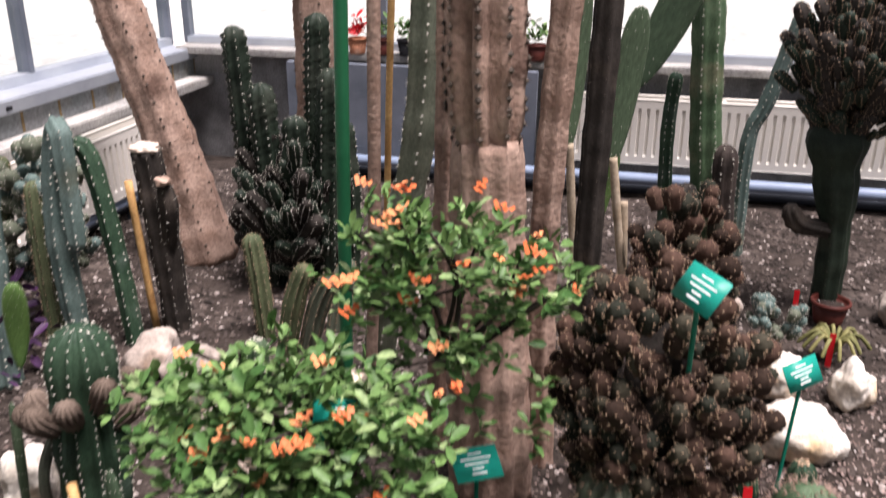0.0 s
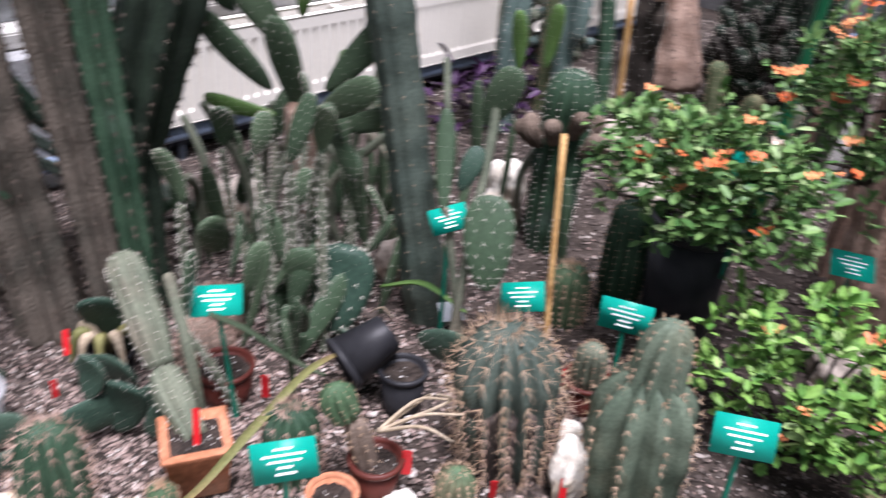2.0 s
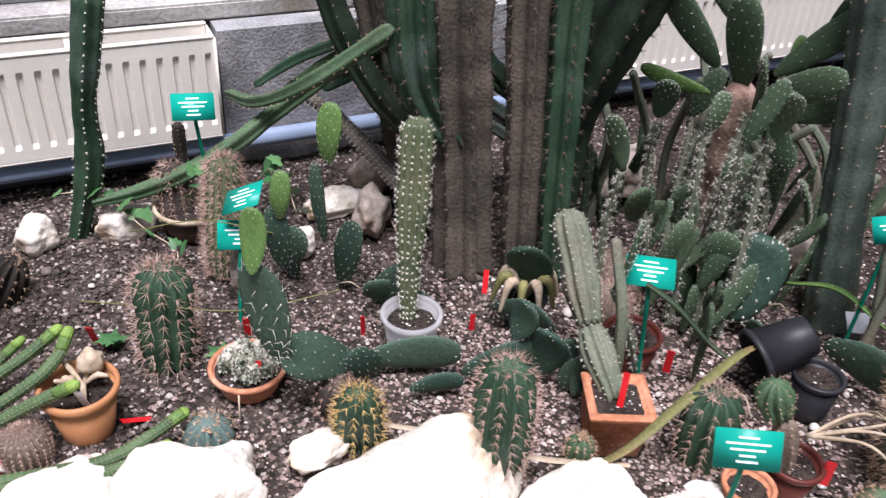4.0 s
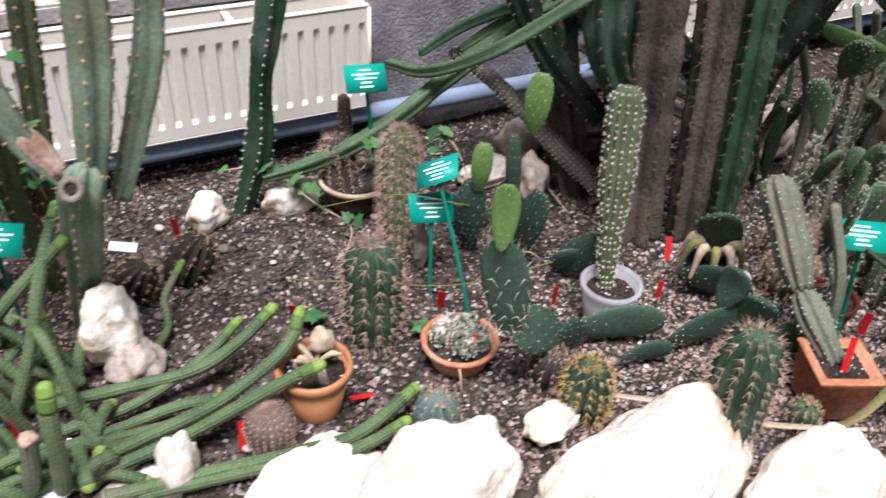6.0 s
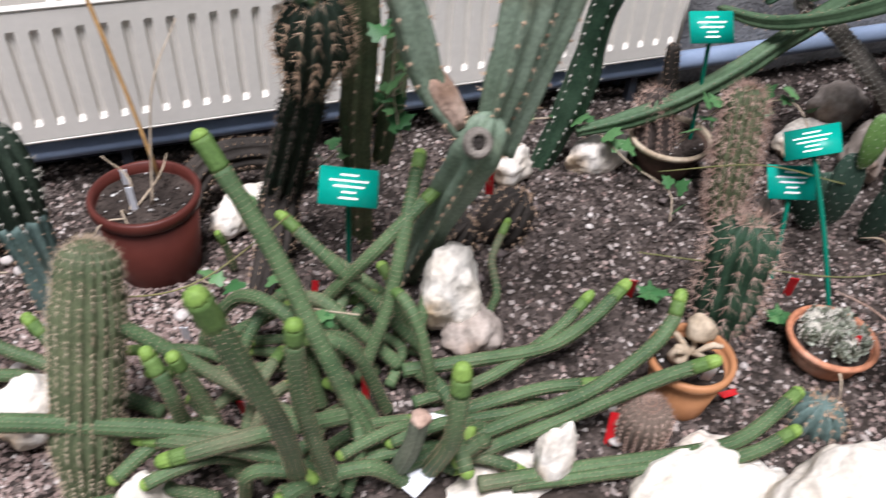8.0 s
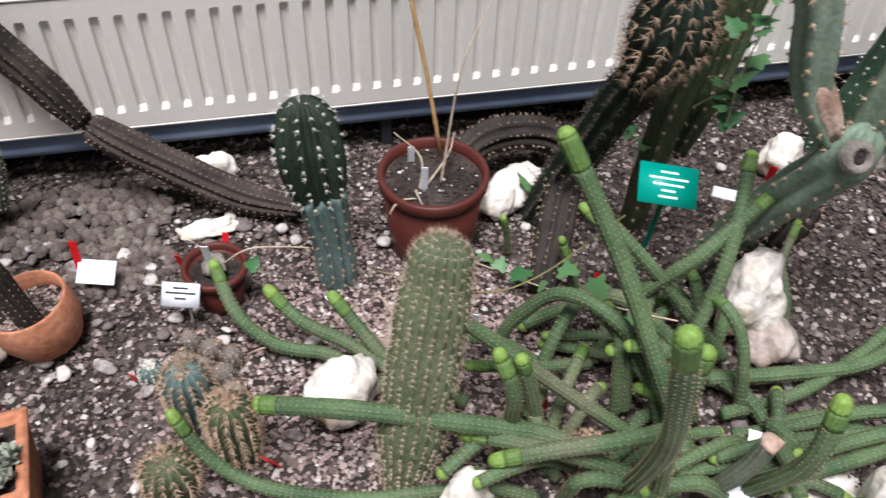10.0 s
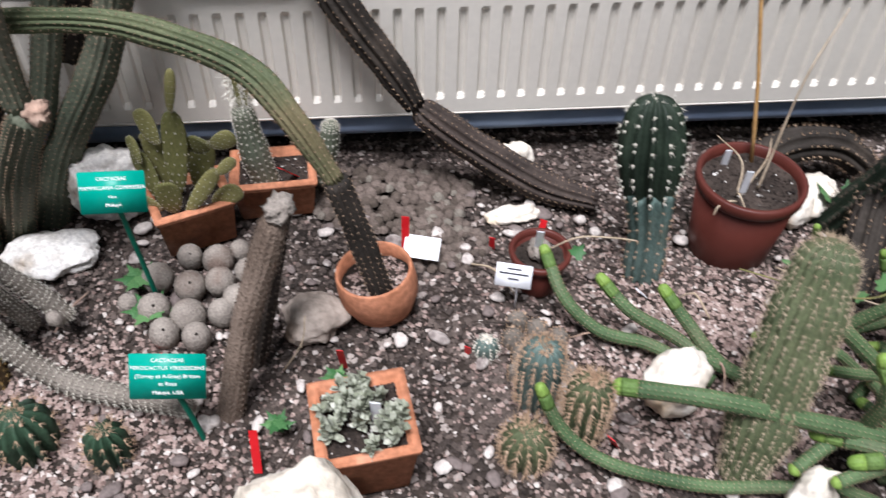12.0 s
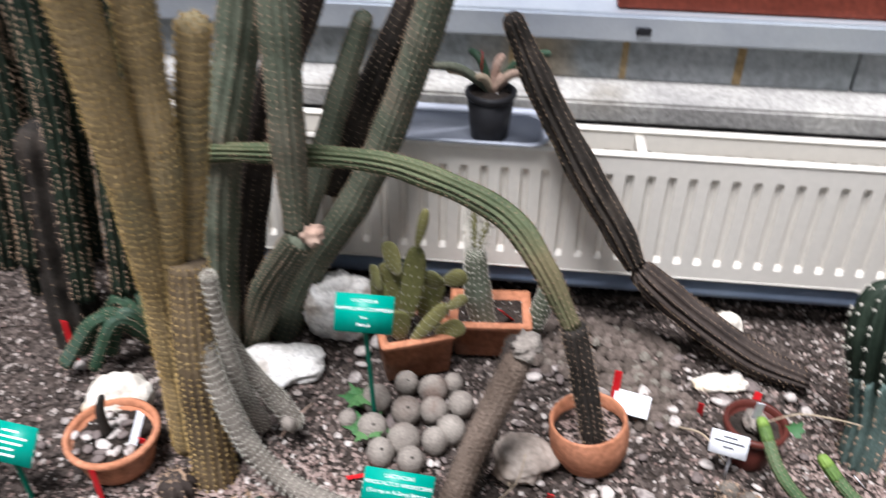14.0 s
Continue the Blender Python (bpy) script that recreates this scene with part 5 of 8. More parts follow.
plant_label(0.214, 0.972, 0.337, 35, 58, 0.092, 0.062, spin=13, foot=(0.26, 0.98))

# ---------------------------------------------------------------- north part of the bed
g = thing("woody_trunk_cactus", (-0.25, 1.67, 0), "tall old cactus trunk with pinkish corky ribs", "cactus")
stem(g, "trunk", [(-0.23, 1.59, -0.02), (-0.245, 1.58, 0.4), (-0.258, 1.575, 0.84)], [0.10, 0.09, 0.074], M_BARK, 11, 0.1, 0.05, 0.0, M_DARKSP, 3, tip=False, seed=61, step=0.02, label="smooth fluted corky foot")
stem(g, "upper_trunk", [(-0.257, 1.575, 0.83), (-0.262, 1.575, 0.90), (-0.27, 1.575, 1.2), (-0.275, 1.575, 1.5)], [0.066, 0.078, 0.08, 0.082], M_BARK, 8, 0.3, 0.026, 0.012, M_DARKSP, 5, pad=0.008, seed=61, step=0.014, label="ribbed corky upper trunk set with dark areoles")
t = pot_round("black_pot", "tall black plastic pot under a flowering spurge", -0.52, 1.15, 0.10, 0.08, 0.32, M_BLACKP, 0.01, 0.03)

# ---------------------------------------------------------------- rat-tail cactus that sprawls over the middle of the bed
RAT = thing("rat_tail_cactus", (-1.28, -1.4, 0), "sprawling tangle of long green rat-tail cactus stems with lime tips", "cactus")
RATN = [0]


def rat(*pts, r=0.0135, lime=0.05, mat_=None):
    RATN[0] += 1
    k = RATN[0]
    r *= 0.87
    P, _ = spline(pts, [1] * len(pts), 0.008)
    tot = sum((b - a).length for a, b in zip(P, P[1:]))
    acc, cut = 0, len(P) - 2
    for i in range(len(P) - 1, 0, -1):
        acc += (P[i] - P[i - 1]).length
        if acc > min(lime, tot * 0.4):
            cut = i
            break
    body = [tuple(p) for p in P[:cut + 1:4]] + [tuple(P[cut])]
    if len(body) < 3:
        body = [tuple(P[0]), tuple(P[max(1, cut // 2)]), tuple(P[cut])]
    ob = stem(RAT, "stem", body, [r * 1.05] + [r] * (len(body) - 1), mat_ or M_TUBE, 11, 0.13, 0.009, 0.0022, M_TANSP, 2, 1.0, 0.0009, tip=False, seed=100 + k, thick=0.0004, step=0.008, per=3, wob=0.05)
    tp = [tuple(p) for p in P[cut::3]] + [tuple(P[-1])]
    if len(tp) > 1 and (V(tp[-1]) - V(tp[-2])).length < 0.004:
        tp.pop(-2)
    if len(tp) > 1:
        h = len(tp) // 2
        if h >= 1 and len(tp) - h > 1:
            me, _ = tube(tp[:h + 1], r, M_MID, 11, 0.13, 0.006, False, 3, seed=k, wob=0.03)
            part("young_length", me, None, ob, "lighter green young length").matrix_parent_inverse = Matrix()
            tp = tp[h:]
        me, _ = tube(tp, [r] + [r * 0.98] * (len(tp) - 2) + [r * 0.78], M_TIP, 11, 0.12, 0.006, True, 3, seed=k, wob=0.03)
        part("tip", me, None, ob, "lime-green growing tip")


rat((-1.24, -1.38, 0.03), (-1.32, -1.43, 0.17), (-1.41, -1.48, 0.31), (-1.50, -1.55, 0.46), r=0.016, lime=0.06)
rat((-1.2, -1.50, 0.04), (-1.13, -1.52, 0.28), (-1.10, -1.555, 0.45), (-1.09, -1.58, 0.56), r=0.0155, lime=0.06)
rat((-1.19, -1.45, 0.02), (-1.17, -1.48, 0.2), (-1.165, -1.49, 0.31), (-1.17, -1.485, 0.42), r=0.014)
rat((-1.18, -1.31, 0.02), (-1.14, -1.295, 0.14), (-1.135, -1.29, 0.22), (-1.155, -1.28, 0.29), r=0.016)
rat((-1.19, -1.36, 0.03), (-1.2, -1.18, 0.06), (-1.2, -1.04, 0.095), (-1.235, -0.91, 0.14), (-1.28, -0.86, 0.19))
rat((-1.17, -1.28, 0.04), (-1.18, -1.15, 0.05), (-1.18, -1.04, 0.08), (-1.17, -0.94, 0.125), (-1.15, -0.86, 0.165))
rat((-1.26, -1.3, 0.03), (-1.25, -1.2, 0.05), (-1.24, -1.1, 0.07), (-1.21, -1.0, 0.085), r=0.012)
rat((-1.24, -1.32, 0.03), (-1.23, -1.24, 0.05), (-1.215, -1.15, 0.06), (-1.2, -1.07, 0.07), r=0.011)
rat((-1.13, -1.25, 0.03), (-1.11, -1.08, 0.03), (-1.09, -0.95, 0.035), (-1.085, -0.83, 0.035), (-1.13, -0.69, 0.06), r=0.014)
rat((-1.12, -1.2, 0.02), (-1.08, -0.97, 0.03), (-1.06, -0.84, 0.03), (-1.07, -0.73, 0.05), r=0.013)
rat((-1.36, -1.3, 0.04), (-1.34, -1.18, 0.05), (-1.33, -1.06, 0.055), (-1.35, -0.97, 0.075), (-1.39, -0.88, 0.11), r=0.014)
rat((-1.3, -1.3, 0.03), (-1.31, -1.17, 0.035), (-1.35, -1.04, 0.06), (-1.39, -0.95, 0.10), r=0.012)
rat((-1.45, -1.12, 0.015), (-1.51, -1.075, 0.02), (-1.56, -1.07, 0.05), (-1.63, -1.01, 0.085), r=0.009)
rat((-1.40, -1.25, 0.03), (-1.45, -1.32, 0.11), (-1.48, -1.38, 0.19), (-1.56, -1.45, 0.25), r=0.012)
rat((-1.37, -1.37, 0.03), (-1.41, -1.31, 0.15), (-1.46, -1.27, 0.25), (-1.57, -1.21, 0.33), r=0.013)
rat((-1.44, -1.46, 0.02), (-1.48, -1.41, 0.10), (-1.46, -1.32, 0.22), (-1.50, -1.19, 0.31), r=0.013)
rat((-1.29, -1.4, 0.03), (-1.36, -1.42, 0.11), (-1.39, -1.47, 0.19), (-1.46, -1.53, 0.18), (-1.49, -1.59, 0.09), (-1.49, -1.61, 0.02), r=0.013, lime=0.01)
rat((-1.28, -1.6, 0.03), (-1.3, -1.64, 0.1), (-1.29, -1.65, 0.2), (-1.32, -1.67, 0.26), r=0.013)
rat((-1.18, -1.45, 0.05), (-1.22, -1.53, 0.09), (-1.26, -1.63, 0.11), (-1.31, -1.72, 0.09), r=0.014)
rat((-1.45, -1.8, 0.02), (-1.53, -1.88, 0.02), (-1.56, -1.96, 0.025), (-1.61, -2.02, 0.06), (-1.69, -2.05, 0.11), r=0.013)
rat((-1.4, -1.68, 0.02), (-1.48, -1.79, 0.03), (-1.53, -1.85, 0.045), (-1.57, -1.92, 0.07), (-1.62, -1.97, 0.11), r=0.013)
rat((-1.42, -1.7, 0.02), (-1.48, -1.78, 0.03), (-1.54, -1.83, 0.07), (-1.59, -1.87, 0.11), r=0.013)
rat((-1.18, -1.45, 0.03), (-1.22, -1.51, 0.06), (-1.27, -1.59, 0.10), (-1.31, -1.75, 0.13), (-1.34, -1.87, 0.145), (-1.39, -2.0, 0.12), r=0.016, lime=0.045)
rat((-1.24, -1.65, 0.02), (-1.26, -1.75, 0.02), (-1.27, -1.87, 0.022), (-1.31, -2.0, 0.03), (-1.355, -2.07, 0.06), (-1.39, -2.11, 0.14), r=0.012)
rat((-1.29, -1.45, 0.03), (-1.33, -1.55, 0.11), (-1.37, -1.66, 0.21), (-1.40, -1.75, 0.29), r=0.013)
rat((-1.30, -1.59, 0.02), (-1.31, -1.61, 0.13), (-1.315, -1.64, 0.25), r=0.013)
rat((-1.43, -1.47, 0.03), (-1.41, -1.58, 0.075), (-1.40, -1.69, 0.12), r=0.011)
rat((-1.5, -1.28, 0.06), (-1.52, -1.32, 0.10), (-1.57, -1.39, 0.15), (-1.63, -1.45, 0.20), r=0.011)
rat((-1.6, -1.43, 0.0), (-1.61, -1.45, 0.06), (-1.63, -1.47, 0.125), r=0.009)
rat((-1.72, -1.53, 0.0), (-1.715, -1.535, 0.05), (-1.71, -1.55, 0.11), r=0.008)
rat((-1.24, -1.42, 0.12), (-1.22, -1.51, 0.15), (-1.24, -1.61, 0.12), (-1.25, -1.69, 0.10), r=0.014)
rat((-1.38, -1.3, 0.03), (-1.44, -1.38, 0.11), (-1.49, -1.43, 0.12), (-1.53, -1.52, 0.04), (-1.53, -1.56, 0.02), r=0.014, lime=0.01)
RR = random.Random(77)
for k in range(26):
    x, y = -1.27 + RR.uniform(-0.12, 0.1), -1.4 + RR.uniform(-0.22, 0.25)
    a = RR.uniform(0, 6.28)
    L = RR.uniform(0.12, 0.24)
    z1 = RR.uniform(0.015, 0.07)
    e = (x + math.cos(a) * L * 0.7, y + math.sin(a) * L)
    if e[0] > -1.12:
        e = (-1.15, e[1])
    rat((x, y, 0.01), ((x * 2 + e[0]) / 3, (y * 2 + e[1]) / 3 + RR.uniform(-0.04, 0.04), z1 + 0.02), ((x + 2 * e[0]) / 3, (y + 2 * e[1]) / 3, z1 + 0.02), (*e, z1), r=RR.uniform(0.010, 0.014), lime=RR.choice((0.01, 0.03)))
RS = random.Random(78)
for k in range(20):
    x, y = RS.uniform(-1.46, -1.22), RS.uniform(-1.58, -1.22)
    a, L, z1 = RS.uniform(2.2, 5.2), RS.uniform(0.1, 0.2), RS.uniform(0.04, 0.17)
    e = (min(-1.16, x + math.cos(a) * L * 0.8), y + math.sin(a) * L)
    rat((x, y, 0.01), ((x * 2 + e[0]) / 3, (y * 2 + e[1]) / 3, z1 * 0.75 + 0.02), ((x + 2 * e[0]) / 3, (y + 2 * e[1]) / 3, z1 + 0.015), (*e, z1 + 0.01), r=RS.uniform(0.010, 0.013), lime=RS.choice((0.012, 0.025, 0.045)))
g = part("cut_stub", blob(M_FLESH, (0.03, 0.03, 0.02), 2, 0.3, seed=8), None, RAT, "dry cut stub", RAT.matrix_basis.inverted() @ pose(-1.17, -1.33, 0.17))
me, _ = tube([(-1.19, -1.36, 0.02), (-1.175, -1.34, 0.1), (-1.17, -1.33, 0.17)], 0.014, M_GREYG, 10, 0.15, tip=False)
wpart("cut_stem", me, RAT, "grey cut-off stem")


# ---------------------------------------------------------------- flowering spurge
def spurge(label, base, centre, size, n_tips, leaf, material, seed, n_flowers, pale=2, trail=()):
    rr = random.Random(seed)
    t = thing("flowering_spurge", base, label, "flowering plant")
    C, S = V(centre), V(size)
    tips = []
    while len(tips) < n_tips:
        d = V((rr.gauss(0, 1), rr.gauss(0, 1), rr.gauss(0.25, 0.9))).normalized()
        q = rr.uniform(0.45, 1.0)
        tips.append((C + V((d.x * S.x, d.y * S.y, d.z * S.z)) * q, d))
    for p in trail:
        tips.append((V(p), V((0, -0.4, -0.2))))
    places, normals = [], []
    B = V(base)
    for k, (p, d) in enumerate(tips):
        if k % 8 == 0:
            mid = B.lerp(p, 0.55) + V((rr.gauss(0, 0.03), rr.gauss(0, 0.03), 0.02))
            me, _ = tube([tuple(B + V((rr.gauss(0, 0.02), rr.gauss(0, 0.02), 0))), tuple(mid), tuple(p)], [0.005, 0.004, 0.003], M_DRIED, around=6, step=0.03, wob=0, tip=False)
            wpart("branch", me, t, "thin thorny brown branch")
        for i in range(9):
            a = i * 2.4
            places.append(p + V((rr.gauss(0, 0.006), rr.gauss(0, 0.006), -0.004 * i)))
            normals.append(d * 0.35 + V((math.cos(a), math.sin(a), 0.25 - i * 0.04)))
    ob = wpart("foliage", leaf_cloud(places, normals, leaf, material, seed, 0.3, 0.5), t, "dense small pointed green leaves")
    tagged(ob, kind="stuff")
    outer = [q for q in tips if (q[0] - C).dot(V((0.1, -0.6, 0.5))) > 0] or tips
    fl = flower_mesh(M_FLOWER)
    fp = flower_mesh(M_FLOWERP)
    for k in range(n_flowers):
        p, d = rr.choice(outer)
        q = p + V((d.x, d.y, abs(d.z) + 0.4)).normalized() * rr.uniform(0.015, 0.03) + V((rr.gauss(0, 0.008), rr.gauss(0, 0.008), 0.004))
        f = part("flower", fp if k < pale else fl, None, t, "pale cream flower" if k < pale else "orange flower")
        s = rr.uniform(0.65, 1.1)
        f.matrix_basis = t.matrix_basis.inverted() @ pose(q.x, q.y, q.z, rr.uniform(-10, 60), rr.uniform(-30, 30), rr.uniform(0, 90)) @ Matrix.Diagonal((s, s, s, 1))
    return t


FLM = {}


def flower_mesh(material):
    if material.name in FLM:
        return FLM[material.name]
    vs, fs = [], []
    for hx, hy, hz in ((0, 0, 0), (0.011, 0.004, 0.003), (-0.005, 0.010, 0.002)):
        for s in (0, math.pi):
            b = len(vs)
            c, q = math.cos(s), math.sin(s)
            for lx, ly, lz in ((0, 0, 0), (0.008, 0.008, 0.003), (0.013, 0, 0.005), (0.008, -0.008, 0.003), (0.007, 0, 0.0015)):
                vs.append((hx + lx * c - ly * q, hy + lx * q + ly * c, hz + lz))
            fs += [(b, b + 1, b + 4), (b + 1, b + 2, b + 4), (b + 2, b + 3, b + 4), (b + 3, b, b + 4)]
    FLM[material.name] = mesh_of(vs, fs, material)
    return FLM[material.name]


spurge("bushy spurge with orange flowers growing from a black pot", (-0.48, 1.15, 0.28), (-0.48, 1.03, 0.49), (0.28, 0.18, 0.16), 235, 0.034, M_LEAF, 1, 26)
spurge("spurge with orange flowers climbing before a cactus trunk", (-0.30, 1.42, 0.42), (-0.26, 1.28, 0.67), (0.25, 0.13, 0.16), 130, 0.031, M_LEAF, 2, 30, 0,
       [(-0.1, 1.24, 0.52), (-0.09, 1.23, 0.48), (-0.11, 1.23, 0.44), (-0.1, 1.24, 0.40), (-0.2, 1.24, 0.42), (-0.21, 1.24, 0.47), (-0.36, 1.25, 0.5), (-0.34, 1.22, 0.46)])
spurge("low bright green spurge with few orange flowers", (-0.10, 1.0, 0.0), (-0.10, 0.96, 0.20), (0.29, 0.17, 0.20), 150, 0.035, M_LEAFY, 3, 10, 0)

# ---------------------------------------------------------------- knobbly brown cactus clump
def knob_mesh(material, seed, r=0.018, h=0.05):
    me, ar = tube([(0, 0, 0), (0, 0, h * 0.6), (0, 0, h)], [r * 0.8, r, r * 0.85], material, 6, 0.22, 0.01, True, 3, knob=0.08, knob_len=0.014, seed=seed, wob=0.15)
    return me, ar


def knob_cluster(name, label, base, centre, size, n, materials, spine_mat, seed, r=0.018, h=0.05, category="cactus"):
    rr = random.Random(seed)
    t = thing(name, base, label, category)
    lib = []
    for k in range(6):
        me, ar = knob_mesh(materials[k % len(materials)], seed + k, r * (0.85 + 0.08 * k), h)
        lib.append((me, spine_mesh(ar, spine_mat, 0.006, 3, 0.0006, 1.1, k, 0.002)))
    C, S = V(centre), V(size)
    # One added dark lump fills the clump; it stands in for shade between knobs.
    core = part("core", blob(M_DARK, (size[0] * 0.8, size[1] * 0.8, size[2] * 1.2), 3, 0.2, seed=seed), None, t, "dark filler lump for the shade between knobs", t.matrix_basis.inverted() @ Matrix.Translation(C))
    for k in range(n):
        u = rr.uniform(-0.75, 1)
        a = rr.uniform(0, 6.2832)
        d = V((math.sqrt(1 - u * u) * math.cos(a), math.sqrt(1 - u * u) * math.sin(a), u))
        if d.y > 0.25 and k % 4:
            d.y = -d.y
        taper = 0.55 + 0.45 * min(1, (u + 1) / 0.9)
        p = C + V((d.x * S.x * taper, d.y * S.y * taper, d.z * S.z)) * (1 - 0.45 * rr.random() ** 2)
        q = (d * 0.6 + V((rr.gauss(0, 0.25), rr.gauss(0, 0.25), 0.9))).to_track_quat("Z", "Y").to_matrix().to_4x4()
        me, sp = rr.choice(lib)
        s = rr.uniform(0.7, 1.3)
        ob = part("knob", me, None, t)
        ob.matrix_basis = t.matrix_basis.inverted() @ Matrix.Translation(p) @ q @ Matrix.Diagonal((s, s, s, 1))
        part("wool", sp, None, ob)
    return t


M_CLA = mat("rusty_brown_skin", (0.03, 0.018, 0.012), (0.075, 0.043, 0.03), (0.14, 0.085, 0.058), 0.9, 30, 160, 0.6, rnd=1.0)
M_CLB = mat("brown_green_skin", (0.022, 0.024, 0.016), (0.05, 0.045, 0.03), (0.12, 0.075, 0.05), 0.9, 30, 160, 0.6, rnd=1.0)
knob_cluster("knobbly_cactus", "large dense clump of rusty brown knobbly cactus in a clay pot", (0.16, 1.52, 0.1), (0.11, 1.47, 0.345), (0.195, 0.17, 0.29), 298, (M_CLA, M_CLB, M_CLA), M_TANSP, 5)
pot_round("clay_pot", "small terracotta pot under a brown cactus clump", 0.17, 1.5, 0.075, 0.055, 0.12, M_TERRA, 0.006, 0.015)
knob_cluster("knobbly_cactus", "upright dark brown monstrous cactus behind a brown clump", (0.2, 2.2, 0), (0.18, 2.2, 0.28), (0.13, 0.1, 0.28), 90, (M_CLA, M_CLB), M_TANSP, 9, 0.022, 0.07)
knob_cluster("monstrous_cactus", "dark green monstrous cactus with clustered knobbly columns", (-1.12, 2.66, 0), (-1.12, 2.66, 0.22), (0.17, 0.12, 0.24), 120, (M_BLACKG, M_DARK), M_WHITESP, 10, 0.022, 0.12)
knob_cluster("silvery_cactus", "silvery blue-green monstrous cactus clump near the wall", (-1.78, 2.2, 0), (-1.78, 2.2, 0.3), (0.13, 0.13, 0.27), 110, (M_BLUEGR, M_GREYG), M_WHITESP, 11, 0.022, 0.05)
knob_cluster("silvery_cactus", "small pale blue-green clump by white stones", (0.5, 2.45, 0), (0.5, 2.45, 0.1), (0.07, 0.06, 0.08), 40, (M_BLUEGR, M_GREYG), M_WHITESP, 12, 0.016, 0.04)

# ---------------------------------------------------------------- north columns
KN = dict(depth=0.25, gap=0.03, spine=0.008, spine_mat=M_WHITESP, count=3, pad=0.003, step=0.02)
cactus("blue_column_cactus", "tall blue-grey column cactus with scaly ribs", [(-1.66, 1.77, -0.02), (-1.67, 1.80, 0.4), (-1.67, 1.85, 0.8), (-1.66, 1.9, 1.3)], [0.045, 0.05, 0.05, 0.05], M_BLUEGR, 8, seed=63, **KN)
cactus("pale_bent_cactus", "pale blue-green cactus stem bent over at its top", [(-1.60, 2.03, -0.02), (-1.62, 2.04, 0.35), (-1.60, 2.06, 0.60), (-1.57, 2.05, 0.66), (-1.55, 2.02, 0.30)], [0.035, 0.04, 0.04, 0.035, 0.03], M_BLUEGR, 6, seed=64, **KN)
cactus("dark_bent_cactus", "dark green cactus stem bent over beside a pale one", [(-1.44, 2.08, -0.02), (-1.48, 2.1, 0.3), (-1.54, 2.12, 0.58), (-1.58, 2.1, 0.62)], [0.03, 0.03, 0.03, 0.026], M_DEEP, 6, seed=65, **KN)
g = thing("cut_column_cactus", (-1.38, 2.2, 0), "dark column cactus with a pale cut top tied to a cane", "cactus")
stem(g, "stem", [(-1.36, 2.2, -0.02), (-1.375, 2.2, 0.3), (-1.40, 2.2, 0.58)], [0.045, 0.05, 0.048], M_DARK, 7, 0.25, 0.03, 0.008, M_WHITESP, 3, tip=False, seed=66)
stem(g, "side_shoot", [(-1.34, 2.18, 0.3), (-1.32, 2.16, 0.42), (-1.33, 2.16, 0.50)], [0.025, 0.03, 0.024], M_DARK, 6, 0.25, 0.03, 0.008, M_WHITESP, 3, seed=67)
part("cut_top", blob(M_FLOWERP, (0.09, 0.08, 0.035), 3, 0.5, 3.0, seed=5), None, g, "pale frayed cut top", g.matrix_basis.inverted() @ pose(-1.40, 2.2, 0.59))
part("cut_top", blob(M_FLESH, (0.05, 0.05, 0.03), 3, 0.4, seed=6), None, g, "pinkish cut top", g.matrix_basis.inverted() @ pose(-1.32, 2.14, 0.51))
me, _ = tube([(-1.40, 2.14, 0), (-1.44, 2.15, 0.5)], 0.012, M_BAMBOO, tip=False, around=8, step=0.1)
single("bamboo_cane", me, (0, 0, 0), "split bamboo cane supporting a cut cactus", "cane")
KTR = dict(depth=0.18, gap=0.05, spine=0.01, spine_mat=M_DARKSP, count=3, pad=0.006, step=0.03)
cactus("woody_trunk_cactus", "old leaning cactus trunk with pinkish brown bark", [(-1.54, 2.78, -0.02), (-1.63, 2.78, 0.35), (-1.76, 2.77, 0.8), (-1.92, 2.76, 1.4)], [0.12, 0.10, 0.09, 0.09], M_BARK, 7, seed=68, **KTR)
cactus("woody_trunk_cactus", "old brown cactus trunk behind a dark clump", [(-1.15, 2.95, -0.02), (-1.13, 2.95, 0.5), (-1.12, 2.95, 1.4)], [0.09, 0.08, 0.075], M_BARK, 7, seed=69, **KTR)
for k, (x, y, h, r) in enumerate(((-1.2, 2.62, 0.72, 0.05), (-1.1, 2.62, 0.62, 0.045), (-0.98, 2.62, 0.78, 0.05), (-0.93, 2.68, 0.6, 0.04), (-1.25, 2.68, 0.62, 0.04), (-1.06, 2.72, 0.95, 0.045), (-1.32, 2.7, 0.9, 0.045))):
    cactus("monstrous_column", "blackish green knobbly column cactus in a group", [(x, y, -0.02), (x + 0.01, y, h * 0.5), (x - 0.01 + 0.02 * (k % 3), y, h)], [r * 0.9, r, r], M_BLACKG, 7, group="dark knobbly columns", depth=0.3, gap=0.03, spine=0.008, spine_mat=M_WHITESP, count=3, knob=0.14, seed=70 + k, pad=0.003)
me, _ = tube([(-0.63, 1.75, -0.02), (-0.62, 1.75, 0.5), (-0.60, 1.75, 1.5)], 0.016, M_GREENPOLE, tip=False, around=12, step=0.3, wob=0)
single("green_pole", me, (0, 0, 0), "green painted metal support pole", "pole")
me, _ = tube([(-0.60, 1.85, -0.02), (-0.575, 1.85, 0.6), (-0.56, 1.85, 1.5)], 0.016, M_BARK, tip=False, around=10, step=0.2, wob=0.05)
single("wooden_pole", me, (0, 0, 0), "dark brown wooden stake beside a green pole", "pole")
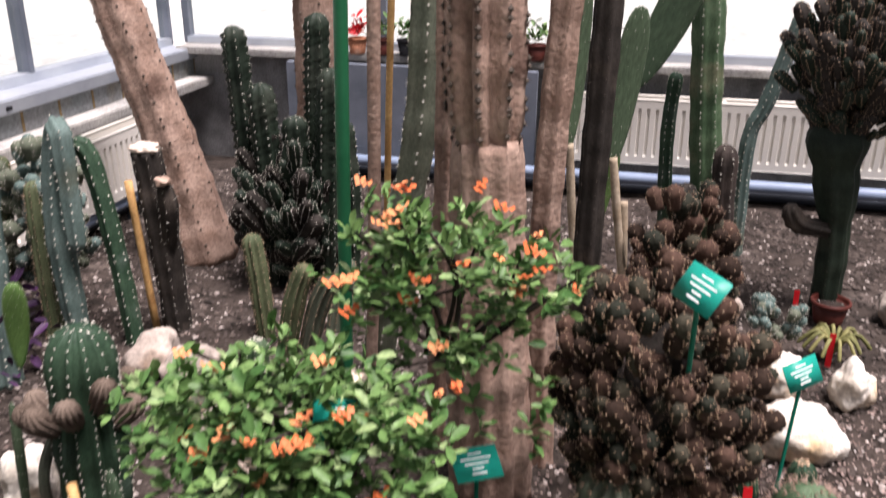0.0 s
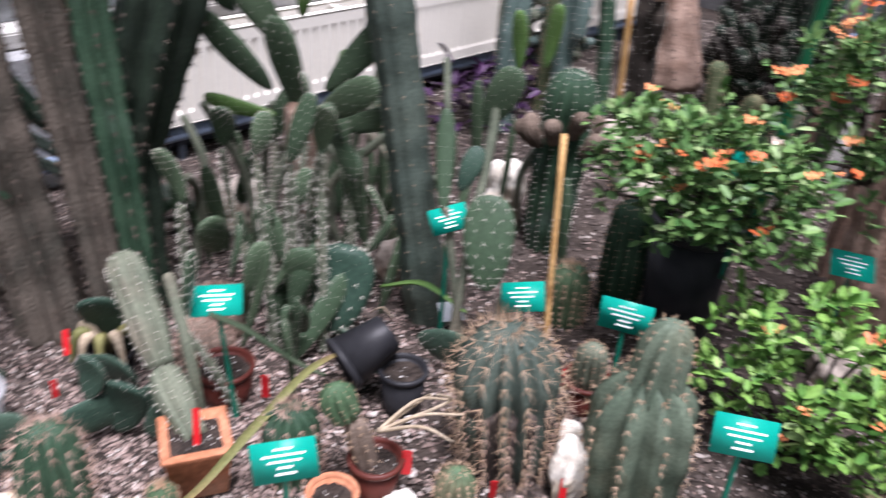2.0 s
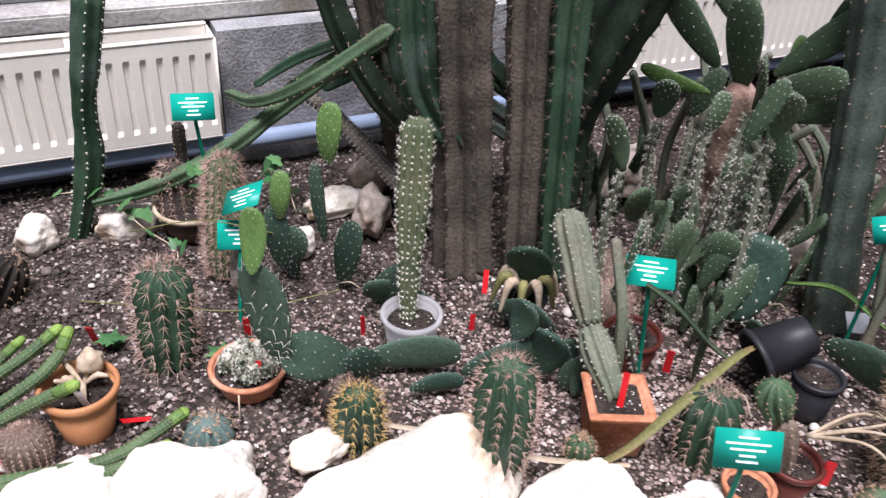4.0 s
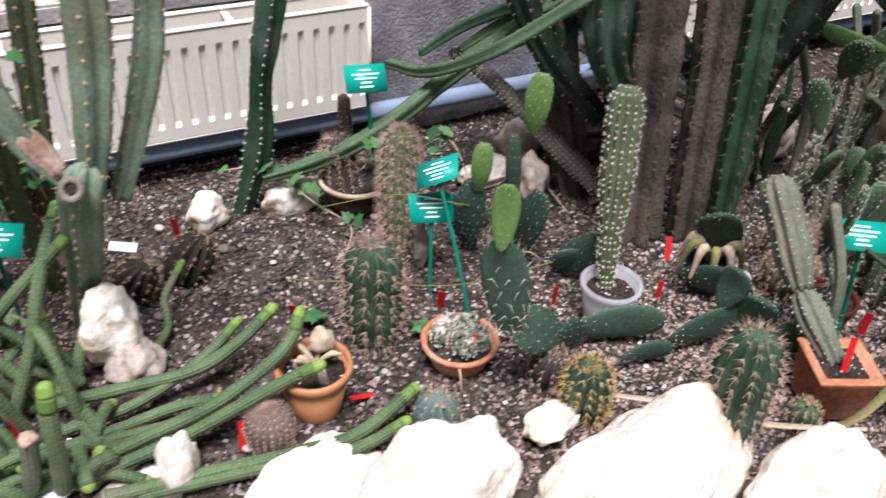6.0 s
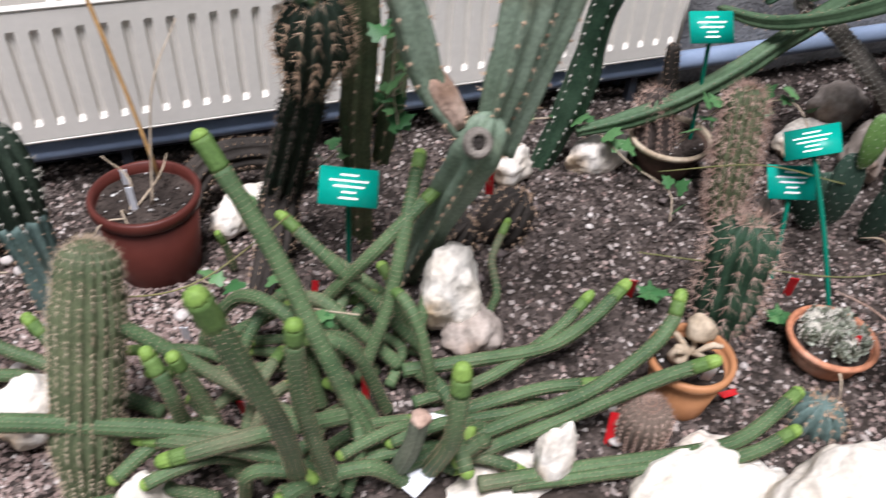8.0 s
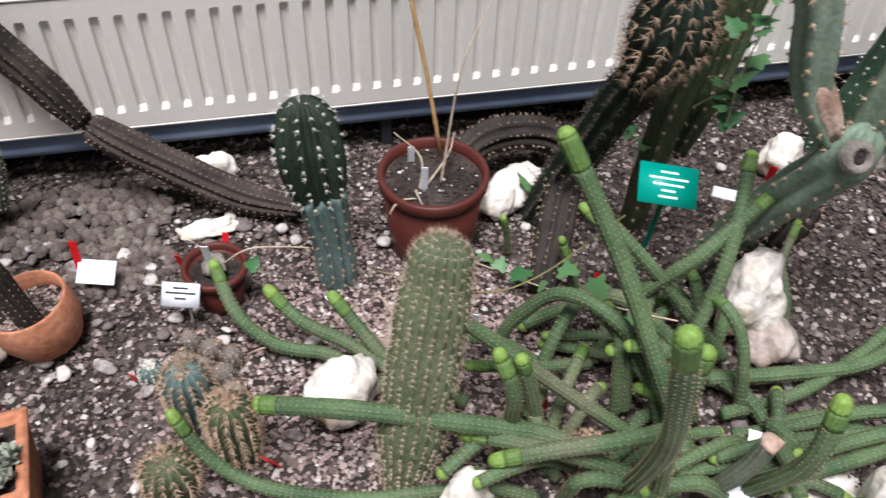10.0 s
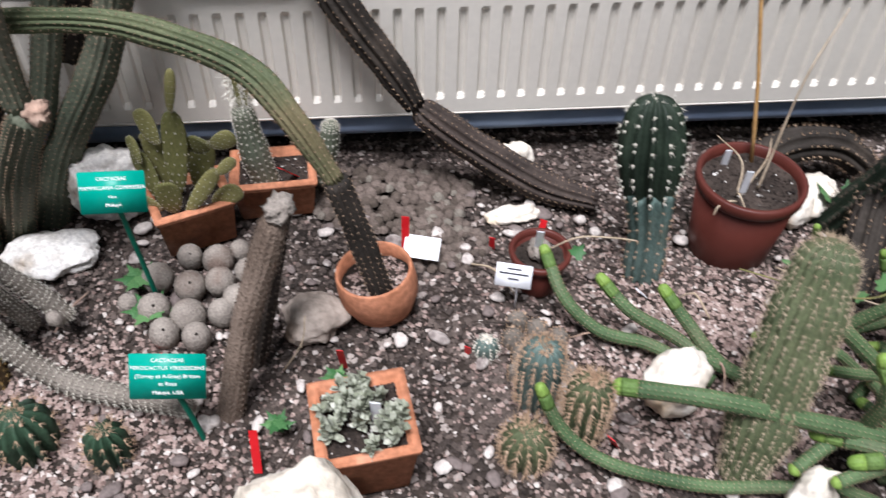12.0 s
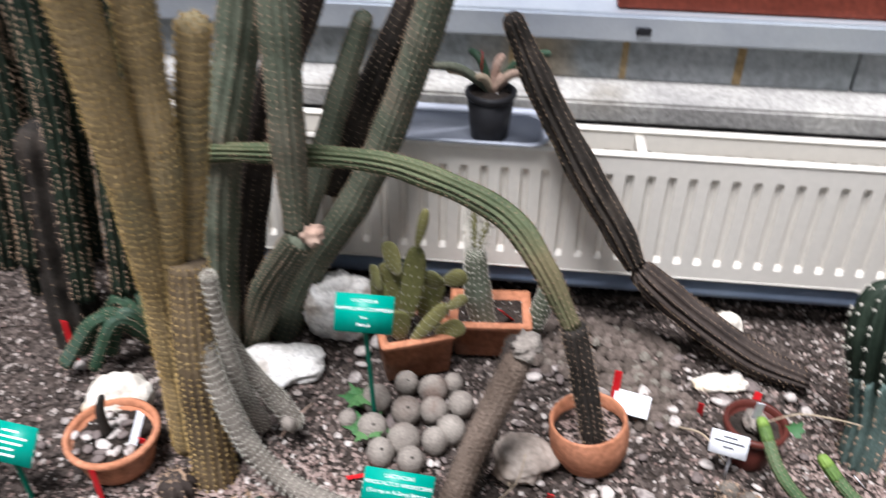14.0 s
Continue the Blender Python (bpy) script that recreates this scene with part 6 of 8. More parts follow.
me, _ = tube([(-0.60, 2.0, -0.02), (-0.585, 2.0, 0.6), (-0.55, 2.0, 1.5)], 0.009, M_BAMBOO, tip=False, around=8, step=0.2, wob=0.05)
single("bamboo_cane", me, (0, 0, 0), "thin bamboo cane behind the poles", "cane")
cactus("pale_trunk_cactus", "pale grey-green cactus trunk flaring at its foot", [(-0.62, 1.92, -0.02), (-0.54, 1.9, 0.45), (-0.47, 1.9, 0.8), (-0.44, 1.9, 1.4)], [0.05, 0.045, 0.045, 0.045], M_GREYG, 6, seed=80, **KN)
g = thing("woody_trunk_cactus", (-0.1, 1.85, 0), "slim corky cactus stems beside a thick trunk", "cactus")
stem(g, "stem", [(-0.13, 1.75, -0.02), (-0.15, 1.75, 0.6), (-0.12, 1.75, 1.3)], [0.035, 0.035, 0.035], M_BARK, 6, 0.25, 0.04, 0.008, M_DARKSP, 3, seed=81)
stem(g, "stem", [(-0.4, 1.75, -0.02), (-0.38, 1.75, 0.6), (-0.37, 1.75, 1.3)], [0.028, 0.028, 0.03], M_BARK, 6, 0.25, 0.04, 0.008, M_DARKSP, 3, seed=82)
stem(g, "stem", [(-0.06, 1.95, -0.02), (-0.06, 1.95, 0.6), (-0.05, 1.95, 1.3)], [0.035, 0.035, 0.035], M_DARK, 6, 0.25, 0.04, 0.008, M_DARKSP, 3, seed=83)
g = thing("paddle_opuntia", (0.02, 2.3, 0), "opuntia with very long smooth green paddles on yellow stalks", "cactus")
for x, y, z, w, h, ry, rz in ((-0.02, 2.25, 0.62, 0.085, 0.42, 6, 20), (-0.14, 2.25, 0.66, 0.09, 0.45, 2, 40), (0.02, 2.3, 0.82, 0.11, 0.36, 24, 10), (-0.17, 2.32, 0.42, 0.07, 0.26, -6, 30), (-0.04, 2.32, 0.42, 0.10, 0.22, 10, 60)):
    pad(g, x, y, z, w, h, 0, ry, rz, M_PADN if h < 0.25 else M_PAD, 0.003, 1, t=0.014)
for a, b in (((0.04, 2.25, 0.25), (-0.02, 2.25, 0.64)), ((-0.1, 2.27, 0.25), (-0.14, 2.25, 0.67)), ((0.05, 2.28, 0.1), (0.02, 2.3, 0.5))):
    me, _ = tube([a, b], 0.012, M_DRY, around=8, tip=False)
    wpart("stalk", me, g, "yellowish woody stalk")
for k, (pts, r, m) in enumerate((([(0.37, 3.2, -0.02), (0.3, 3.2, 0.5), (0.24, 3.2, 1.2)], 0.06, M_GREEN), ([(0.4, 3.1, -0.02), (0.38, 3.1, 0.3), (0.37, 3.1, 0.5)], 0.045, M_DRIED), ([(0.2, 3.3, -0.02), (0.17, 3.3, 0.45), (0.18, 3.3, 0.72)], 0.028, M_DEEP), ([(0.48, 3.3, -0.02), (0.47, 3.3, 0.45), (0.52, 3.3, 0.62), (0.6, 3.3, 0.95)], 0.03, M_BLUEGR), ([(0.3, 3.15, -0.02), (0.25, 3.15, 0.32)], 0.04, M_DARK))):
    cactus("column_cactus", "slender ribbed column cactus before the far radiator", pts, r, m, 7, group="columns before the far radiator", seed=84 + k, **KN)
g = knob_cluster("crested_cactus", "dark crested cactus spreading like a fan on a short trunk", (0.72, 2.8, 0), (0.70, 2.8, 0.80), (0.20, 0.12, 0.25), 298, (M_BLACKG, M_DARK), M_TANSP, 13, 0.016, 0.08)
stem(g, "trunk", [(0.72, 2.8, -0.02), (0.71, 2.8, 0.28), (0.68, 2.8, 0.48), (0.65, 2.8, 0.72)], [0.05, 0.05, 0.075, 0.13], M_BLACKG, 7, 0.2, 0.03, 0.006, M_DARKSP, 3, seed=90)
stem(g, "side_arm", [(0.68, 2.78, 0.3), (0.58, 2.75, 0.33), (0.54, 2.74, 0.4)], [0.03, 0.035, 0.03], M_DARK, 7, 0.25, 0.03, 0.006, M_DARKSP, 3, knob=0.1, seed=91)
stem(g, "top_arm", [(0.8, 2.85, 0.7), (0.84, 2.85, 0.9), (0.85, 2.85, 1.3)], [0.05, 0.06, 0.06], M_DARK, 8, 0.25, 0.03, 0.006, M_DARKSP, 3, seed=92)

# barrels of the north part
t = barrel("dark green barrel cactus with pale ribs and small round offsets", -0.995, 1.23, 0.070, 0.52, M_DEEP, 12, 0.2, 0.006, M_WHITESP, 4, 0.018, (0.02, 0.0), 93)
for k in range(9):
    a = k * 0.72 - 2.6
    wpart("offset", tube([(-0.995 + 0.06 * math.cos(a), 1.23 + 0.06 * math.sin(a), 0.3 + 0.02 * (k % 4)), (-0.995 + 0.10 * math.cos(a), 1.23 + 0.10 * math.sin(a), 0.34 + 0.025 * (k % 4)), (-0.995 + 0.11 * math.cos(a), 1.23 + 0.11 * math.sin(a), 0.37 + 0.025 * (k % 4))], [0.02, 0.025, 0.025], M_BROWNFUR, 12, 0.2, 0.008, seed=k)[0], t, "round brownish offset")
barrel("dark ribbed column cactus beside a black pot", -0.67, 1.13, 0.06, 0.30, M_DEEP, 14, 0.2, 0.006, M_TANSP, 4, 0.02, (0, 0), 94)
barrel("grey-green barrel cactus with woolly crown before a brown clump", 0.05, 1.36, 0.085, 0.27, M_GREYG, 16, 0.2, 0.018, M_TANSP, 6, 0.022, (0, 0), 95)
barrel("green barrel cactus with reddish spines", 0.43, 1.5, 0.075, 0.18, M_GREEN, 15, 0.25, 0.024, M_REDSP, 6, 0.022, (0, 0), 96)
barrel("green barrel cactus with reddish spines", 0.62, 1.36, 0.085, 0.2, M_GREEN, 15, 0.25, 0.024, M_REDSP, 6, 0.022, (0, 0), 97)
barrel("small barrel cactus below bright green leaves", 0.09, 0.84, 0.05, 0.11, M_GREEN, 13, 0.25, 0.02, M_TANSP, 6, 0.02, (0, 0), 98)
barrel("small grey barrel cactus near the bush", -0.72, 0.98, 0.05, 0.16, M_GREEN, 13, 0.25, 0.02, M_TANSP, 6, 0.02, (0, 0), 99)
barrel("small dark cactus behind the flowering bush", -0.05, 1.24, 0.045, 0.2, M_DEEP, 12, 0.2, 0.01, M_TANSP, 4, 0.02, (0, 0), 100)
barrel("stubby green cactus arm by white stones", 0.36, 1.72, 0.03, 0.13, M_DEEP, 8, 0.2, 0.004, M_TANSP, 3, 0.02, (-0.05, 0.02), 101)
barrel("stubby green cactus arm by white stones", 0.46, 1.7, 0.035, 0.12, M_DEEP, 8, 0.2, 0.004, M_TANSP, 3, 0.02, (0.0, 0.0), 102)
for k in range(12):
    barrel("small round grey-brown cactus head in a low group", 0.3 + 0.05 * (k % 4) + 0.01 * (k // 4), 1.52 + 0.05 * (k // 4), 0.022, 0.05, M_GREYG, 10, 0.2, 0.008, M_TANSP, 4, 0.012, (0, 0), 103 + k, group="low heads by the stones", name="ball_cactus")
rock("flat-topped white limestone boulder", 0.48, 1.93, (0.26, 0.18, 0.16), M_LIME, 10, 0.05, 30)
rock("white limestone boulder behind another", 0.5, 2.22, (0.16, 0.12, 0.15), M_LIME, 40, 0.05, 31)
rock("white limestone boulder behind another", 0.68, 2.2, (0.13, 0.12, 0.15), M_LIME, 70, 0.05, 32)
rock("pinkish rock near the crested cactus", 0.36, 2.62, (0.16, 0.14, 0.14), M_ROCKG, 20, 0.05, 33)
rock("brown rock near the crested cactus", 0.98, 2.75, (0.2, 0.16, 0.2), M_ROCKG, 20, 0.06, 34)
rock("pale sandstone by the label", 0.27, 1.2, (0.12, 0.12, 0.1), M_LIME, 20, 0.03, 35)
rock("pale sandstone by the barrel cactus", 0.2, 1.02, (0.14, 0.12, 0.12), M_LIME, 50, 0.03, 36)
rock("pale rounded stone behind the opuntias", -1.22, 1.3, (0.13, 0.13, 0.2), M_LIME, 30, 0.06, 37)
rock("brown rock behind the label", -0.16, 1.3, (0.16, 0.12, 0.12), M_ROCKG, 30, 0.03, 38)
rock("white knobbly stone beside a barrel cactus", -0.42, 0.60, (0.07, 0.07, 0.13), M_LIME, 30, 0.04, 39)
rock("white knobbly stone beside a barrel cactus", -0.36, 0.54, (0.08, 0.08, 0.16), M_LIME, 30, 0.05, 40)
rock("pinkish grey stone at the trunk", -1.12, 0.78, (0.12, 0.12, 0.14), M_ROCKG, 30, 0.05, 41)
rock("brown slab behind the cactus clump", -1.62, 0.62, (0.16, 0.3, 0.14), M_ROCKG, 30, 0.05, 42)
rock("tan rock before the pipes", -1.86, -0.06, (0.12, 0.16, 0.13), M_ROCKG, 15, 0.04, 43)
rock("tan flat stone lying on soil", -1.78, -0.2, (0.1, 0.2, 0.07), M_LIME, 15, 0.02, 44)
rock("pinkish stone by the opuntia", -1.66, -0.14, (0.1, 0.14, 0.14), M_ROCKG, 45, 0.05, 45)
rock("tan stone lying on the gravel", -1.62, -0.33, (0.06, 0.09, 0.08), M_LIME, 45, 0.03, 46)
rock("upright tan stone behind the labels", -1.52, -0.51, (0.03, 0.05, 0.14), M_ROCKG, 45, 0.05, 47)
rock("large flat white stone slab", -1.81, -2.93, (0.14, 0.16, 0.045), M_CHALK, 20, 0.02, 48)
single("rock", blob(M_CHALK, (0.115, 0.16, 0.16), 5, 0.15, 3.2, 49, angular=False), pose(-1.95, -2.84, 0.062, 0, 0, 10), "round fretted white coral stone", "rock")
rock("flat tan stone beside a clay pot", -1.63, -2.45, (0.12, 0.12, 0.06), M_ROCKG, 20, 0.02, 50)
rock("pale stone behind a withered cactus", -2.01, -2.06, (0.05, 0.1, 0.09), M_LIME, 0, 0.03, 51)
rock("flat white stone under a withered cactus", -1.87, -2.07, (0.05, 0.11, 0.03), M_LIME, 10, 0.01, 52)
rock("white limestone under green stems", -1.44, -1.87, (0.10, 0.12, 0.12), M_LIME, 40, 0.045, 53)
rock("flat grey-white stone behind a plastic pot", -1.87, -1.47, (0.10, 0.13, 0.09), M_LIME, 30, 0.03, 54)
rock("white stone near the dark cactus", -1.83, -1.52, (0.07, 0.09, 0.08), M_LIME, 30, 0.03, 55)
rock("tan sandstone chunk by a clay bowl", -1.66, -3.2, (0.1, 0.12, 0.12), M_LIME, 30, 0.04, 56)
rock("pale stone beneath green stems", -1.24, -1.72, (0.06, 0.1, 0.1), M_LIME, 30, 0.03, 57)
t = thing("dry_grass_plant", (0.68, 2.45, 0), "low tuft of dry yellow-green curling stems", "plant")
for k in range(16):
    a = k * 0.39
    r1 = RR.uniform(0.06, 0.12)
    me, _ = tube([(0.68, 2.45, 0.02), (0.68 + math.cos(a) * r1 * 0.6, 2.45 + math.sin(a) * r1 * 0.5, 0.09), (0.68 + math.cos(a) * r1 * 1.3, 2.45 + math.sin(a) * r1, 0.03)], 0.006, M_PADY, around=6, step=0.02)
    wpart("shoot", me, t)
pot_round("small_pot", "small red-brown plastic pot below the crested cactus", 0.72, 2.72, 0.06, 0.045, 0.08, M_OXPOT, 0.006, 0.014)
t = thing("purple_plant", (-1.74, 1.75, 0), "dark purple leafy plant beneath the columns", "plant")
pl, nl = [], []
for k in range(260):
    p = V((-1.74 + RR.gauss(0, 0.07), 1.75 + RR.gauss(0, 0.12), abs(RR.gauss(0.1, 0.07))))
    pl.append(p)
    nl.append(V((RR.gauss(0.3, 1), RR.gauss(-0.3, 1), 0.4)))
tagged(wpart("foliage", leaf_cloud(pl, nl, 0.06, M_PURPLE, 4), t, "dark purple leaves"), kind="stuff")

# odds and ends between the northern columns
rock("brown weathered rock between the columns", -0.9, 1.62, (0.18, 0.14, 0.14), M_ROCKG, 30, 0.05, 60)
rock("brown weathered rock between the columns", -1.12, 1.85, (0.2, 0.16, 0.15), M_ROCKG, 70, 0.05, 61)
rock("grey-pink rock under a leaning trunk", -1.3, 1.95, (0.16, 0.2, 0.12), M_ROCKG, 10, 0.04, 62)
rock("tan rock beside the green pole", -0.72, 1.7, (0.14, 0.12, 0.12), M_ROCKG, 10, 0.04, 63)
barrel("small green column cactus between rocks", -0.93, 1.86, 0.035, 0.18, M_GREEN, 9, 0.2, 0.006, M_WHITESP, 4, 0.016, (0.01, 0), 300)
barrel("squat pale barrel cactus between rocks", -1.05, 1.72, 0.06, 0.1, M_GREYG, 13, 0.2, 0.014, M_TANSP, 5, 0.018, (0, 0), 301)
for k, (x, y, dx, dy, h) in enumerate(((-0.95, 2.1, 0.08, 0.02, 0.3), (-0.9, 2.15, 0.1, 0.0, 0.26), (-1.05, 2.2, -0.04, 0.02, 0.34), (-0.86, 2.3, 0.05, 0.03, 0.24), (-1.7, 2.05, -0.03, 0.05, 0.5), (-1.85, 1.95, -0.02, 0.05, 0.62), (-1.9, 2.1, 0.02, 0.06, 0.55))):
    cactus("slender_cactus", "slender grey-green cactus arm among the columns", [(x, y, -0.02), (x + dx * 0.5, y + dy * 0.5, h * 0.6), (x + dx, y + dy, h)], [0.03, 0.034, 0.03], M_GREYG if k % 2 else M_OLIVE, 9, group="slender arms between columns", depth=0.2, gap=0.018, spine=0.008, spine_mat=M_TANSP, count=4, seed=310 + k)
single("cream_jar", lathe([(0.001, 0), (0.05, 0), (0.052, 0.01), (0.052, 0.16), (0.04, 0.175), (0.04, 0.2), (0.036, 0.2), (0.036, 0.17), (0.001, 0.17)], M_LEDGE, 28), (-0.72, 2.5, 0), "cream stoneware jar standing behind the poles", "jar")
for k in range(9):
    x = -1.35 + 0.13 * k
    pot_round("sill_pot", "small flower pot on the north window ledge", x, 4.12, 0.05, 0.038, 0.08, (M_TERRA, M_OXPOT, M_BLACKP)[k % 3], 0.005, 0.012, z=0.60)
    p_ = [V((x + RR.gauss(0, 0.03), 4.12 + RR.gauss(0, 0.03), 0.69 + abs(RR.gauss(0, 0.04)))) for _ in range(40)]
    tp_ = thing("sill_plant", (x, 4.12, 0.67), ("red-leaved" if k % 3 == 0 else "green-leaved") + " small plant in a sill pot", "plant")
    tagged(wpart("foliage", leaf_cloud(p_, [V((RR.gauss(0, 1), RR.gauss(0, 1), 0.6)) for _ in p_], 0.05, M_TAGRED if k % 3 == 0 else M_LEAF, k), tp_), kind="stuff")

# ---------------------------------------------------------------- opuntias
g = thing("tree_opuntia", (-1.25, 0.59, 0), "tall opuntia with a corky trunk and many narrow green pads", "cactus")
stem(g, "trunk", [(-1.25, 0.59, -0.02), (-1.25, 0.58, 0.22), (-1.24, 0.57, 0.42), (-1.23, 0.56, 0.5)], [0.035, 0.032, 0.038, 0.03], M_BARK, 6, 0.12, 0.04, 0.006, M_WHITESP, 3, seed=150)
for x, y, z, w, h, rx, ry, rz in ((-1.23, 0.55, 0.48, 0.105, 0.26, 8, -4, 20), (-1.27, 0.51, 0.52, 0.085, 0.26, 10, -38, 30), (-1.28, 0.57, 0.60, 0.085, 0.26, -5, -34, 60), (-1.20, 0.61, 0.52, 0.08, 0.3, -5, 40, 30), (-1.21, 0.59, 0.46, 0.085, 0.27, 0, 55, 10), (-1.20, 0.63, 0.42, 0.07, 0.22, -10, 72, 40)):
    pad(g, x, y, z, w * 0.85, h * 0.85, rx, ry, rz, M_PAD, 0.004, 2)
for x, y, z, w, h, rx, ry, rz in ((-1.24, 0.58, 0.68, 0.05, 0.17, 0, 4, 70), (-1.27, 0.53, 0.75, 0.07, 0.2, 0, -20, 10), (-1.35, 0.48, 0.68, 0.06, 0.16, 0, -45, 40), (-1.17, 0.69, 0.62, 0.07, 0.24, 0, 30, 20), (-1.21, 0.63, 0.40, 0.085, 0.16, 20, 110, 20), (-1.22, 0.66, 0.5, 0.045, 0.12, 0, 10, 80), (-1.31, 0.55, 0.44, 0.05, 0.2, 0, -80, 40)):
    pad(g, x, y, z, w * 0.85, h * 0.85, rx, ry, rz, M_PADN if w < 0.055 else M_PAD, 0.004, 2)
g = thing("bush_opuntia", (-1.12, 0.40, 0), "low opuntia of many upright oval grey-green pads", "cactus")
r2 = random.Random(5)
for k in range(24):
    x, y = -1.12 + r2.gauss(0, 0.07), 0.42 + r2.gauss(0, 0.08)
    z = r2.choice((0, 0, 0.08, 0.12, 0.16, 0.2))
    pad(g, x, y, z, r2.uniform(0.045, 0.075), r2.uniform(0.10, 0.16), r2.uniform(-20, 20), r2.uniform(-25, 25), r2.uniform(0, 180), M_PAD, 0.004, 2)
g = thing("bush_opuntia", (-1.35, 0.62, 0), "thicket of thin grey opuntia stems before the radiator", "cactus")
for k in range(44):
    x, y = -1.35 + r2.gauss(0, 0.18), 0.78 + r2.gauss(0, 0.24)
    pad(g, x, y, 0.0, r2.uniform(0.02, 0.05), r2.uniform(0.14, 0.34), r2.uniform(-14, 14), r2.uniform(-14, 14), r2.uniform(0, 180), M_PAD, 0.004, 2)
for k in range(24):
    x, y = -1.4 + r2.gauss(0, 0.16), 0.75 + r2.gauss(0, 0.26)
    me, _ = tube([(x, y, -0.01), (x + r2.gauss(0, 0.03), y + r2.gauss(0, 0.03), 0.2), (x + r2.gauss(0, 0.06), y + r2.gauss(0, 0.06), r2.uniform(0.3, 0.45))], 0.011, M_GREYG, 6, 0.15, seed=k)
    wpart("stem", me, g, "thin grey upright stem")
g = thing("thin_opuntia", (-1.2, 0.38, 0), "thicket of thin pale grey opuntia stems with narrow spiny pads", "cactus")
r5 = random.Random(21)
for k in range(13):
    x, y, h = -1.2 + r5.gauss(0, 0.10), 0.42 + r5.gauss(0, 0.16), r5.uniform(0.2, 0.5)
    q = (x + r5.gauss(0, 0.05), y + r5.gauss(0, 0.05), h)
    me, ar = tube([(x, y, -0.01), ((x + q[0]) / 2 + r5.gauss(0, 0.02), (y + q[1]) / 2, h * 0.55), q], [0.010, 0.009, 0.007], M_GREYG, 6, 0.15, seed=k)
    ob = wpart("stem", me, g, "thin grey-green stem")
    tagged(part("spine_coat", spine_mesh(ar, M_WHITESP, 0.012, 4, 0.0006, 1.0, k), None, ob), kind="stuff")
    a = r5.uniform(0, 6.28)
    L = r5.uniform(0.08, 0.15)
    pad_to(g, q, (q[0] + 0.3 * L * math.cos(a), q[1] + 0.3 * L * math.sin(a), h + L), r5.uniform(0.035, 0.06), M_PAD, (math.cos(a * 3), math.sin(a * 3), 0.2), 0.014, 0.008, 4)
g = thing("dark_opuntia", (-1.02, 0.50, 0), "broad dark opuntia pads dotted with rows of pale spines", "cactus")
pad(g, -1.02, 0.5, 0.03, 0.15, 0.2, 0, 6, 40, M_PADD, 0.006, 3, t=0.05)
pad(g, -0.93, 0.46, 0.06, 0.12, 0.17, 60, 50, 40, M_PADD, 0.004, 2)
pad(g, -0.84, 0.60, 0.05, 0.11, 0.2, 30, 78, 30, M_PADD, 0.004, 2)
pad(g, -0.98, 0.36, 0.02, 0.06, 0.22, -30, 40, 60, M_PAD, 0.004, 2)
g = thing("round_opuntia", (-0.72, 0.74, 0), "opuntia with one broad spiny pad and narrow upright pads", "cactus")
stem(g, "stem", [(-0.72, 0.74, -0.02), (-0.72, 0.74, 0.18)], [0.02, 0.018], M_GREYG, 6, 0.1, 0.04, 0.004, M_WHITESP, 2, seed=151)
pad_to(g, (-0.745, 0.70, 0.19), (-0.80, 0.745, 0.385), 0.115, M_PAD, (0.55, -0.7, 0.45), 0.02, 0.012, 3)
pad_to(g, (-0.862, 0.669, 0.34), (-0.93, 0.724, 0.545), 0.042, M_PAD, (0.55, -0.7, 0.3), 0.014)
pad_to(g, (-0.853, 0.706, 0.385), (-0.854, 0.757, 0.475), 0.048, M_PADD, (0.55, -0.7, 0.3), 0.014)
me, _ = tube([(-0.79, 0.69, 0.0), (-0.83, 0.68, 0.2), (-0.86, 0.67, 0.36)], 0.009, M_GREYG, around=7)
wpart("stem", me, g)
pad(g, -0.88, 0.80, 0.50, 0.075, 0.15, 0, 20, 40, M_PAD, 0.004, 2)
pad(g, -0.86, 0.86, 0.62, 0.035, 0.13, 0, -4, 30, M_PADN, 0.003, 1)
pad(g, -0.82, 0.90, 0.63, 0.035, 0.14, 0, 6, 30, M_PADN, 0.003, 1)
me, _ = tube([(-0.80, 0.66, 0.0), (-0.81, 0.70, 0.25), (-0.86, 0.8, 0.5), (-0.88, 0.82, 0.6)], 0.011, M_GREYG, around=7)
wpart("stem", me, g)
g = thing("ground_opuntia", (-1.2, -0.4, 0), "dark green opuntia pads creeping over the gravel", "cactus")
for x, y, z, w, h, rx, ry, rz in ((-1.03, -0.02, 0.01, 0.10, 0.14, 10, 15, 40), (-0.98, 0.02, 0.01, 0.10, 0.12, 20, 45, 60), (-1.05, -0.06, 0.10, 0.07, 0.1, 0, 10, 20), (-1.21, -0.02, 0.05, 0.09, 0.17, 40, 70, 60), (-1.3, -0.13, 0.03, 0.08, 0.16, 50, -70, 20), (-1.2, 0.1, 0.05, 0.1, 0.18, 20, -20, 50)):
    pad(g, x, y, z, w, h, rx, ry, rz, M_PADD, 0.004, 2)
# long pads lying on edge
for x, y, z, w, h, ry, rz in ((-1.16, -0.343, 0.045, 0.09, 0.2, 86, 68), (-1.06, -0.284, 0.03, 0.05, 0.11, 84, 72), (-1.055, -0.172, 0.045, 0.085, 0.19, 82, 78), (-0.993, 0.044, 0.0, 0.045, 0.11, -4, 64), (-0.95, 0.034, 0.0, 0.04, 0.09, 8, 64)):
    pad(g, x, y, z, w, h, 0, ry, rz, M_PADD, 0.004, 2)
g = thing("stacked_opuntia", (-1.14, -0.37, 0), "opuntia of stacked dark pads with a fresh green pad on top", "cactus")
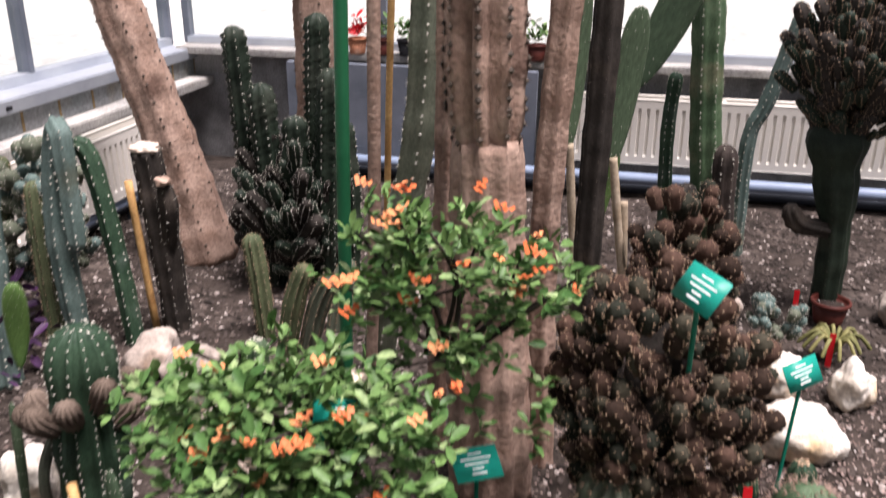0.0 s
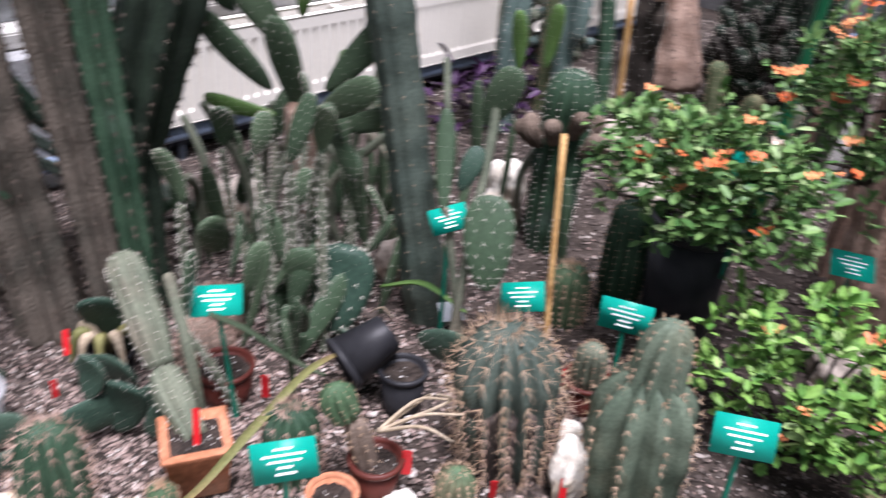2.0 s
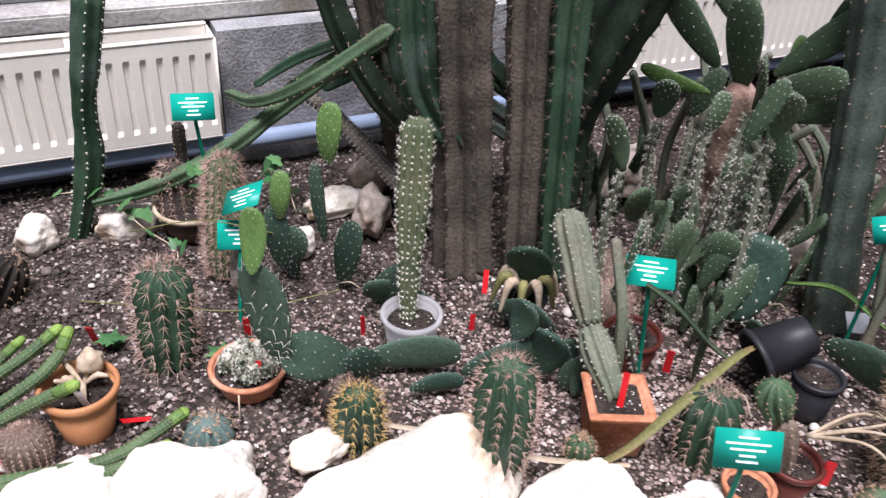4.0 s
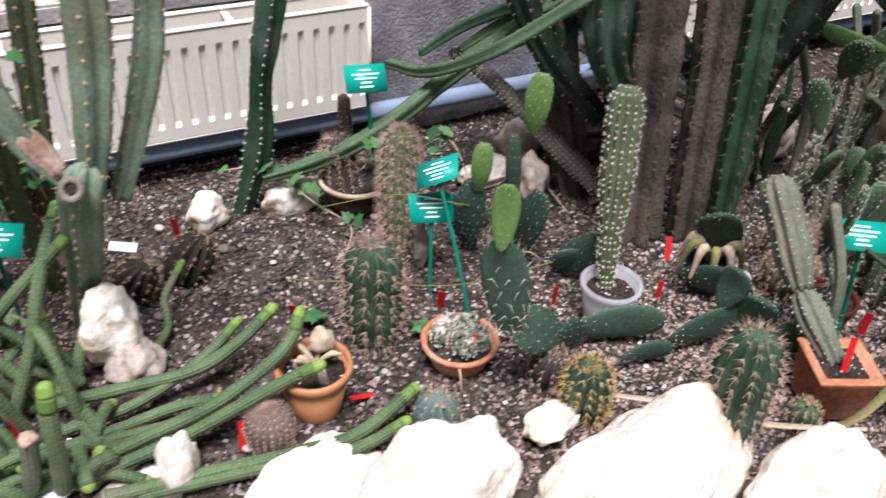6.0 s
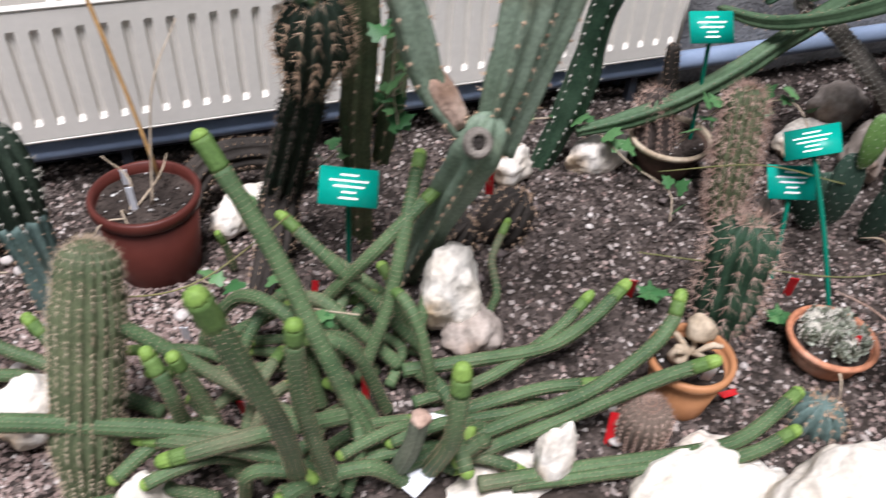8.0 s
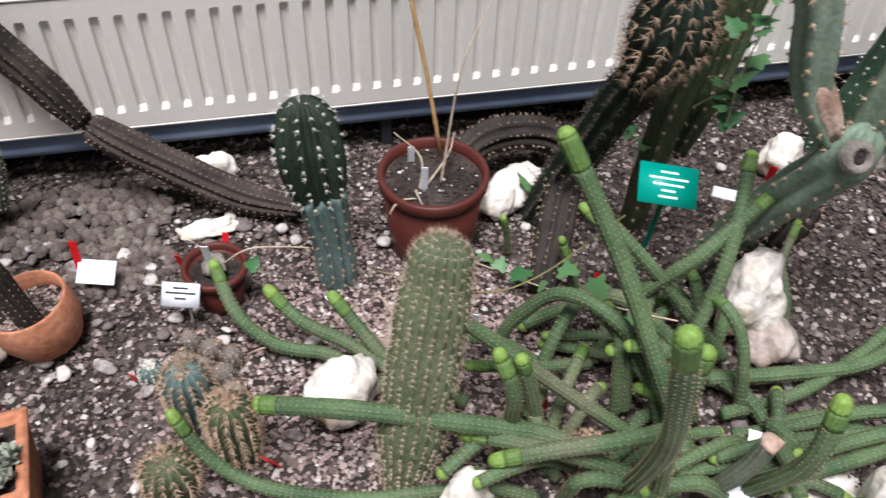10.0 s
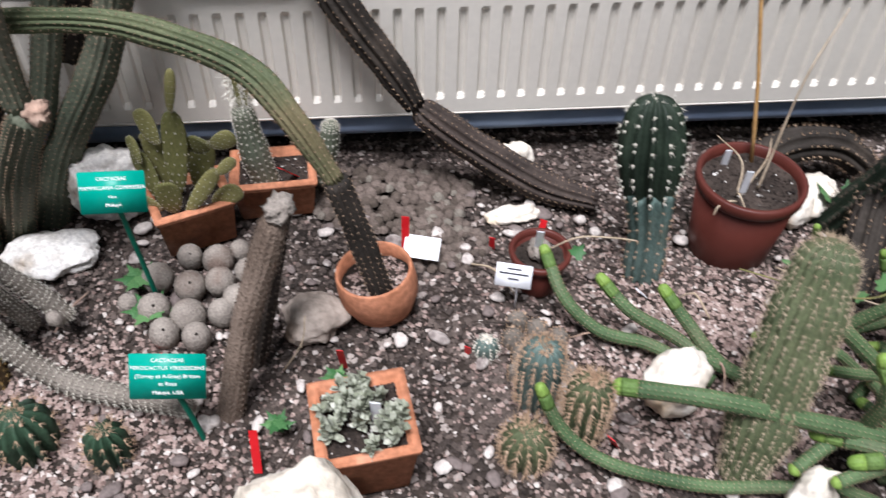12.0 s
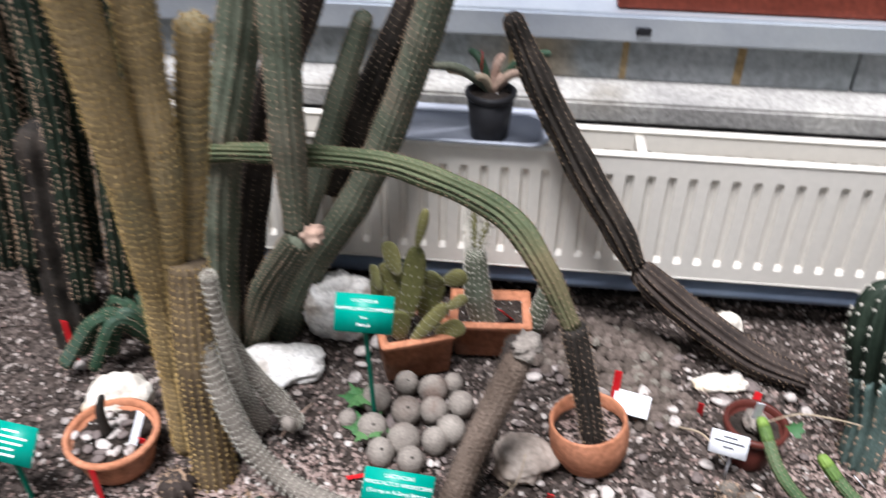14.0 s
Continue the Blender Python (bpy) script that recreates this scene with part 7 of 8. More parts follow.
pad_to(g, (-1.16, -0.30, -0.01), (-1.13, -0.39, 0.10), 0.07, M_PADD)
pad_to(g, (-1.14, -0.37, 0.06), (-1.10, -0.53, 0.17), 0.095, M_PADD, (0.7, -0.2, 0.7))
pad_to(g, (-1.105, -0.52, 0.15), (-1.105, -0.565, 0.365), 0.09, M_PADD, (0.75, -0.65, 0.3), spine=0.02)
pad_to(g, (-1.10, -0.565, 0.355), (-1.118, -0.553, 0.472), 0.05, M_PADN, (0.8, -0.6, 0.2), 0.012)
g = thing("young_opuntia", (-1.42, -0.36, 0), "slim opuntia with bright green young pads", "cactus")
for x, y, z, w, h, ry, rz, m in ((-1.46, -0.29, 0.0, 0.07, 0.2, 12, 40, M_PADD), (-1.42, -0.34, 0.16, 0.035, 0.2, -4, 50, M_PADD), (-1.39, -0.335, 0.375, 0.055, 0.13, 3, 50, M_PADN), (-1.52, -0.38, 0.0, 0.075, 0.16, -15, 40, M_PADD), (-1.42, -0.432, 0.245, 0.045, 0.11, 3, 60, M_PADN), (-1.43, -0.43, 0.10, 0.06, 0.17, -4, 60, M_PADD), (-1.56, -0.4, 0.02, 0.08, 0.15, 30, 30, M_PADD), (-1.38, -0.24, 0.0, 0.09, 0.17, 40, 40, M_PADD)):
    pad(g, x, y, z, w, h, 0, ry, rz, m, 0.005, 3)
g = thing("bunny_ear_opuntia", (-1.80, -2.66, 0.075), "yellow-green bunny-ear opuntia dotted with gold tufts", "cactus")
for x, y, z, w, h, ry, rz in ((-1.86, -2.685, 0.12, 0.056, 0.19, 6, 85), (-1.86, -2.665, 0.295, 0.024, 0.09, 10, 80), (-1.88, -2.70, 0.10, 0.06, 0.14, -10, 85), (-1.865, -2.70, 0.225, 0.052, 0.075, -25, 70), (-1.86, -2.72, 0.10, 0.052, 0.12, -18, 70), (-1.86, -2.735, 0.19, 0.035, 0.055, -30, 60), (-1.835, -2.675, 0.09, 0.038, 0.13, 35, 85)):
    pad(g, x, y, z, w * 0.82, h * 0.92, 0, ry, rz, M_PADY, 0.003, 4, M_WHITESP, t=0.009, cush=0.003)
for x, y, z, w, h, rx, ry, rz in ((-1.84, -2.70, 0.09, 0.06, 0.095, 15, 0, 95), (-1.83, -2.605, 0.185, 0.03, 0.05, 0, 50, 80), (-1.88, -2.65, 0.20, 0.055, 0.06, 30, 40, 80), (-1.89, -2.66, 0.10, 0.06, 0.13, 0, 15, 85), (-1.89, -2.62, 0.2, 0.05, 0.055, 0, 70, 80), (-1.86, -2.63, 0.09, 0.052, 0.08, 0, 55, 70), (-1.85, -2.72, 0.09, 0.05, 0.06, 30, -60, 60), (-1.90, -2.70, 0.16, 0.05, 0.08, 0, -40, 80)):
    pad(g, x, y, z, w * 0.8, h * 0.85, rx, ry, rz, M_PADY, 0.003, 4, M_WHITESP, t=0.009, cush=0.003)
g = thing("pale_woolly_cactus", (-1.94, -2.54, 0.07), "pale grey woolly cactus with a spiny yellow top", "cactus")
stem(g, "stem", [(-1.93, -2.54, 0.06), (-1.935, -2.555, 0.13), (-1.94, -2.562, 0.20), (-1.94, -2.566, 0.25)], [0.024, 0.026, 0.023, 0.018], M_GREYG, 14, 0.1, 0.01, 0.006, M_WHITESP, 5, 1.2, seed=152, per=3)
stem(g, "spiny_top", [(-1.94, -2.566, 0.24), (-1.945, -2.57, 0.30), (-1.95, -2.572, 0.35)], [0.007, 0.008, 0.006], M_PADY, 5, 0.2, 0.008, 0.025, M_WHITESP, 6, 1.0, seed=153)
stem(g, "spiny_top", [(-1.94, -2.562, 0.23), (-1.945, -2.55, 0.28), (-1.95, -2.535, 0.32)], [0.006, 0.007, 0.005], M_PADY, 5, 0.2, 0.008, 0.022, M_WHITESP, 6, 1.0, seed=155)
stem(g, "stub", [(-1.95, -2.44, 0.05), (-1.95, -2.42, 0.135), (-1.955, -2.41, 0.2)], [0.018, 0.02, 0.015], M_GREYG, 14, 0.1, 0.01, 0.005, M_WHITESP, 5, 1.2, seed=154, per=3)


def strap(label, pts, w, material):
    """A long narrow folded leaf."""
    P, W = spline(pts, w, 0.015)
    vs, fs = [], []
    for i, p in enumerate(P):
        t = (P[min(i + 1, len(P) - 1)] - P[max(0, i - 1)]).normalized()
        s = t.cross(V((0, 0, 1))).normalized()
        u = s.cross(t)
        vs += [p - s * W[i] + u * W[i] * 0.35, p - u * 0.003, p + s * W[i] + u * W[i] * 0.35, p - u * 0.006]
    for i in range(len(P) - 1):
        b = i * 4
        for a, c in ((0, 1), (1, 2), (2, 3), (3, 0)):
            fs.append((b + a, b + c, b + 4 + c, b + 4 + a))
    return single("strap_leaf", mesh_of(vs, fs, material), (0, 0, 0), label, "leaf")


strap("long pale green strap leaf fallen across the plants", [(-0.83, 0.39, 0.13), (-0.78, 0.25, 0.17), (-0.74, 0.1, 0.14), (-0.72, -0.03, 0.09), (-0.76, -0.12, 0.03)], [0.004, 0.009, 0.01, 0.008, 0.004], M_PADY)
strap("long pale green strap leaf hanging by a label", [(-0.93, 0.14, 0.27), (-0.90, 0.2, 0.22), (-0.86, 0.28, 0.13), (-0.83, 0.33, 0.09)], [0.007, 0.01, 0.008, 0.003], M_PAD)
strap("dry tan strap leaf lying behind the stones", [(-1.0, -0.4, 0.04), (-0.88, -0.24, 0.05), (-0.8, -0.14, 0.04), (-0.7, -0.02, 0.08)], [0.005, 0.008, 0.007, 0.004], M_DRY)
strap("green strap leaf over the fallen pot", [(-1.0, 0.62, 0.1), (-0.9, 0.66, 0.14), (-0.78, 0.68, 0.12)], [0.005, 0.01, 0.003], M_PADN)
t = thing("curled_leaf_plant", (-1.20, 0.05, 0), "withered plant with curled yellow-brown leaves in a black pot", "plant")
for k in range(10):
    a = k * 0.63
    me, _ = tube([(-1.20, 0.05, 0.06), (-1.20 + 0.04 * math.cos(a), 0.05 + 0.05 * math.sin(a), 0.13), (-1.20 + 0.07 * math.cos(a), 0.05 + 0.08 * math.sin(a), 0.05)], [0.004, 0.011, 0.004], M_PADY if k % 2 else M_DRY, around=6)
    wpart("leaf", me, t, "curled dry leaf")
pot_round("black_pot", "small black plastic pot half sunk in the gravel", -1.20, 0.05, 0.05, 0.042, 0.07, M_BLACKP, 0.004, 0.01)

# pots lying about
t = pot_round("black_pot", "empty black plastic pot tipped over on other pots", -0.80, 0.47, 0.058, 0.042, 0.12, M_BLACKP, 0.005, 0.012, z=0.15, tilt=(115, 25), fill_drop=0.09)
pot_round("black_pot", "black plastic pot standing under a tipped one", -0.74, 0.46, 0.05, 0.04, 0.1, M_BLACKP, 0.005, 0.012)
pot_round("small_pot", "small red-brown plastic pot with a grafted striped cactus", -0.60, 0.27, 0.05, 0.038, 0.08, M_OXPOT, 0.005, 0.012)
g = thing("grafted_cactus", (-0.62, 0.26, 0.06), "striped round cactus grafted on a brown stem", "cactus")
stem(g, "stock", [(-0.61, 0.26, 0.05), (-0.62, 0.25, 0.11), (-0.63, 0.24, 0.17)], [0.02, 0.024, 0.02], M_BROWNFUR, 6, 0.25, 0.02, 0.01, M_TANSP, 3, seed=160)
stem(g, "scion", [(-0.64, 0.235, 0.165), (-0.655, 0.225, 0.2), (-0.66, 0.22, 0.235)], [0.028, 0.036, 0.03], M_GREEN, 10, 0.3, 0.015, 0.005, M_TANSP, 3, seed=161)
for k in range(5):
    a = k * 1.3
    me, _ = tube([(-0.60, 0.27, 0.14), (-0.55 + 0.03 * math.cos(a), 0.30 + 0.02 * k, 0.19), (-0.50 + 0.02 * math.cos(a), 0.34 + 0.04 * math.sin(a), 0.16 + 0.03 * k)], [0.004, 0.003, 0.002], M_DRY, around=5, tip=False)
    wpart("dry_shoot", me, g, "thin dry bent shoot")
pot_round("clay_pot", "small pink clay pot sunk in the gravel", -0.60, 0.17, 0.045, 0.036, 0.06, M_TERRA, 0.005, 0.01)
pot_round("small_pot", "red-brown plastic pot with a small round cactus", -0.49, 0.76, 0.052, 0.042, 0.08, M_OXPOT, 0.005, 0.012)
barrel("small grey-green cactus in a plastic pot", -0.49, 0.76, 0.036, 0.1, M_GREYG, 12, 0.2, 0.008, M_TANSP, 5, 0.016, (0, 0), 162, z=0.06)
barrel("green barrel cactus behind a label", -0.72, 0.17, 0.055, 0.17, M_DEEP, 12, 0.28, 0.02, M_REDSP, 6, 0.022, (0, 0), 163)
barrel("small round barrel cactus near the border", -0.48, 0.36, 0.038, 0.075, M_GREEN, 13, 0.25, 0.012, M_TANSP, 5, 0.014, (0, 0), 164)
barrel("tiny tan-spined cactus behind the border stones", -0.80, -0.05, 0.026, 0.07, M_GREEN, 11, 0.2, 0.01, M_TANSP, 5, 0.012, (0, 0), 165)
pot_round("small_pot", "red-brown plastic pot behind a label", -1.0, 0.2, 0.06, 0.05, 0.08, M_OXPOT, 0.005, 0.012)
pot_round("clay_pot", "dark clay pot behind the cactus trunks", -1.8, 0.1, 0.085, 0.07, 0.12, M_DKBOWL, 0.006, 0.015)
barrel("pink-spined ball cactus behind the clump", -1.12, 0.22, 0.06, 0.1, M_BROWNFUR, 16, 0.15, 0.015, M_REDSP, 6, 0.014, (0, 0), 166)
barrel("pink-spined ball cactus behind the clump", -1.2, 0.3, 0.065, 0.11, M_BROWNFUR, 16, 0.15, 0.015, M_REDSP, 6, 0.014, (0, 0), 167)
barrel("low brown barrel cactus by a white border stone", -1.09, -0.42, 0.05, 0.07, M_DRIED, 13, 0.25, 0.012, M_REDSP, 5, 0.016, (0, 0), 168)
barrel("flat green barrel cactus with a pale crown", -1.10, -0.67, 0.055, 0.05, M_BLUEGR, 13, 0.25, 0.012, M_TANSP, 5, 0.018, (0, 0), 169)
barrel("small round barrel cactus full of brown spines", -1.385, -2.03, 0.034, 0.15, M_OLIVE, 14, 0.2, 0.014, M_TANSP, 6, 0.012, (0, 0), 170)
barrel("small round barrel cactus full of tan spines", -1.345, -2.125, 0.038, 0.085, M_OLIVE, 14, 0.2, 0.014, M_TANSP, 6, 0.012, (0, 0), 171)
barrel("small bluish barrel cactus full of tan spines", -1.45, -2.09, 0.036, 0.15, M_BLUEGR, 14, 0.2, 0.012, M_TANSP, 6, 0.012, (0, 0), 172)
barrel("tiny bluish cactus in the gravel", -1.545, -2.16, 0.02, 0.045, M_BLUEGR, 11, 0.2, 0.006, M_WHITESP, 4, 0.01, (0, 0), 173)
for k in range(11):
    barrel("tiny brown-grey cactus head in a small cluster", -1.60 + 0.03 * (k % 4) + 0.005 * k, -2.10 + 0.032 * (k // 4) - 0.012 * (k % 2), 0.019, 0.036, M_WOOL, 9, 0.2, 0.004, M_TANSP, 4, 0.01, (0, 0), 174 + k, group="cluster of tiny heads", name="ball_cactus")
barrel("dark green barrel cactus with tan spines", -1.42, -2.875, 0.048, 0.095, M_DEEP, 12, 0.28, 0.012, M_TANSP, 5, 0.022, (0, 0), 186)
barrel("small dark green barrel cactus with tan spines", -1.395, -2.75, 0.034, 0.075, M_DEEP, 11, 0.28, 0.012, M_TANSP, 5, 0.018, (0, 0), 187)
barrel("little brown barrel cactus among green stems", -1.27, -1.53, 0.03, 0.08, M_BROWNFUR, 13, 0.2, 0.008, M_TANSP, 5, 0.01, (0, 0), 188)
barrel("small dead-brown cactus below the golden columns", -1.5, -3.03, 0.035, 0.05, M_DRIED, 10, 0.2, 0.006, M_TANSP, 3, 0.014, (0, 0), 189)
barrel("dark low ribbed cactus lying by the cereus", -1.68, -1.02, 0.05, 0.09, M_DARK, 11, 0.3, 0.014, M_TANSP, 4, 0.02, (0, 0.06), 190)
barrel("dark low ribbed cactus lying by the cereus", -1.66, -1.14, 0.045, 0.08, M_DARK, 11, 0.3, 0.014, M_TANSP, 4, 0.02, (0.02, 0.05), 191)
cactus("creeping_dark_cactus", "dark ribbed cactus arching along the ground by the pipe", [(-1.86, -1.62, 0.0), (-1.93, -1.55, 0.09), (-1.95, -1.42, 0.09), (-1.93, -1.32, 0.03)], [0.03, 0.034, 0.036, 0.03], M_DARK, 9, depth=0.25, gap=0.018, spine=0.008, spine_mat=M_TANSP, count=4, seed=192)
cactus("creeping_dark_cactus", "dark ribbed cactus creeping behind the plastic pot", [(-1.60, -1.50, 0.02), (-1.68, -1.46, 0.05), (-1.76, -1.42, 0.12), (-1.80, -1.38, 0.2)], [0.026, 0.034, 0.034, 0.03], M_DARK, 9, depth=0.28, gap=0.018, spine=0.009, spine_mat=M_TANSP, count=4, seed=193)
g = thing("dry_potted_cactus", (-1.80, -0.56, 0.07), "dried spiny brown cactus with a dark stalk in a bowl", "cactus")
stem(g, "stem", [(-1.81, -0.59, 0.05), (-1.83, -0.59, 0.13), (-1.84, -0.59, 0.18)], [0.045, 0.04, 0.03], M_DRIED, 11, 0.25, 0.014, 0.025, M_REDSP, 6, 1.0, seed=194)
stem(g, "stalk", [(-1.83, -0.56, 0.13), (-1.86, -0.56, 0.22), (-1.87, -0.56, 0.28)], [0.012, 0.016, 0.014], M_DARK, 7, 0.25, 0.014, 0.005, M_TANSP, 3, knob=0.1, seed=195)


# ---------------------------------------------------------------- what grows in the pots
def rosettes(label, parent_xy, z, spread, n, size, material, seed, name="succulent"):
    rr = random.Random(seed)
    t = thing(name, (parent_xy[0], parent_xy[1], z), label, "succulent")
    for k in range(n):
        a, q = rr.uniform(0, 6.283), spread * math.sqrt(rr.random())
        p = V((parent_xy[0] + q * math.cos(a), parent_xy[1] + q * math.sin(a), z + rr.uniform(0.004, 0.035) * (1.2 - q / spread)))
        places, normals = [], []
        for i in range(14):
            b = i * 2.4
            places.append(p + V((0, 0, 0.0012 * i)))
            normals.append(V((math.cos(b), math.sin(b), 0.15 + i * 0.1)))
        tagged(wpart("rosette", leaf_cloud(places, normals, size, material, seed + k, 0.5, 0.6), t), kind="stuff")
    return t


rosettes("silvery green succulent rosettes filling a planter", (-1.355, -2.365), 0.115, 0.062, 46, 0.017, M_SUCC, 1)
rosettes("grey clustered succulent filling a clay bowl", (-1.215, -0.565), 0.046, 0.055, 44, 0.013, M_SUCC, 2)
r3 = random.Random(9)
for k in range(15):
    a, q = r3.uniform(0, 6.28), 0.05 * math.sqrt(r3.random())
    barrel("tiny grey woolly cactus head in a clay bowl", -1.215 + q * math.cos(a), -0.565 + q * math.sin(a), 0.014, 0.03 + 0.02 * (1 - q / 0.05), M_GREYG, 8, 0.15, 0.006, M_WHITESP, 6, 0.008, (0, 0), 200 + k, z=0.045, group="woolly heads in the bowl", name="ball_cactus")
t = thing("dry_bulb", (-1.215, -0.86, 0.09), "dry tan bulb with shrivelled leaves in a clay pot", "plant")
part("bulb", blob(M_DRY, (0.05, 0.05, 0.055), 3, 0.25, seed=2), None, t, "", pose(-0.02, 0.02, 0.045))
part("bulb", blob(M_DRY, (0.035, 0.035, 0.035), 3, 0.25, seed=3), None, t, "", pose(0.0, -0.025, 0.02))
for k in range(5):
    a = k * 1.25
    me, _ = tube([(0, 0, 0.01), (0.03 * math.cos(a), 0.03 * math.sin(a), 0.035), (0.06 * math.cos(a), 0.055 * math.sin(a), 0.015 + 0.01 * k)], [0.004, 0.006, 0.002], M_DRY, around=5)
    part("dry_leaf", me, None, t)
t = thing("bamboo_cane", (-1.81, -1.65, 0.13), "bamboo cane with a dry twig in a plastic pot", "cane")
me, _ = tube([(-1.845, -1.63, 0.12), (-1.885, -1.655, 0.3), (-1.935, -1.69, 0.5), (-2.0, -1.75, 0.85), (-2.03, -1.79, 1.1)], 0.0038, M_BAMBOO, around=8, tip=False, step=0.08, wob=0.04)
wpart("cane", me, t)
t = thing("dry_twig", (-1.72, -1.70, 0.19), "dry straggling twigs of a dead seedling", "plant")
for a, b, c in (((-1.71, -1.7, 0.19), (-1.75, -1.69, 0.24), (-1.79, -1.73, 0.27)), ((-1.71, -1.7, 0.19), (-1.69, -1.71, 0.22), (-1.66, -1.70, 0.20)), ((-1.71, -1.7, 0.19), (-1.76, -1.64, 0.23), (-1.8, -1.62, 0.25)), ((-1.72, -1.66, 0.2), (-1.77, -1.62, 0.40), (-1.82, -1.56, 0.50)), ((-1.70, -1.69, 0.19), (-1.68, -1.74, 0.21), (-1.66, -1.76, 0.2))):
    me, _ = tube([a, b, c], [0.0022, 0.0018, 0.001], M_DRY, around=5, tip=False)
    wpart("twig", me, t)
t.matrix_basis = Matrix.Translation((-0.05, 0.01, -0.055)) @ t.matrix_basis
t = thing("withered_seedling", (-1.70, -2.05, 0.075), "pale shrivelled seedling with one green leaf", "plant")
part("seedling_body", blob(M_BALL, (0.05, 0.045, 0.03), 3, 0.4, seed=7), None, t, "", pose(0, 0, 0.012))
me, _ = tube([(0, 0.01, 0.01), (0.01, 0.06, 0.05), (0.02, 0.12, 0.055), (0.025, 0.16, 0.05)], 0.0015, M_DRY, around=5, tip=False)
part("dry_stalk", me, None, t)
lf = part("leaf", IVY, None, t, "small green leaf", pose(0.02, 0.055, 0.015, 20, 0, 40) @ Matrix.Diagonal((0.03, 0.03, 0.03, 1)))
t = thing("dry_plant", (-1.56, -3.17, 0.06), "dead brown stick plant among stones in a clay bowl", "plant")
me, _ = tube([(0, 0, 0), (0.0, 0, 0.06), (-0.01, 0.01, 0.1)], [0.01, 0.008, 0.006], M_DARK, around=7)
part("stick", me, None, t)
for k in range(26):
    a, q = r3.uniform(0, 6.28), 0.06 * math.sqrt(r3.random())
    single("pebble", blob(M_PEBBLE, (r3.uniform(0.014, 0.028), r3.uniform(0.012, 0.022), 0.012), 2, 0.25, seed=k), pose(-1.56 + q * math.cos(a), -3.17 + q * math.sin(a), 0.062, 0, 0, r3.uniform(0, 180)), "rounded pale pebble in a clay bowl", "pebble", "pebbles in the bowl")


# ---------------------------------------------------------------- mats of tiny heads
def heads(label, x0, y0, ax, ay, n, r, seed, kind="stuff"):
    rng = np.random.default_rng(seed)
    a, q = rng.uniform(0, 6.283, n), np.sqrt(rng.uniform(0, 1, n))
    x, y = x0 + ax * q * np.cos(a), y0 + ay * q * np.sin(a)
    vs, fs = [], []
    for px, py in zip(x, y):
        rr_ = r * rng.uniform(0.7, 1.25)
        b = len(vs)
        for j in range(3):
            e = 0.1 + 0.6 * j
            for i in range(7):
                t = 6.283 * (i + 0.5 * j) / 7
                f = 1 + 0.1 * rng.standard_normal()
                vs.append((px + rr_ * f * math.cos(t) * math.cos(e), py + rr_ * f * math.sin(t) * math.cos(e), 0.004 + rr_ * 1.1 * math.sin(e)))
        vs.append((px, py, 0.004 + rr_ * 0.95))
        for j in range(2):
            for i in range(7):
                k = (i + 1) % 7
                fs.append((b + j * 7 + i, b + j * 7 + k, b + (j + 1) * 7 + k, b + (j + 1) * 7 + i))
        for i in range(7):
            fs.append((b + 14 + i, b + 14 + (i + 1) % 7, b + 21))
    return single("mat_cactus", mesh_of(vs, fs, M_MATC), (0, 0, 0), label, "cactus", kind=kind)


heads("broad mat of tiny brown-grey cactus heads", -1.94, -2.30, 0.10, 0.16, 330, 0.011, 1)
heads("mat of tiny brown-grey cactus heads by a clay pot", -1.80, -2.22, 0.07, 0.09, 160, 0.010, 2)

# ---------------------------------------------------------------- tray and pot on the radiator
t = thing("plant_tray", (-2.11, -2.595, 0.41), "pale blue-grey plastic tray lying on the radiator", "tray")
bm = bmesh.new()
rings = []
for w, l, z, rad in ((0.12, 0.28, 0.002, 0.03), (0.14, 0.30, 0.012, 0.035), (0.155, 0.315, 0.012, 0.04), (0.155, 0.315, 0.008, 0.04), (0.11, 0.27, 0.0, 0.03)):
    ring = []
    for cx, cy, a0 in ((1, 1, 0), (-1, 1, 90), (-1, -1, 180), (1, -1, 270)):
        for q in range(5):
            a = radians(a0 + q * 22.5)
            ring.append(bm.verts.new(((w / 2 - rad) * cx + rad * math.cos(a), (l / 2 - rad) * cy + rad * math.sin(a), z)))
    rings.append(ring)
for r0, r1 in zip(rings, rings[1:]):
    for i in range(20):
        bm.faces.new((r0[i], r0[(i + 1) % 20], r1[(i + 1) % 20], r1[i]))
bm.faces.new(rings[0])
bm.faces.new(rings[-1][::-1])
part("tray_body", bm, M_TRAY, t)
pot_round("black_pot", "small black plastic pot with a jointed succulent on a tray", -2.08, -2.555, 0.046, 0.036, 0.095, M_BLACKP, 0.004, 0.012, z=0.414, fill_drop=0.01)
t = thing("jointed_succulent", (-2.09, -2.555, 0.50), "straggling jointed succulent with dry pink shoots", "plant")
for k, (dx, dy, dz, m) in enumerate(((0.01, -0.12, 0.05, M_GREYG), (-0.01, -0.09, 0.035, M_DRY), (0.0, 0.07, 0.04, M_FLESH), (-0.03, 0.11, 0.07, M_DEEP), (-0.03, 0.02, 0.06, M_REDSP), (0.02, -0.03, 0.035, M_DRY), (-0.01, 0.035, 0.03, M_FLESH), (-0.05, -0.05, 0.06, M_DEEP))):
    me, _ = tube([(0, 0, 0), (dx * 0.5, dy * 0.5, dz * 0.9), (dx, dy, dz)], [0.008, 0.009, 0.007], m, 5, 0.15, 0.01, True, 3, seed=k)
    part("shoot", me, None, t)
part("marker", box_bm(0.008, 0.0016, 0.06, 0.0005, (-0.01, -0.02, 0.045)), M_TAGRED, t, "red plastic marker")

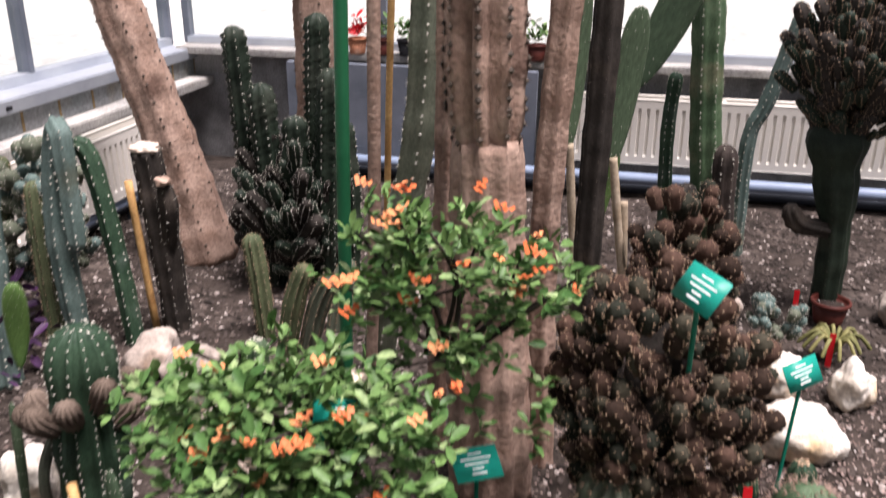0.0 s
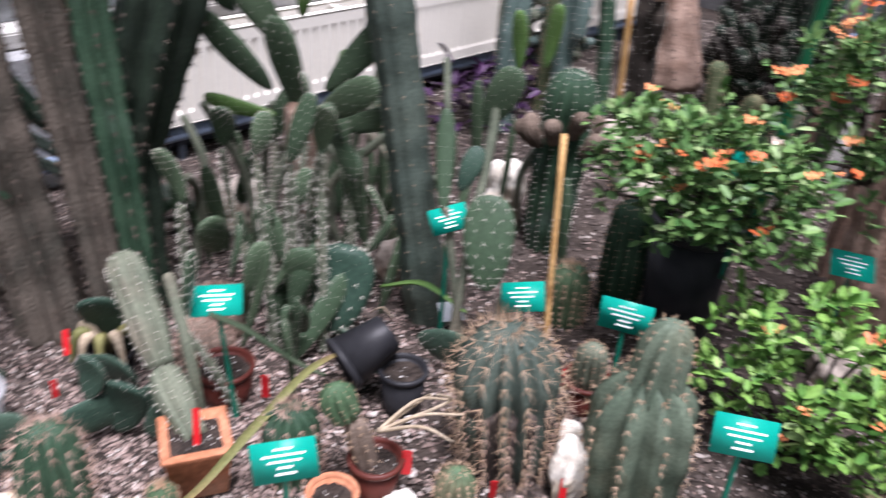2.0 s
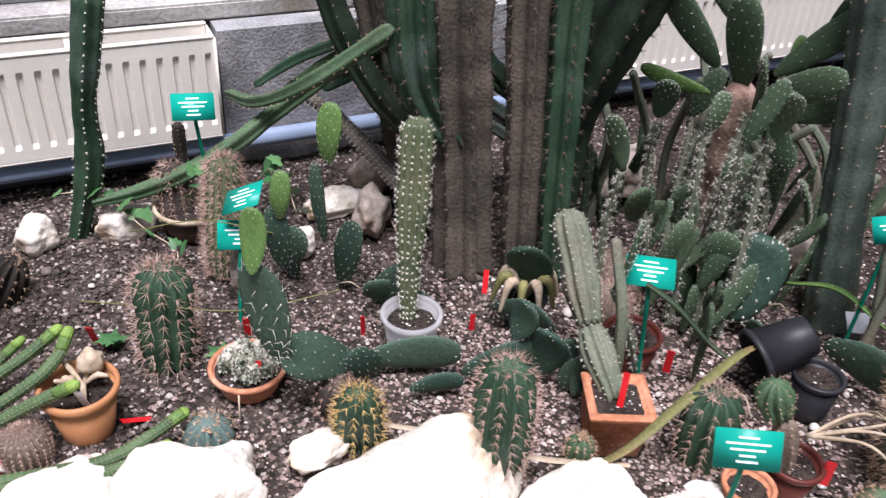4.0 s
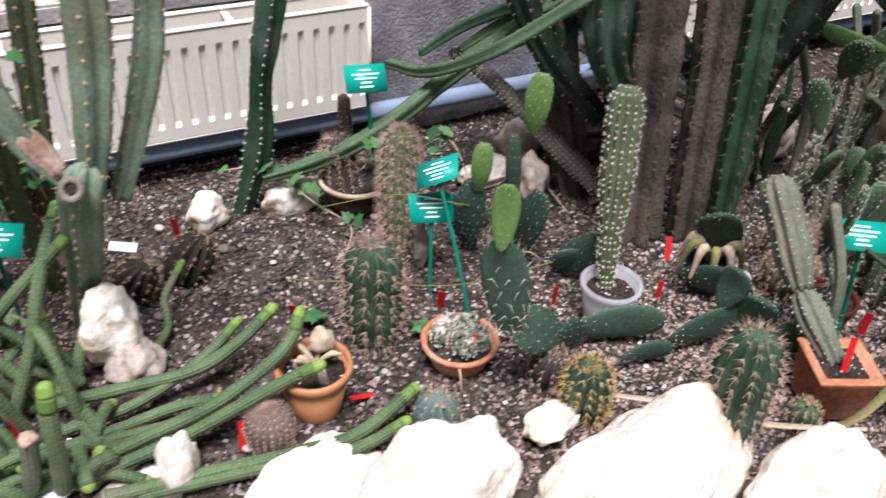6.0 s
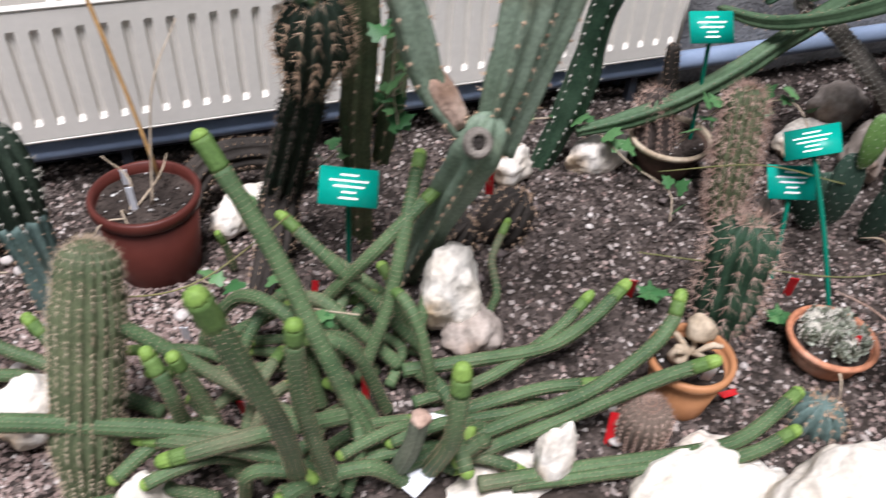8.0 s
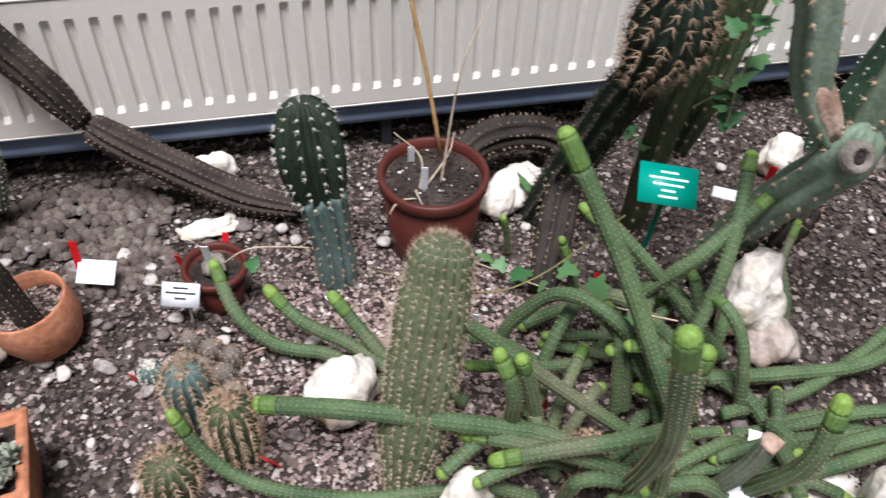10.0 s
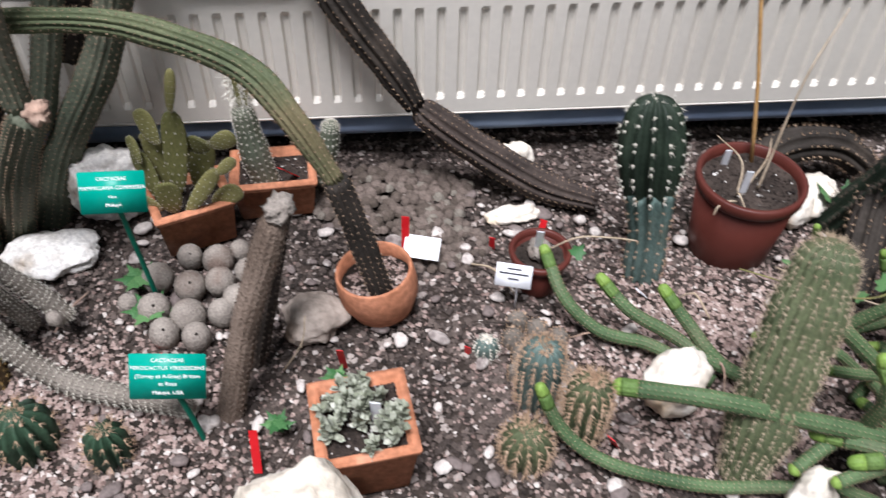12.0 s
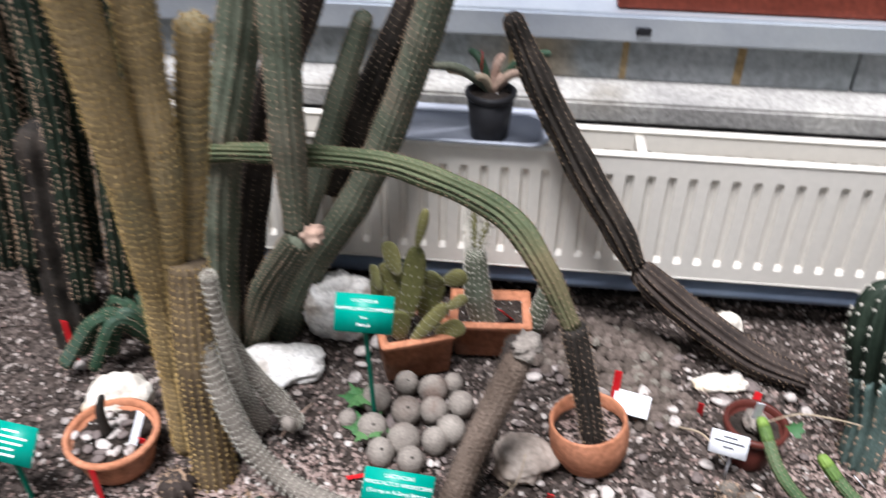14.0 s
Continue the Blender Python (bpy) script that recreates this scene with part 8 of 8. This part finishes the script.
# ---------------------------------------------------------------- markers and cards
tag(-1.775, -2.285, 80, -8, 0.10, 0.014, z=0.012)
tag(-1.79, -2.12, 70, 10, 0.05, 0.011)
tag(-1.76, -2.04, 60, -20, 0.07, 0.013, z=0.03)
tag(-1.70, -2.055, 80, 12, 0.075, 0.013, True, z=0.085)
tag(-1.54, -2.40, 80, 14, 0.075, 0.012)
tag(-1.55, -2.19, 60, 10, 0.035, 0.012)
tag(-1.55, -2.06, 40, 70, 0.045, 0.013)
tag(-1.36, -1.98, 40, 25, 0.055, 0.016)
tag(-1.36, -2.345, 80, 5, 0.06, 0.016, True, z=0.115)
tag(-1.36, -2.53, 90, -22, 0.08, 0.013)
tag(-1.58, -2.71, 30, 75, 0.06, 0.009)
tag(-1.765, -1.68, 80, 5, 0.075, 0.012, True, z=0.135)
tag(-1.84, -1.69, 80, 5, 0.06, 0.012, True, z=0.135)
tag(-1.56, -1.63, 70, 10, 0.055, 0.014, True)
tag(-1.66, -1.86, 20, 40, 0.035, 0.012, True)
tag(-1.55, -3.10, 80, 10, 0.03, 0.016, z=0.06)
tag(-1.48, -3.16, 85, 0, 0.08, 0.012)
tag(-1.80, -3.36, 85, 0, 0.11, 0.016)
tag(-1.93, -2.49, 60, 40, 0.07, 0.014, z=0.085)
tag(-1.55, -3.12, 60, -30, 0.07, 0.018, True, z=0.06)
tag(-1.155, -1.02, 60, -12, 0.08, 0.014)
tag(-1.17, -0.86, 60, 20, 0.07, 0.016, True, z=0.09)
tag(-1.19, -0.76, 20, 60, 0.075, 0.014)
tag(-1.17, -0.56, 60, -20, 0.06, 0.014, z=0.04)
tag(-1.45, -0.83, 60, 18, 0.07, 0.016)
tag(-1.37, -0.53, 60, 10, 0.06, 0.016)
tag(-1.76, -1.0, 60, 10, 0.07, 0.016, z=0.05)
tag(-1.13, -0.43, 60, 5, 0.05, 0.016)
tag(-1.28, -0.30, 60, 10, 0.07, 0.01)
tag(-1.21, -0.07, 60, 0, 0.055, 0.012)
tag(-1.265, -0.015, 60, -25, 0.055, 0.012, z=0.06)
tag(-0.81, 0.03, 50, -14, 0.085, 0.012, z=0.1)
tag(-0.56, 0.31, 45, 0, 0.06, 0.018, z=0.05)
tag(-0.44, 0.42, 45, 10, 0.065, 0.013)
tag(-0.43, 0.58, 45, 5, 0.06, 0.013)
tag(-0.34, 0.50, 45, -6, 0.08, 0.013)
tag(-0.93, 0.25, 45, 0, 0.06, 0.016, z=0.02)
tag(-0.74, 0.24, 45, 10, 0.07, 0.02)
tag(-0.53, 0.72, 45, 5, 0.05, 0.014, z=0.06)
tag(0.27, 1.46, 5, -18, 0.12, 0.022)
tag(0.4, 1.56, 5, 0, 0.1, 0.02)
tag(0.34, 1.62, 5, -10, 0.09, 0.02)
tag(0.14, 1.18, 5, 0, 0.07, 0.014)
tag(0.53, 1.58, 5, 30, 0.05, 0.02)
tag(0.19, 1.34, 10, 0, 0.07, 0.02)
tag(0.62, 2.75, 5, -5, 0.1, 0.018)
tag(0.66, 2.4, 5, 0, 0.12, 0.018)
tag(-1.38, -1.56, 60, 10, 0.05, 0.012)
tag(-1.33, -1.37, 60, 0, 0.08, 0.012, z=0.02)
tag(-1.6, -1.4, 60, -20, 0.05, 0.012)


def card(x, y, z, w, h, rx, rz, label, bars=0):
    t = thing("paper_card", pose(x, y, z, rx, 0, rz), label, "card")
    part("sheet", box_bm(w, h, 0.0016, 0.0004), M_TAGWH, t, smooth=False)
    for k in range(bars):
        part("lettering", box_bm(w * (0.45, 0.8, 0.3)[k], h * 0.08, 0.0004, 0, (0, h * (0.2 - 0.17 * k), 0.001)), M_INKD, t, smooth=False)
    return t


card(-1.76, -2.255, 0.045, 0.066, 0.042, 35, 75, "blank white card lying on the gravel")
t = thing("plant_label", (-1.645, -2.105, 0), "small white plastic label with dark print", "plant label")
pm = pose(0, 0, 0.085, 45, 0, 75)
pl_ = part("plate", box_bm(0.062, 0.04, 0.002, 0.0008), M_TAGWH, t, "", pm)
for k, (f, yy) in enumerate(((0.4, 0.011), (0.8, 0.003), (0.3, -0.006))):
    part("lettering", box_bm(0.062 * f, 0.0032, 0.0004, 0, (0, yy, 0.0012)), M_INKD, pl_, smooth=False)
part("stake", box_bm(0.009, 0.002, 0.09, 0.0005, (0, 0.008, 0.03)), M_TAGWH, t)
card(-1.18, -1.33, 0.02, 0.05, 0.06, 10, 30, "white card lying beneath green stems")
card(-1.23, -1.27, 0.06, 0.05, 0.02, 10, 60, "scrap of white card")
card(0.6, 1.62, 0.015, 0.06, 0.09, 5, 30, "white card lying on the soil")
card(-1.70, -1.12, 0.10, 0.06, 0.02, 40, 60, "white plastic tag behind the cereus")
card(-0.86, 0.72, 0.06, 0.06, 0.05, 30, 60, "crumpled scrap of white paper")
me, _ = tube([(-0.52, 0.65, 0.0), (-0.57, 0.685, 0.3), (-0.622, 0.727, 0.593)], 0.006, M_BAMBOO, tip=False, around=8, step=0.1, wob=0)
single("wooden_stick", me, (0, 0, 0), "plain wooden stick leaning in the bed", "stick")
plant_label(-0.38, 1.04, 0.52, 15, 30, lines=(0.3, 0.6), foot=(-0.42, 1.12), ground=0.25)

# ---------------------------------------------------------------- ivy and threads
ivy([(-1.86, -1.50, 0.01), (-1.80, -1.42, 0.1), (-1.75, -1.33, 0.2), (-1.68, -1.26, 0.33), (-1.62, -1.23, 0.42)], 16, 0.034, 1)
ivy([(-1.62, -1.23, 0.30), (-1.60, -1.25, 0.45), (-1.58, -1.24, 0.6)], 12, 0.034, 2)
ivy([(-1.70, -1.60, 0.01), (-1.58, -1.5, 0.05), (-1.46, -1.42, 0.12), (-1.40, -1.36, 0.15)], 9, 0.034, 3)
ivy([(-1.92, -0.86, 0.1), (-1.85, -0.76, 0.12), (-1.76, -0.68, 0.06), (-1.68, -0.62, 0.03), (-1.60, -0.66, 0.02)], 11, 0.04, 4)
ivy([(-1.84, -0.42, 0.05), (-1.76, -0.38, 0.16), (-1.68, -0.36, 0.2), (-1.58, -0.35, 0.12)], 10, 0.036, 5)
ivy([(-1.72, -0.6, 0.12), (-1.70, -0.52, 0.22), (-1.68, -0.46, 0.16)], 5, 0.04, 6)
for label, pts in (("thin pale thread stretched over the plants", [(-1.44, -0.84, 0.12), (-1.33, -0.7, 0.15), (-1.25, -0.55, 0.16), (-1.2, -0.38, 0.2)]), ("thin pale runner drooping over green stems", [(-1.50, -1.80, 0.24), (-1.42, -1.68, 0.26), (-1.44, -1.58, 0.25), (-1.49, -1.44, 0.3)]), ("thin pale thread between the labels", [(-1.60, -0.72, 0.16), (-1.5, -0.58, 0.22), (-1.42, -0.45, 0.21)])):
    me, _ = tube(pts, 0.0013, M_PADY, tip=False, around=5, step=0.02, wob=0)
    single("runner_thread", me, (0, 0, 0), label, "plant runner")
for x, y, s in ((-1.66, -2.73, 0.05), (-1.735, -2.76, 0.045), (-1.42, -2.50, 0.03), (-1.50, -2.41, 0.03), (-1.30, -0.60, 0.04), (-1.42, -0.80, 0.04)):
    t = thing("seedling", (x, y, 0), "small green weed with lobed leaves in the gravel", "weed")
    for k in range(6):
        lf = part("leaf", IVY, None, t, "", pose(0, 0, 0.012 + 0.004 * k, 12, 0, 60 * k + 10) @ Matrix.Diagonal((s * 0.6, s, s, 1)))
me, _ = tube([(-1.535, -2.50, 0.0), (-1.52, -2.46, 0.09), (-1.535, -2.45, 0.14)], 0.0012, M_DRY, tip=False, around=5, wob=0)
single("dry_stalk", me, (0, 0, 0), "thin dry stalk standing in the gravel", "stalk")
# hanging dark stems at the far south end
g = thing("hanging_dark_cactus", (-1.86, -3.38, 0), "dense curtain of dark drooping spiny cactus stems", "cactus")
r4 = random.Random(3)
for k in range(14):
    x, y = -1.80 - 0.16 * r4.random(), -3.48 + 0.28 * r4.random()
    stem(g, "stem", [(x, y, r4.uniform(0.08, 0.2)), (x - 0.01, y + 0.02, 0.35), (x - 0.03, y + 0.03, 0.55), (x - 0.06, y + r4.uniform(-0.02, 0.05), 0.8)], 0.022, M_BLACKG, 9, 0.25, 0.016, 0.01, M_TANSP, 3, 1.0, seed=210 + k)
stem(g, "foot", [(-1.86, -3.38, -0.02), (-1.87, -3.36, 0.3), (-1.88, -3.34, 0.5)], [0.05, 0.05, 0.045], M_DARK, 8, 0.2, 0.03, 0.006, M_TANSP, 3, seed=230)
g = thing("trailing_green_cactus", (-1.83, -3.22, 0), "low trailing green cactus stems by the wall", "cactus")
for k in range(12):
    a = r4.uniform(0, 6.28)
    L = r4.uniform(0.08, 0.16)
    stem(g, "stem", [(-1.84, -3.2, 0.02), (-1.84 + math.cos(a) * L * 0.5, -3.2 + math.sin(a) * L * 0.6, 0.12), (-1.84 + math.cos(a) * L, -3.2 + math.sin(a) * L * 1.2, 0.03)], 0.013, M_DEEP, 7, 0.2, 0.015, 0.004, M_TANSP, 3, seed=240 + k)
cactus("stout_pink_cactus", "stout pinkish grey cactus at the edge of the bed", [(-1.40, -3.42, -0.02), (-1.42, -3.42, 0.15), (-1.43, -3.42, 0.32)], [0.06, 0.06, 0.05], M_DRIED, 12, depth=0.2, gap=0.02, spine=0.008, spine_mat=M_TANSP, count=4, seed=260)

# ---------------------------------------------------------------- gravel and pebbles
def scatter(name, label, n, y0, y1, size, material, seed, keep, x0=-2.2, squash=0.7):
    rng = np.random.default_rng(seed)
    ys = rng.uniform(y0, y1, n)
    ed = np.array([bed_edge(y) for y in ys])
    xs = x0 + (ed - 0.02 - x0) * rng.uniform(0, 1, n)
    k = keep(xs, ys, rng)
    xs, ys = xs[k], ys[k]
    zs = np.array([0.016 * noise.noise(V((x * 3, y * 3, 0))) + 0.010 * noise.noise(V((x * 11, y * 11, 3))) - 0.006 for x, y in zip(xs, ys)])
    sz = size[0] + (size[1] - size[0]) * rng.uniform(0, 1, len(xs)) ** 2
    me = chips(np.stack([xs, ys, zs + sz * 0.25], -1), sz, material, rng, squash)
    return single(name, me, (0, 0, 0), label, "gravel", kind="stuff")


def pinkish(x, y):
    a = np.exp(-(((x + 1.53) / 0.28) ** 2 + ((y + 1.78) / 0.32) ** 2))
    b = np.exp(-(((x + 1.45) / 0.2) ** 2 + ((y + 2.85) / 0.3) ** 2))
    c = np.exp(-(((x + 0.92) / 0.42) ** 2 + ((y - 0.15) / 0.75) ** 2))
    d = np.exp(-(((x - 0.4) / 0.45) ** 2 + ((y - 1.6) / 0.8) ** 2))
    return np.clip(a + b + 0.75 * c + 0.8 * d, 0, 1)


scatter("gravel", "brown lava gravel with scattered pale grains", 125000, -3.7, 1.2, (0.003, 0.0085), M_GRAVEL, 1, lambda x, y, r: r.uniform(0, 1, len(x)) > pinkish(x, y) * 1.05)
scatter("gravel", "brown gravel in the far part of the bed", 34000, 1.2, 3.9, (0.005, 0.012), M_GRAVEL, 2, lambda x, y, r: r.uniform(0, 1, len(x)) > pinkish(x, y) * 0.75)
scatter("pink_gravel", "fine pinkish granite gravel", 230000, -3.7, 2.4, (0.0032, 0.0068), M_PINKGR, 3, lambda x, y, r: r.uniform(0, 1, len(x)) < pinkish(x, y) * 0.9 + 0.04)
rq = random.Random(17)
for k in range(34):
    y = rq.uniform(-0.7, 1.3) if k < 22 else rq.uniform(-3.1, -1.7)
    x = rq.uniform(-1.75, bed_edge(y) - 0.2)
    a, L = rq.uniform(0, 6.28), rq.uniform(0.05, 0.14)
    dx, dy = L * math.cos(a), L * math.sin(a)
    me, _ = tube([(0, 0, 0.012), (dx * 0.5 + rq.gauss(0, 0.012), dy * 0.5, rq.uniform(0.015, 0.045)), (dx, dy, 0.012)], [0.0022, 0.002, 0.0012], rq.choice((M_DRY, M_DRIED, M_FLESH)), around=5, tip=False, wob=0.1)
    single("dry_stalk", me, (x, y, 0), "thin dry bent stalk lying on the gravel", "stalk", "dry stalks on the gravel")
rp = random.Random(41)
PEB = [blob(M_PEBBLE, (0.03 * a, 0.022 * b, 0.014), 2, 0.3, 1.5, k) for k, (a, b) in enumerate(((1, 1), (0.8, 1.1), (1.2, 0.9), (0.7, 0.8), (1.1, 1.2), (0.6, 0.7)))]
for k in range(270):
    y = rp.uniform(-3.4, 0.9) if k % 2 else rp.uniform(-2.8, -1.9)
    x = rp.uniform(-1.95, bed_edge(y) - 0.06)
    s = rp.uniform(0.45, 1.1) if k < 190 else rp.uniform(0.6, 1.5)
    single("pebble", PEB[k % 6], pose(x, y, 0.004 + 0.016 * noise.noise(V((x * 3, y * 3, 0))), rp.uniform(-15, 15), rp.uniform(-15, 15), rp.uniform(0, 360)) @ Matrix.Diagonal((s, s, s, 1)), "smooth pale pebble lying on the gravel", "pebble", "loose pebbles in the bed")
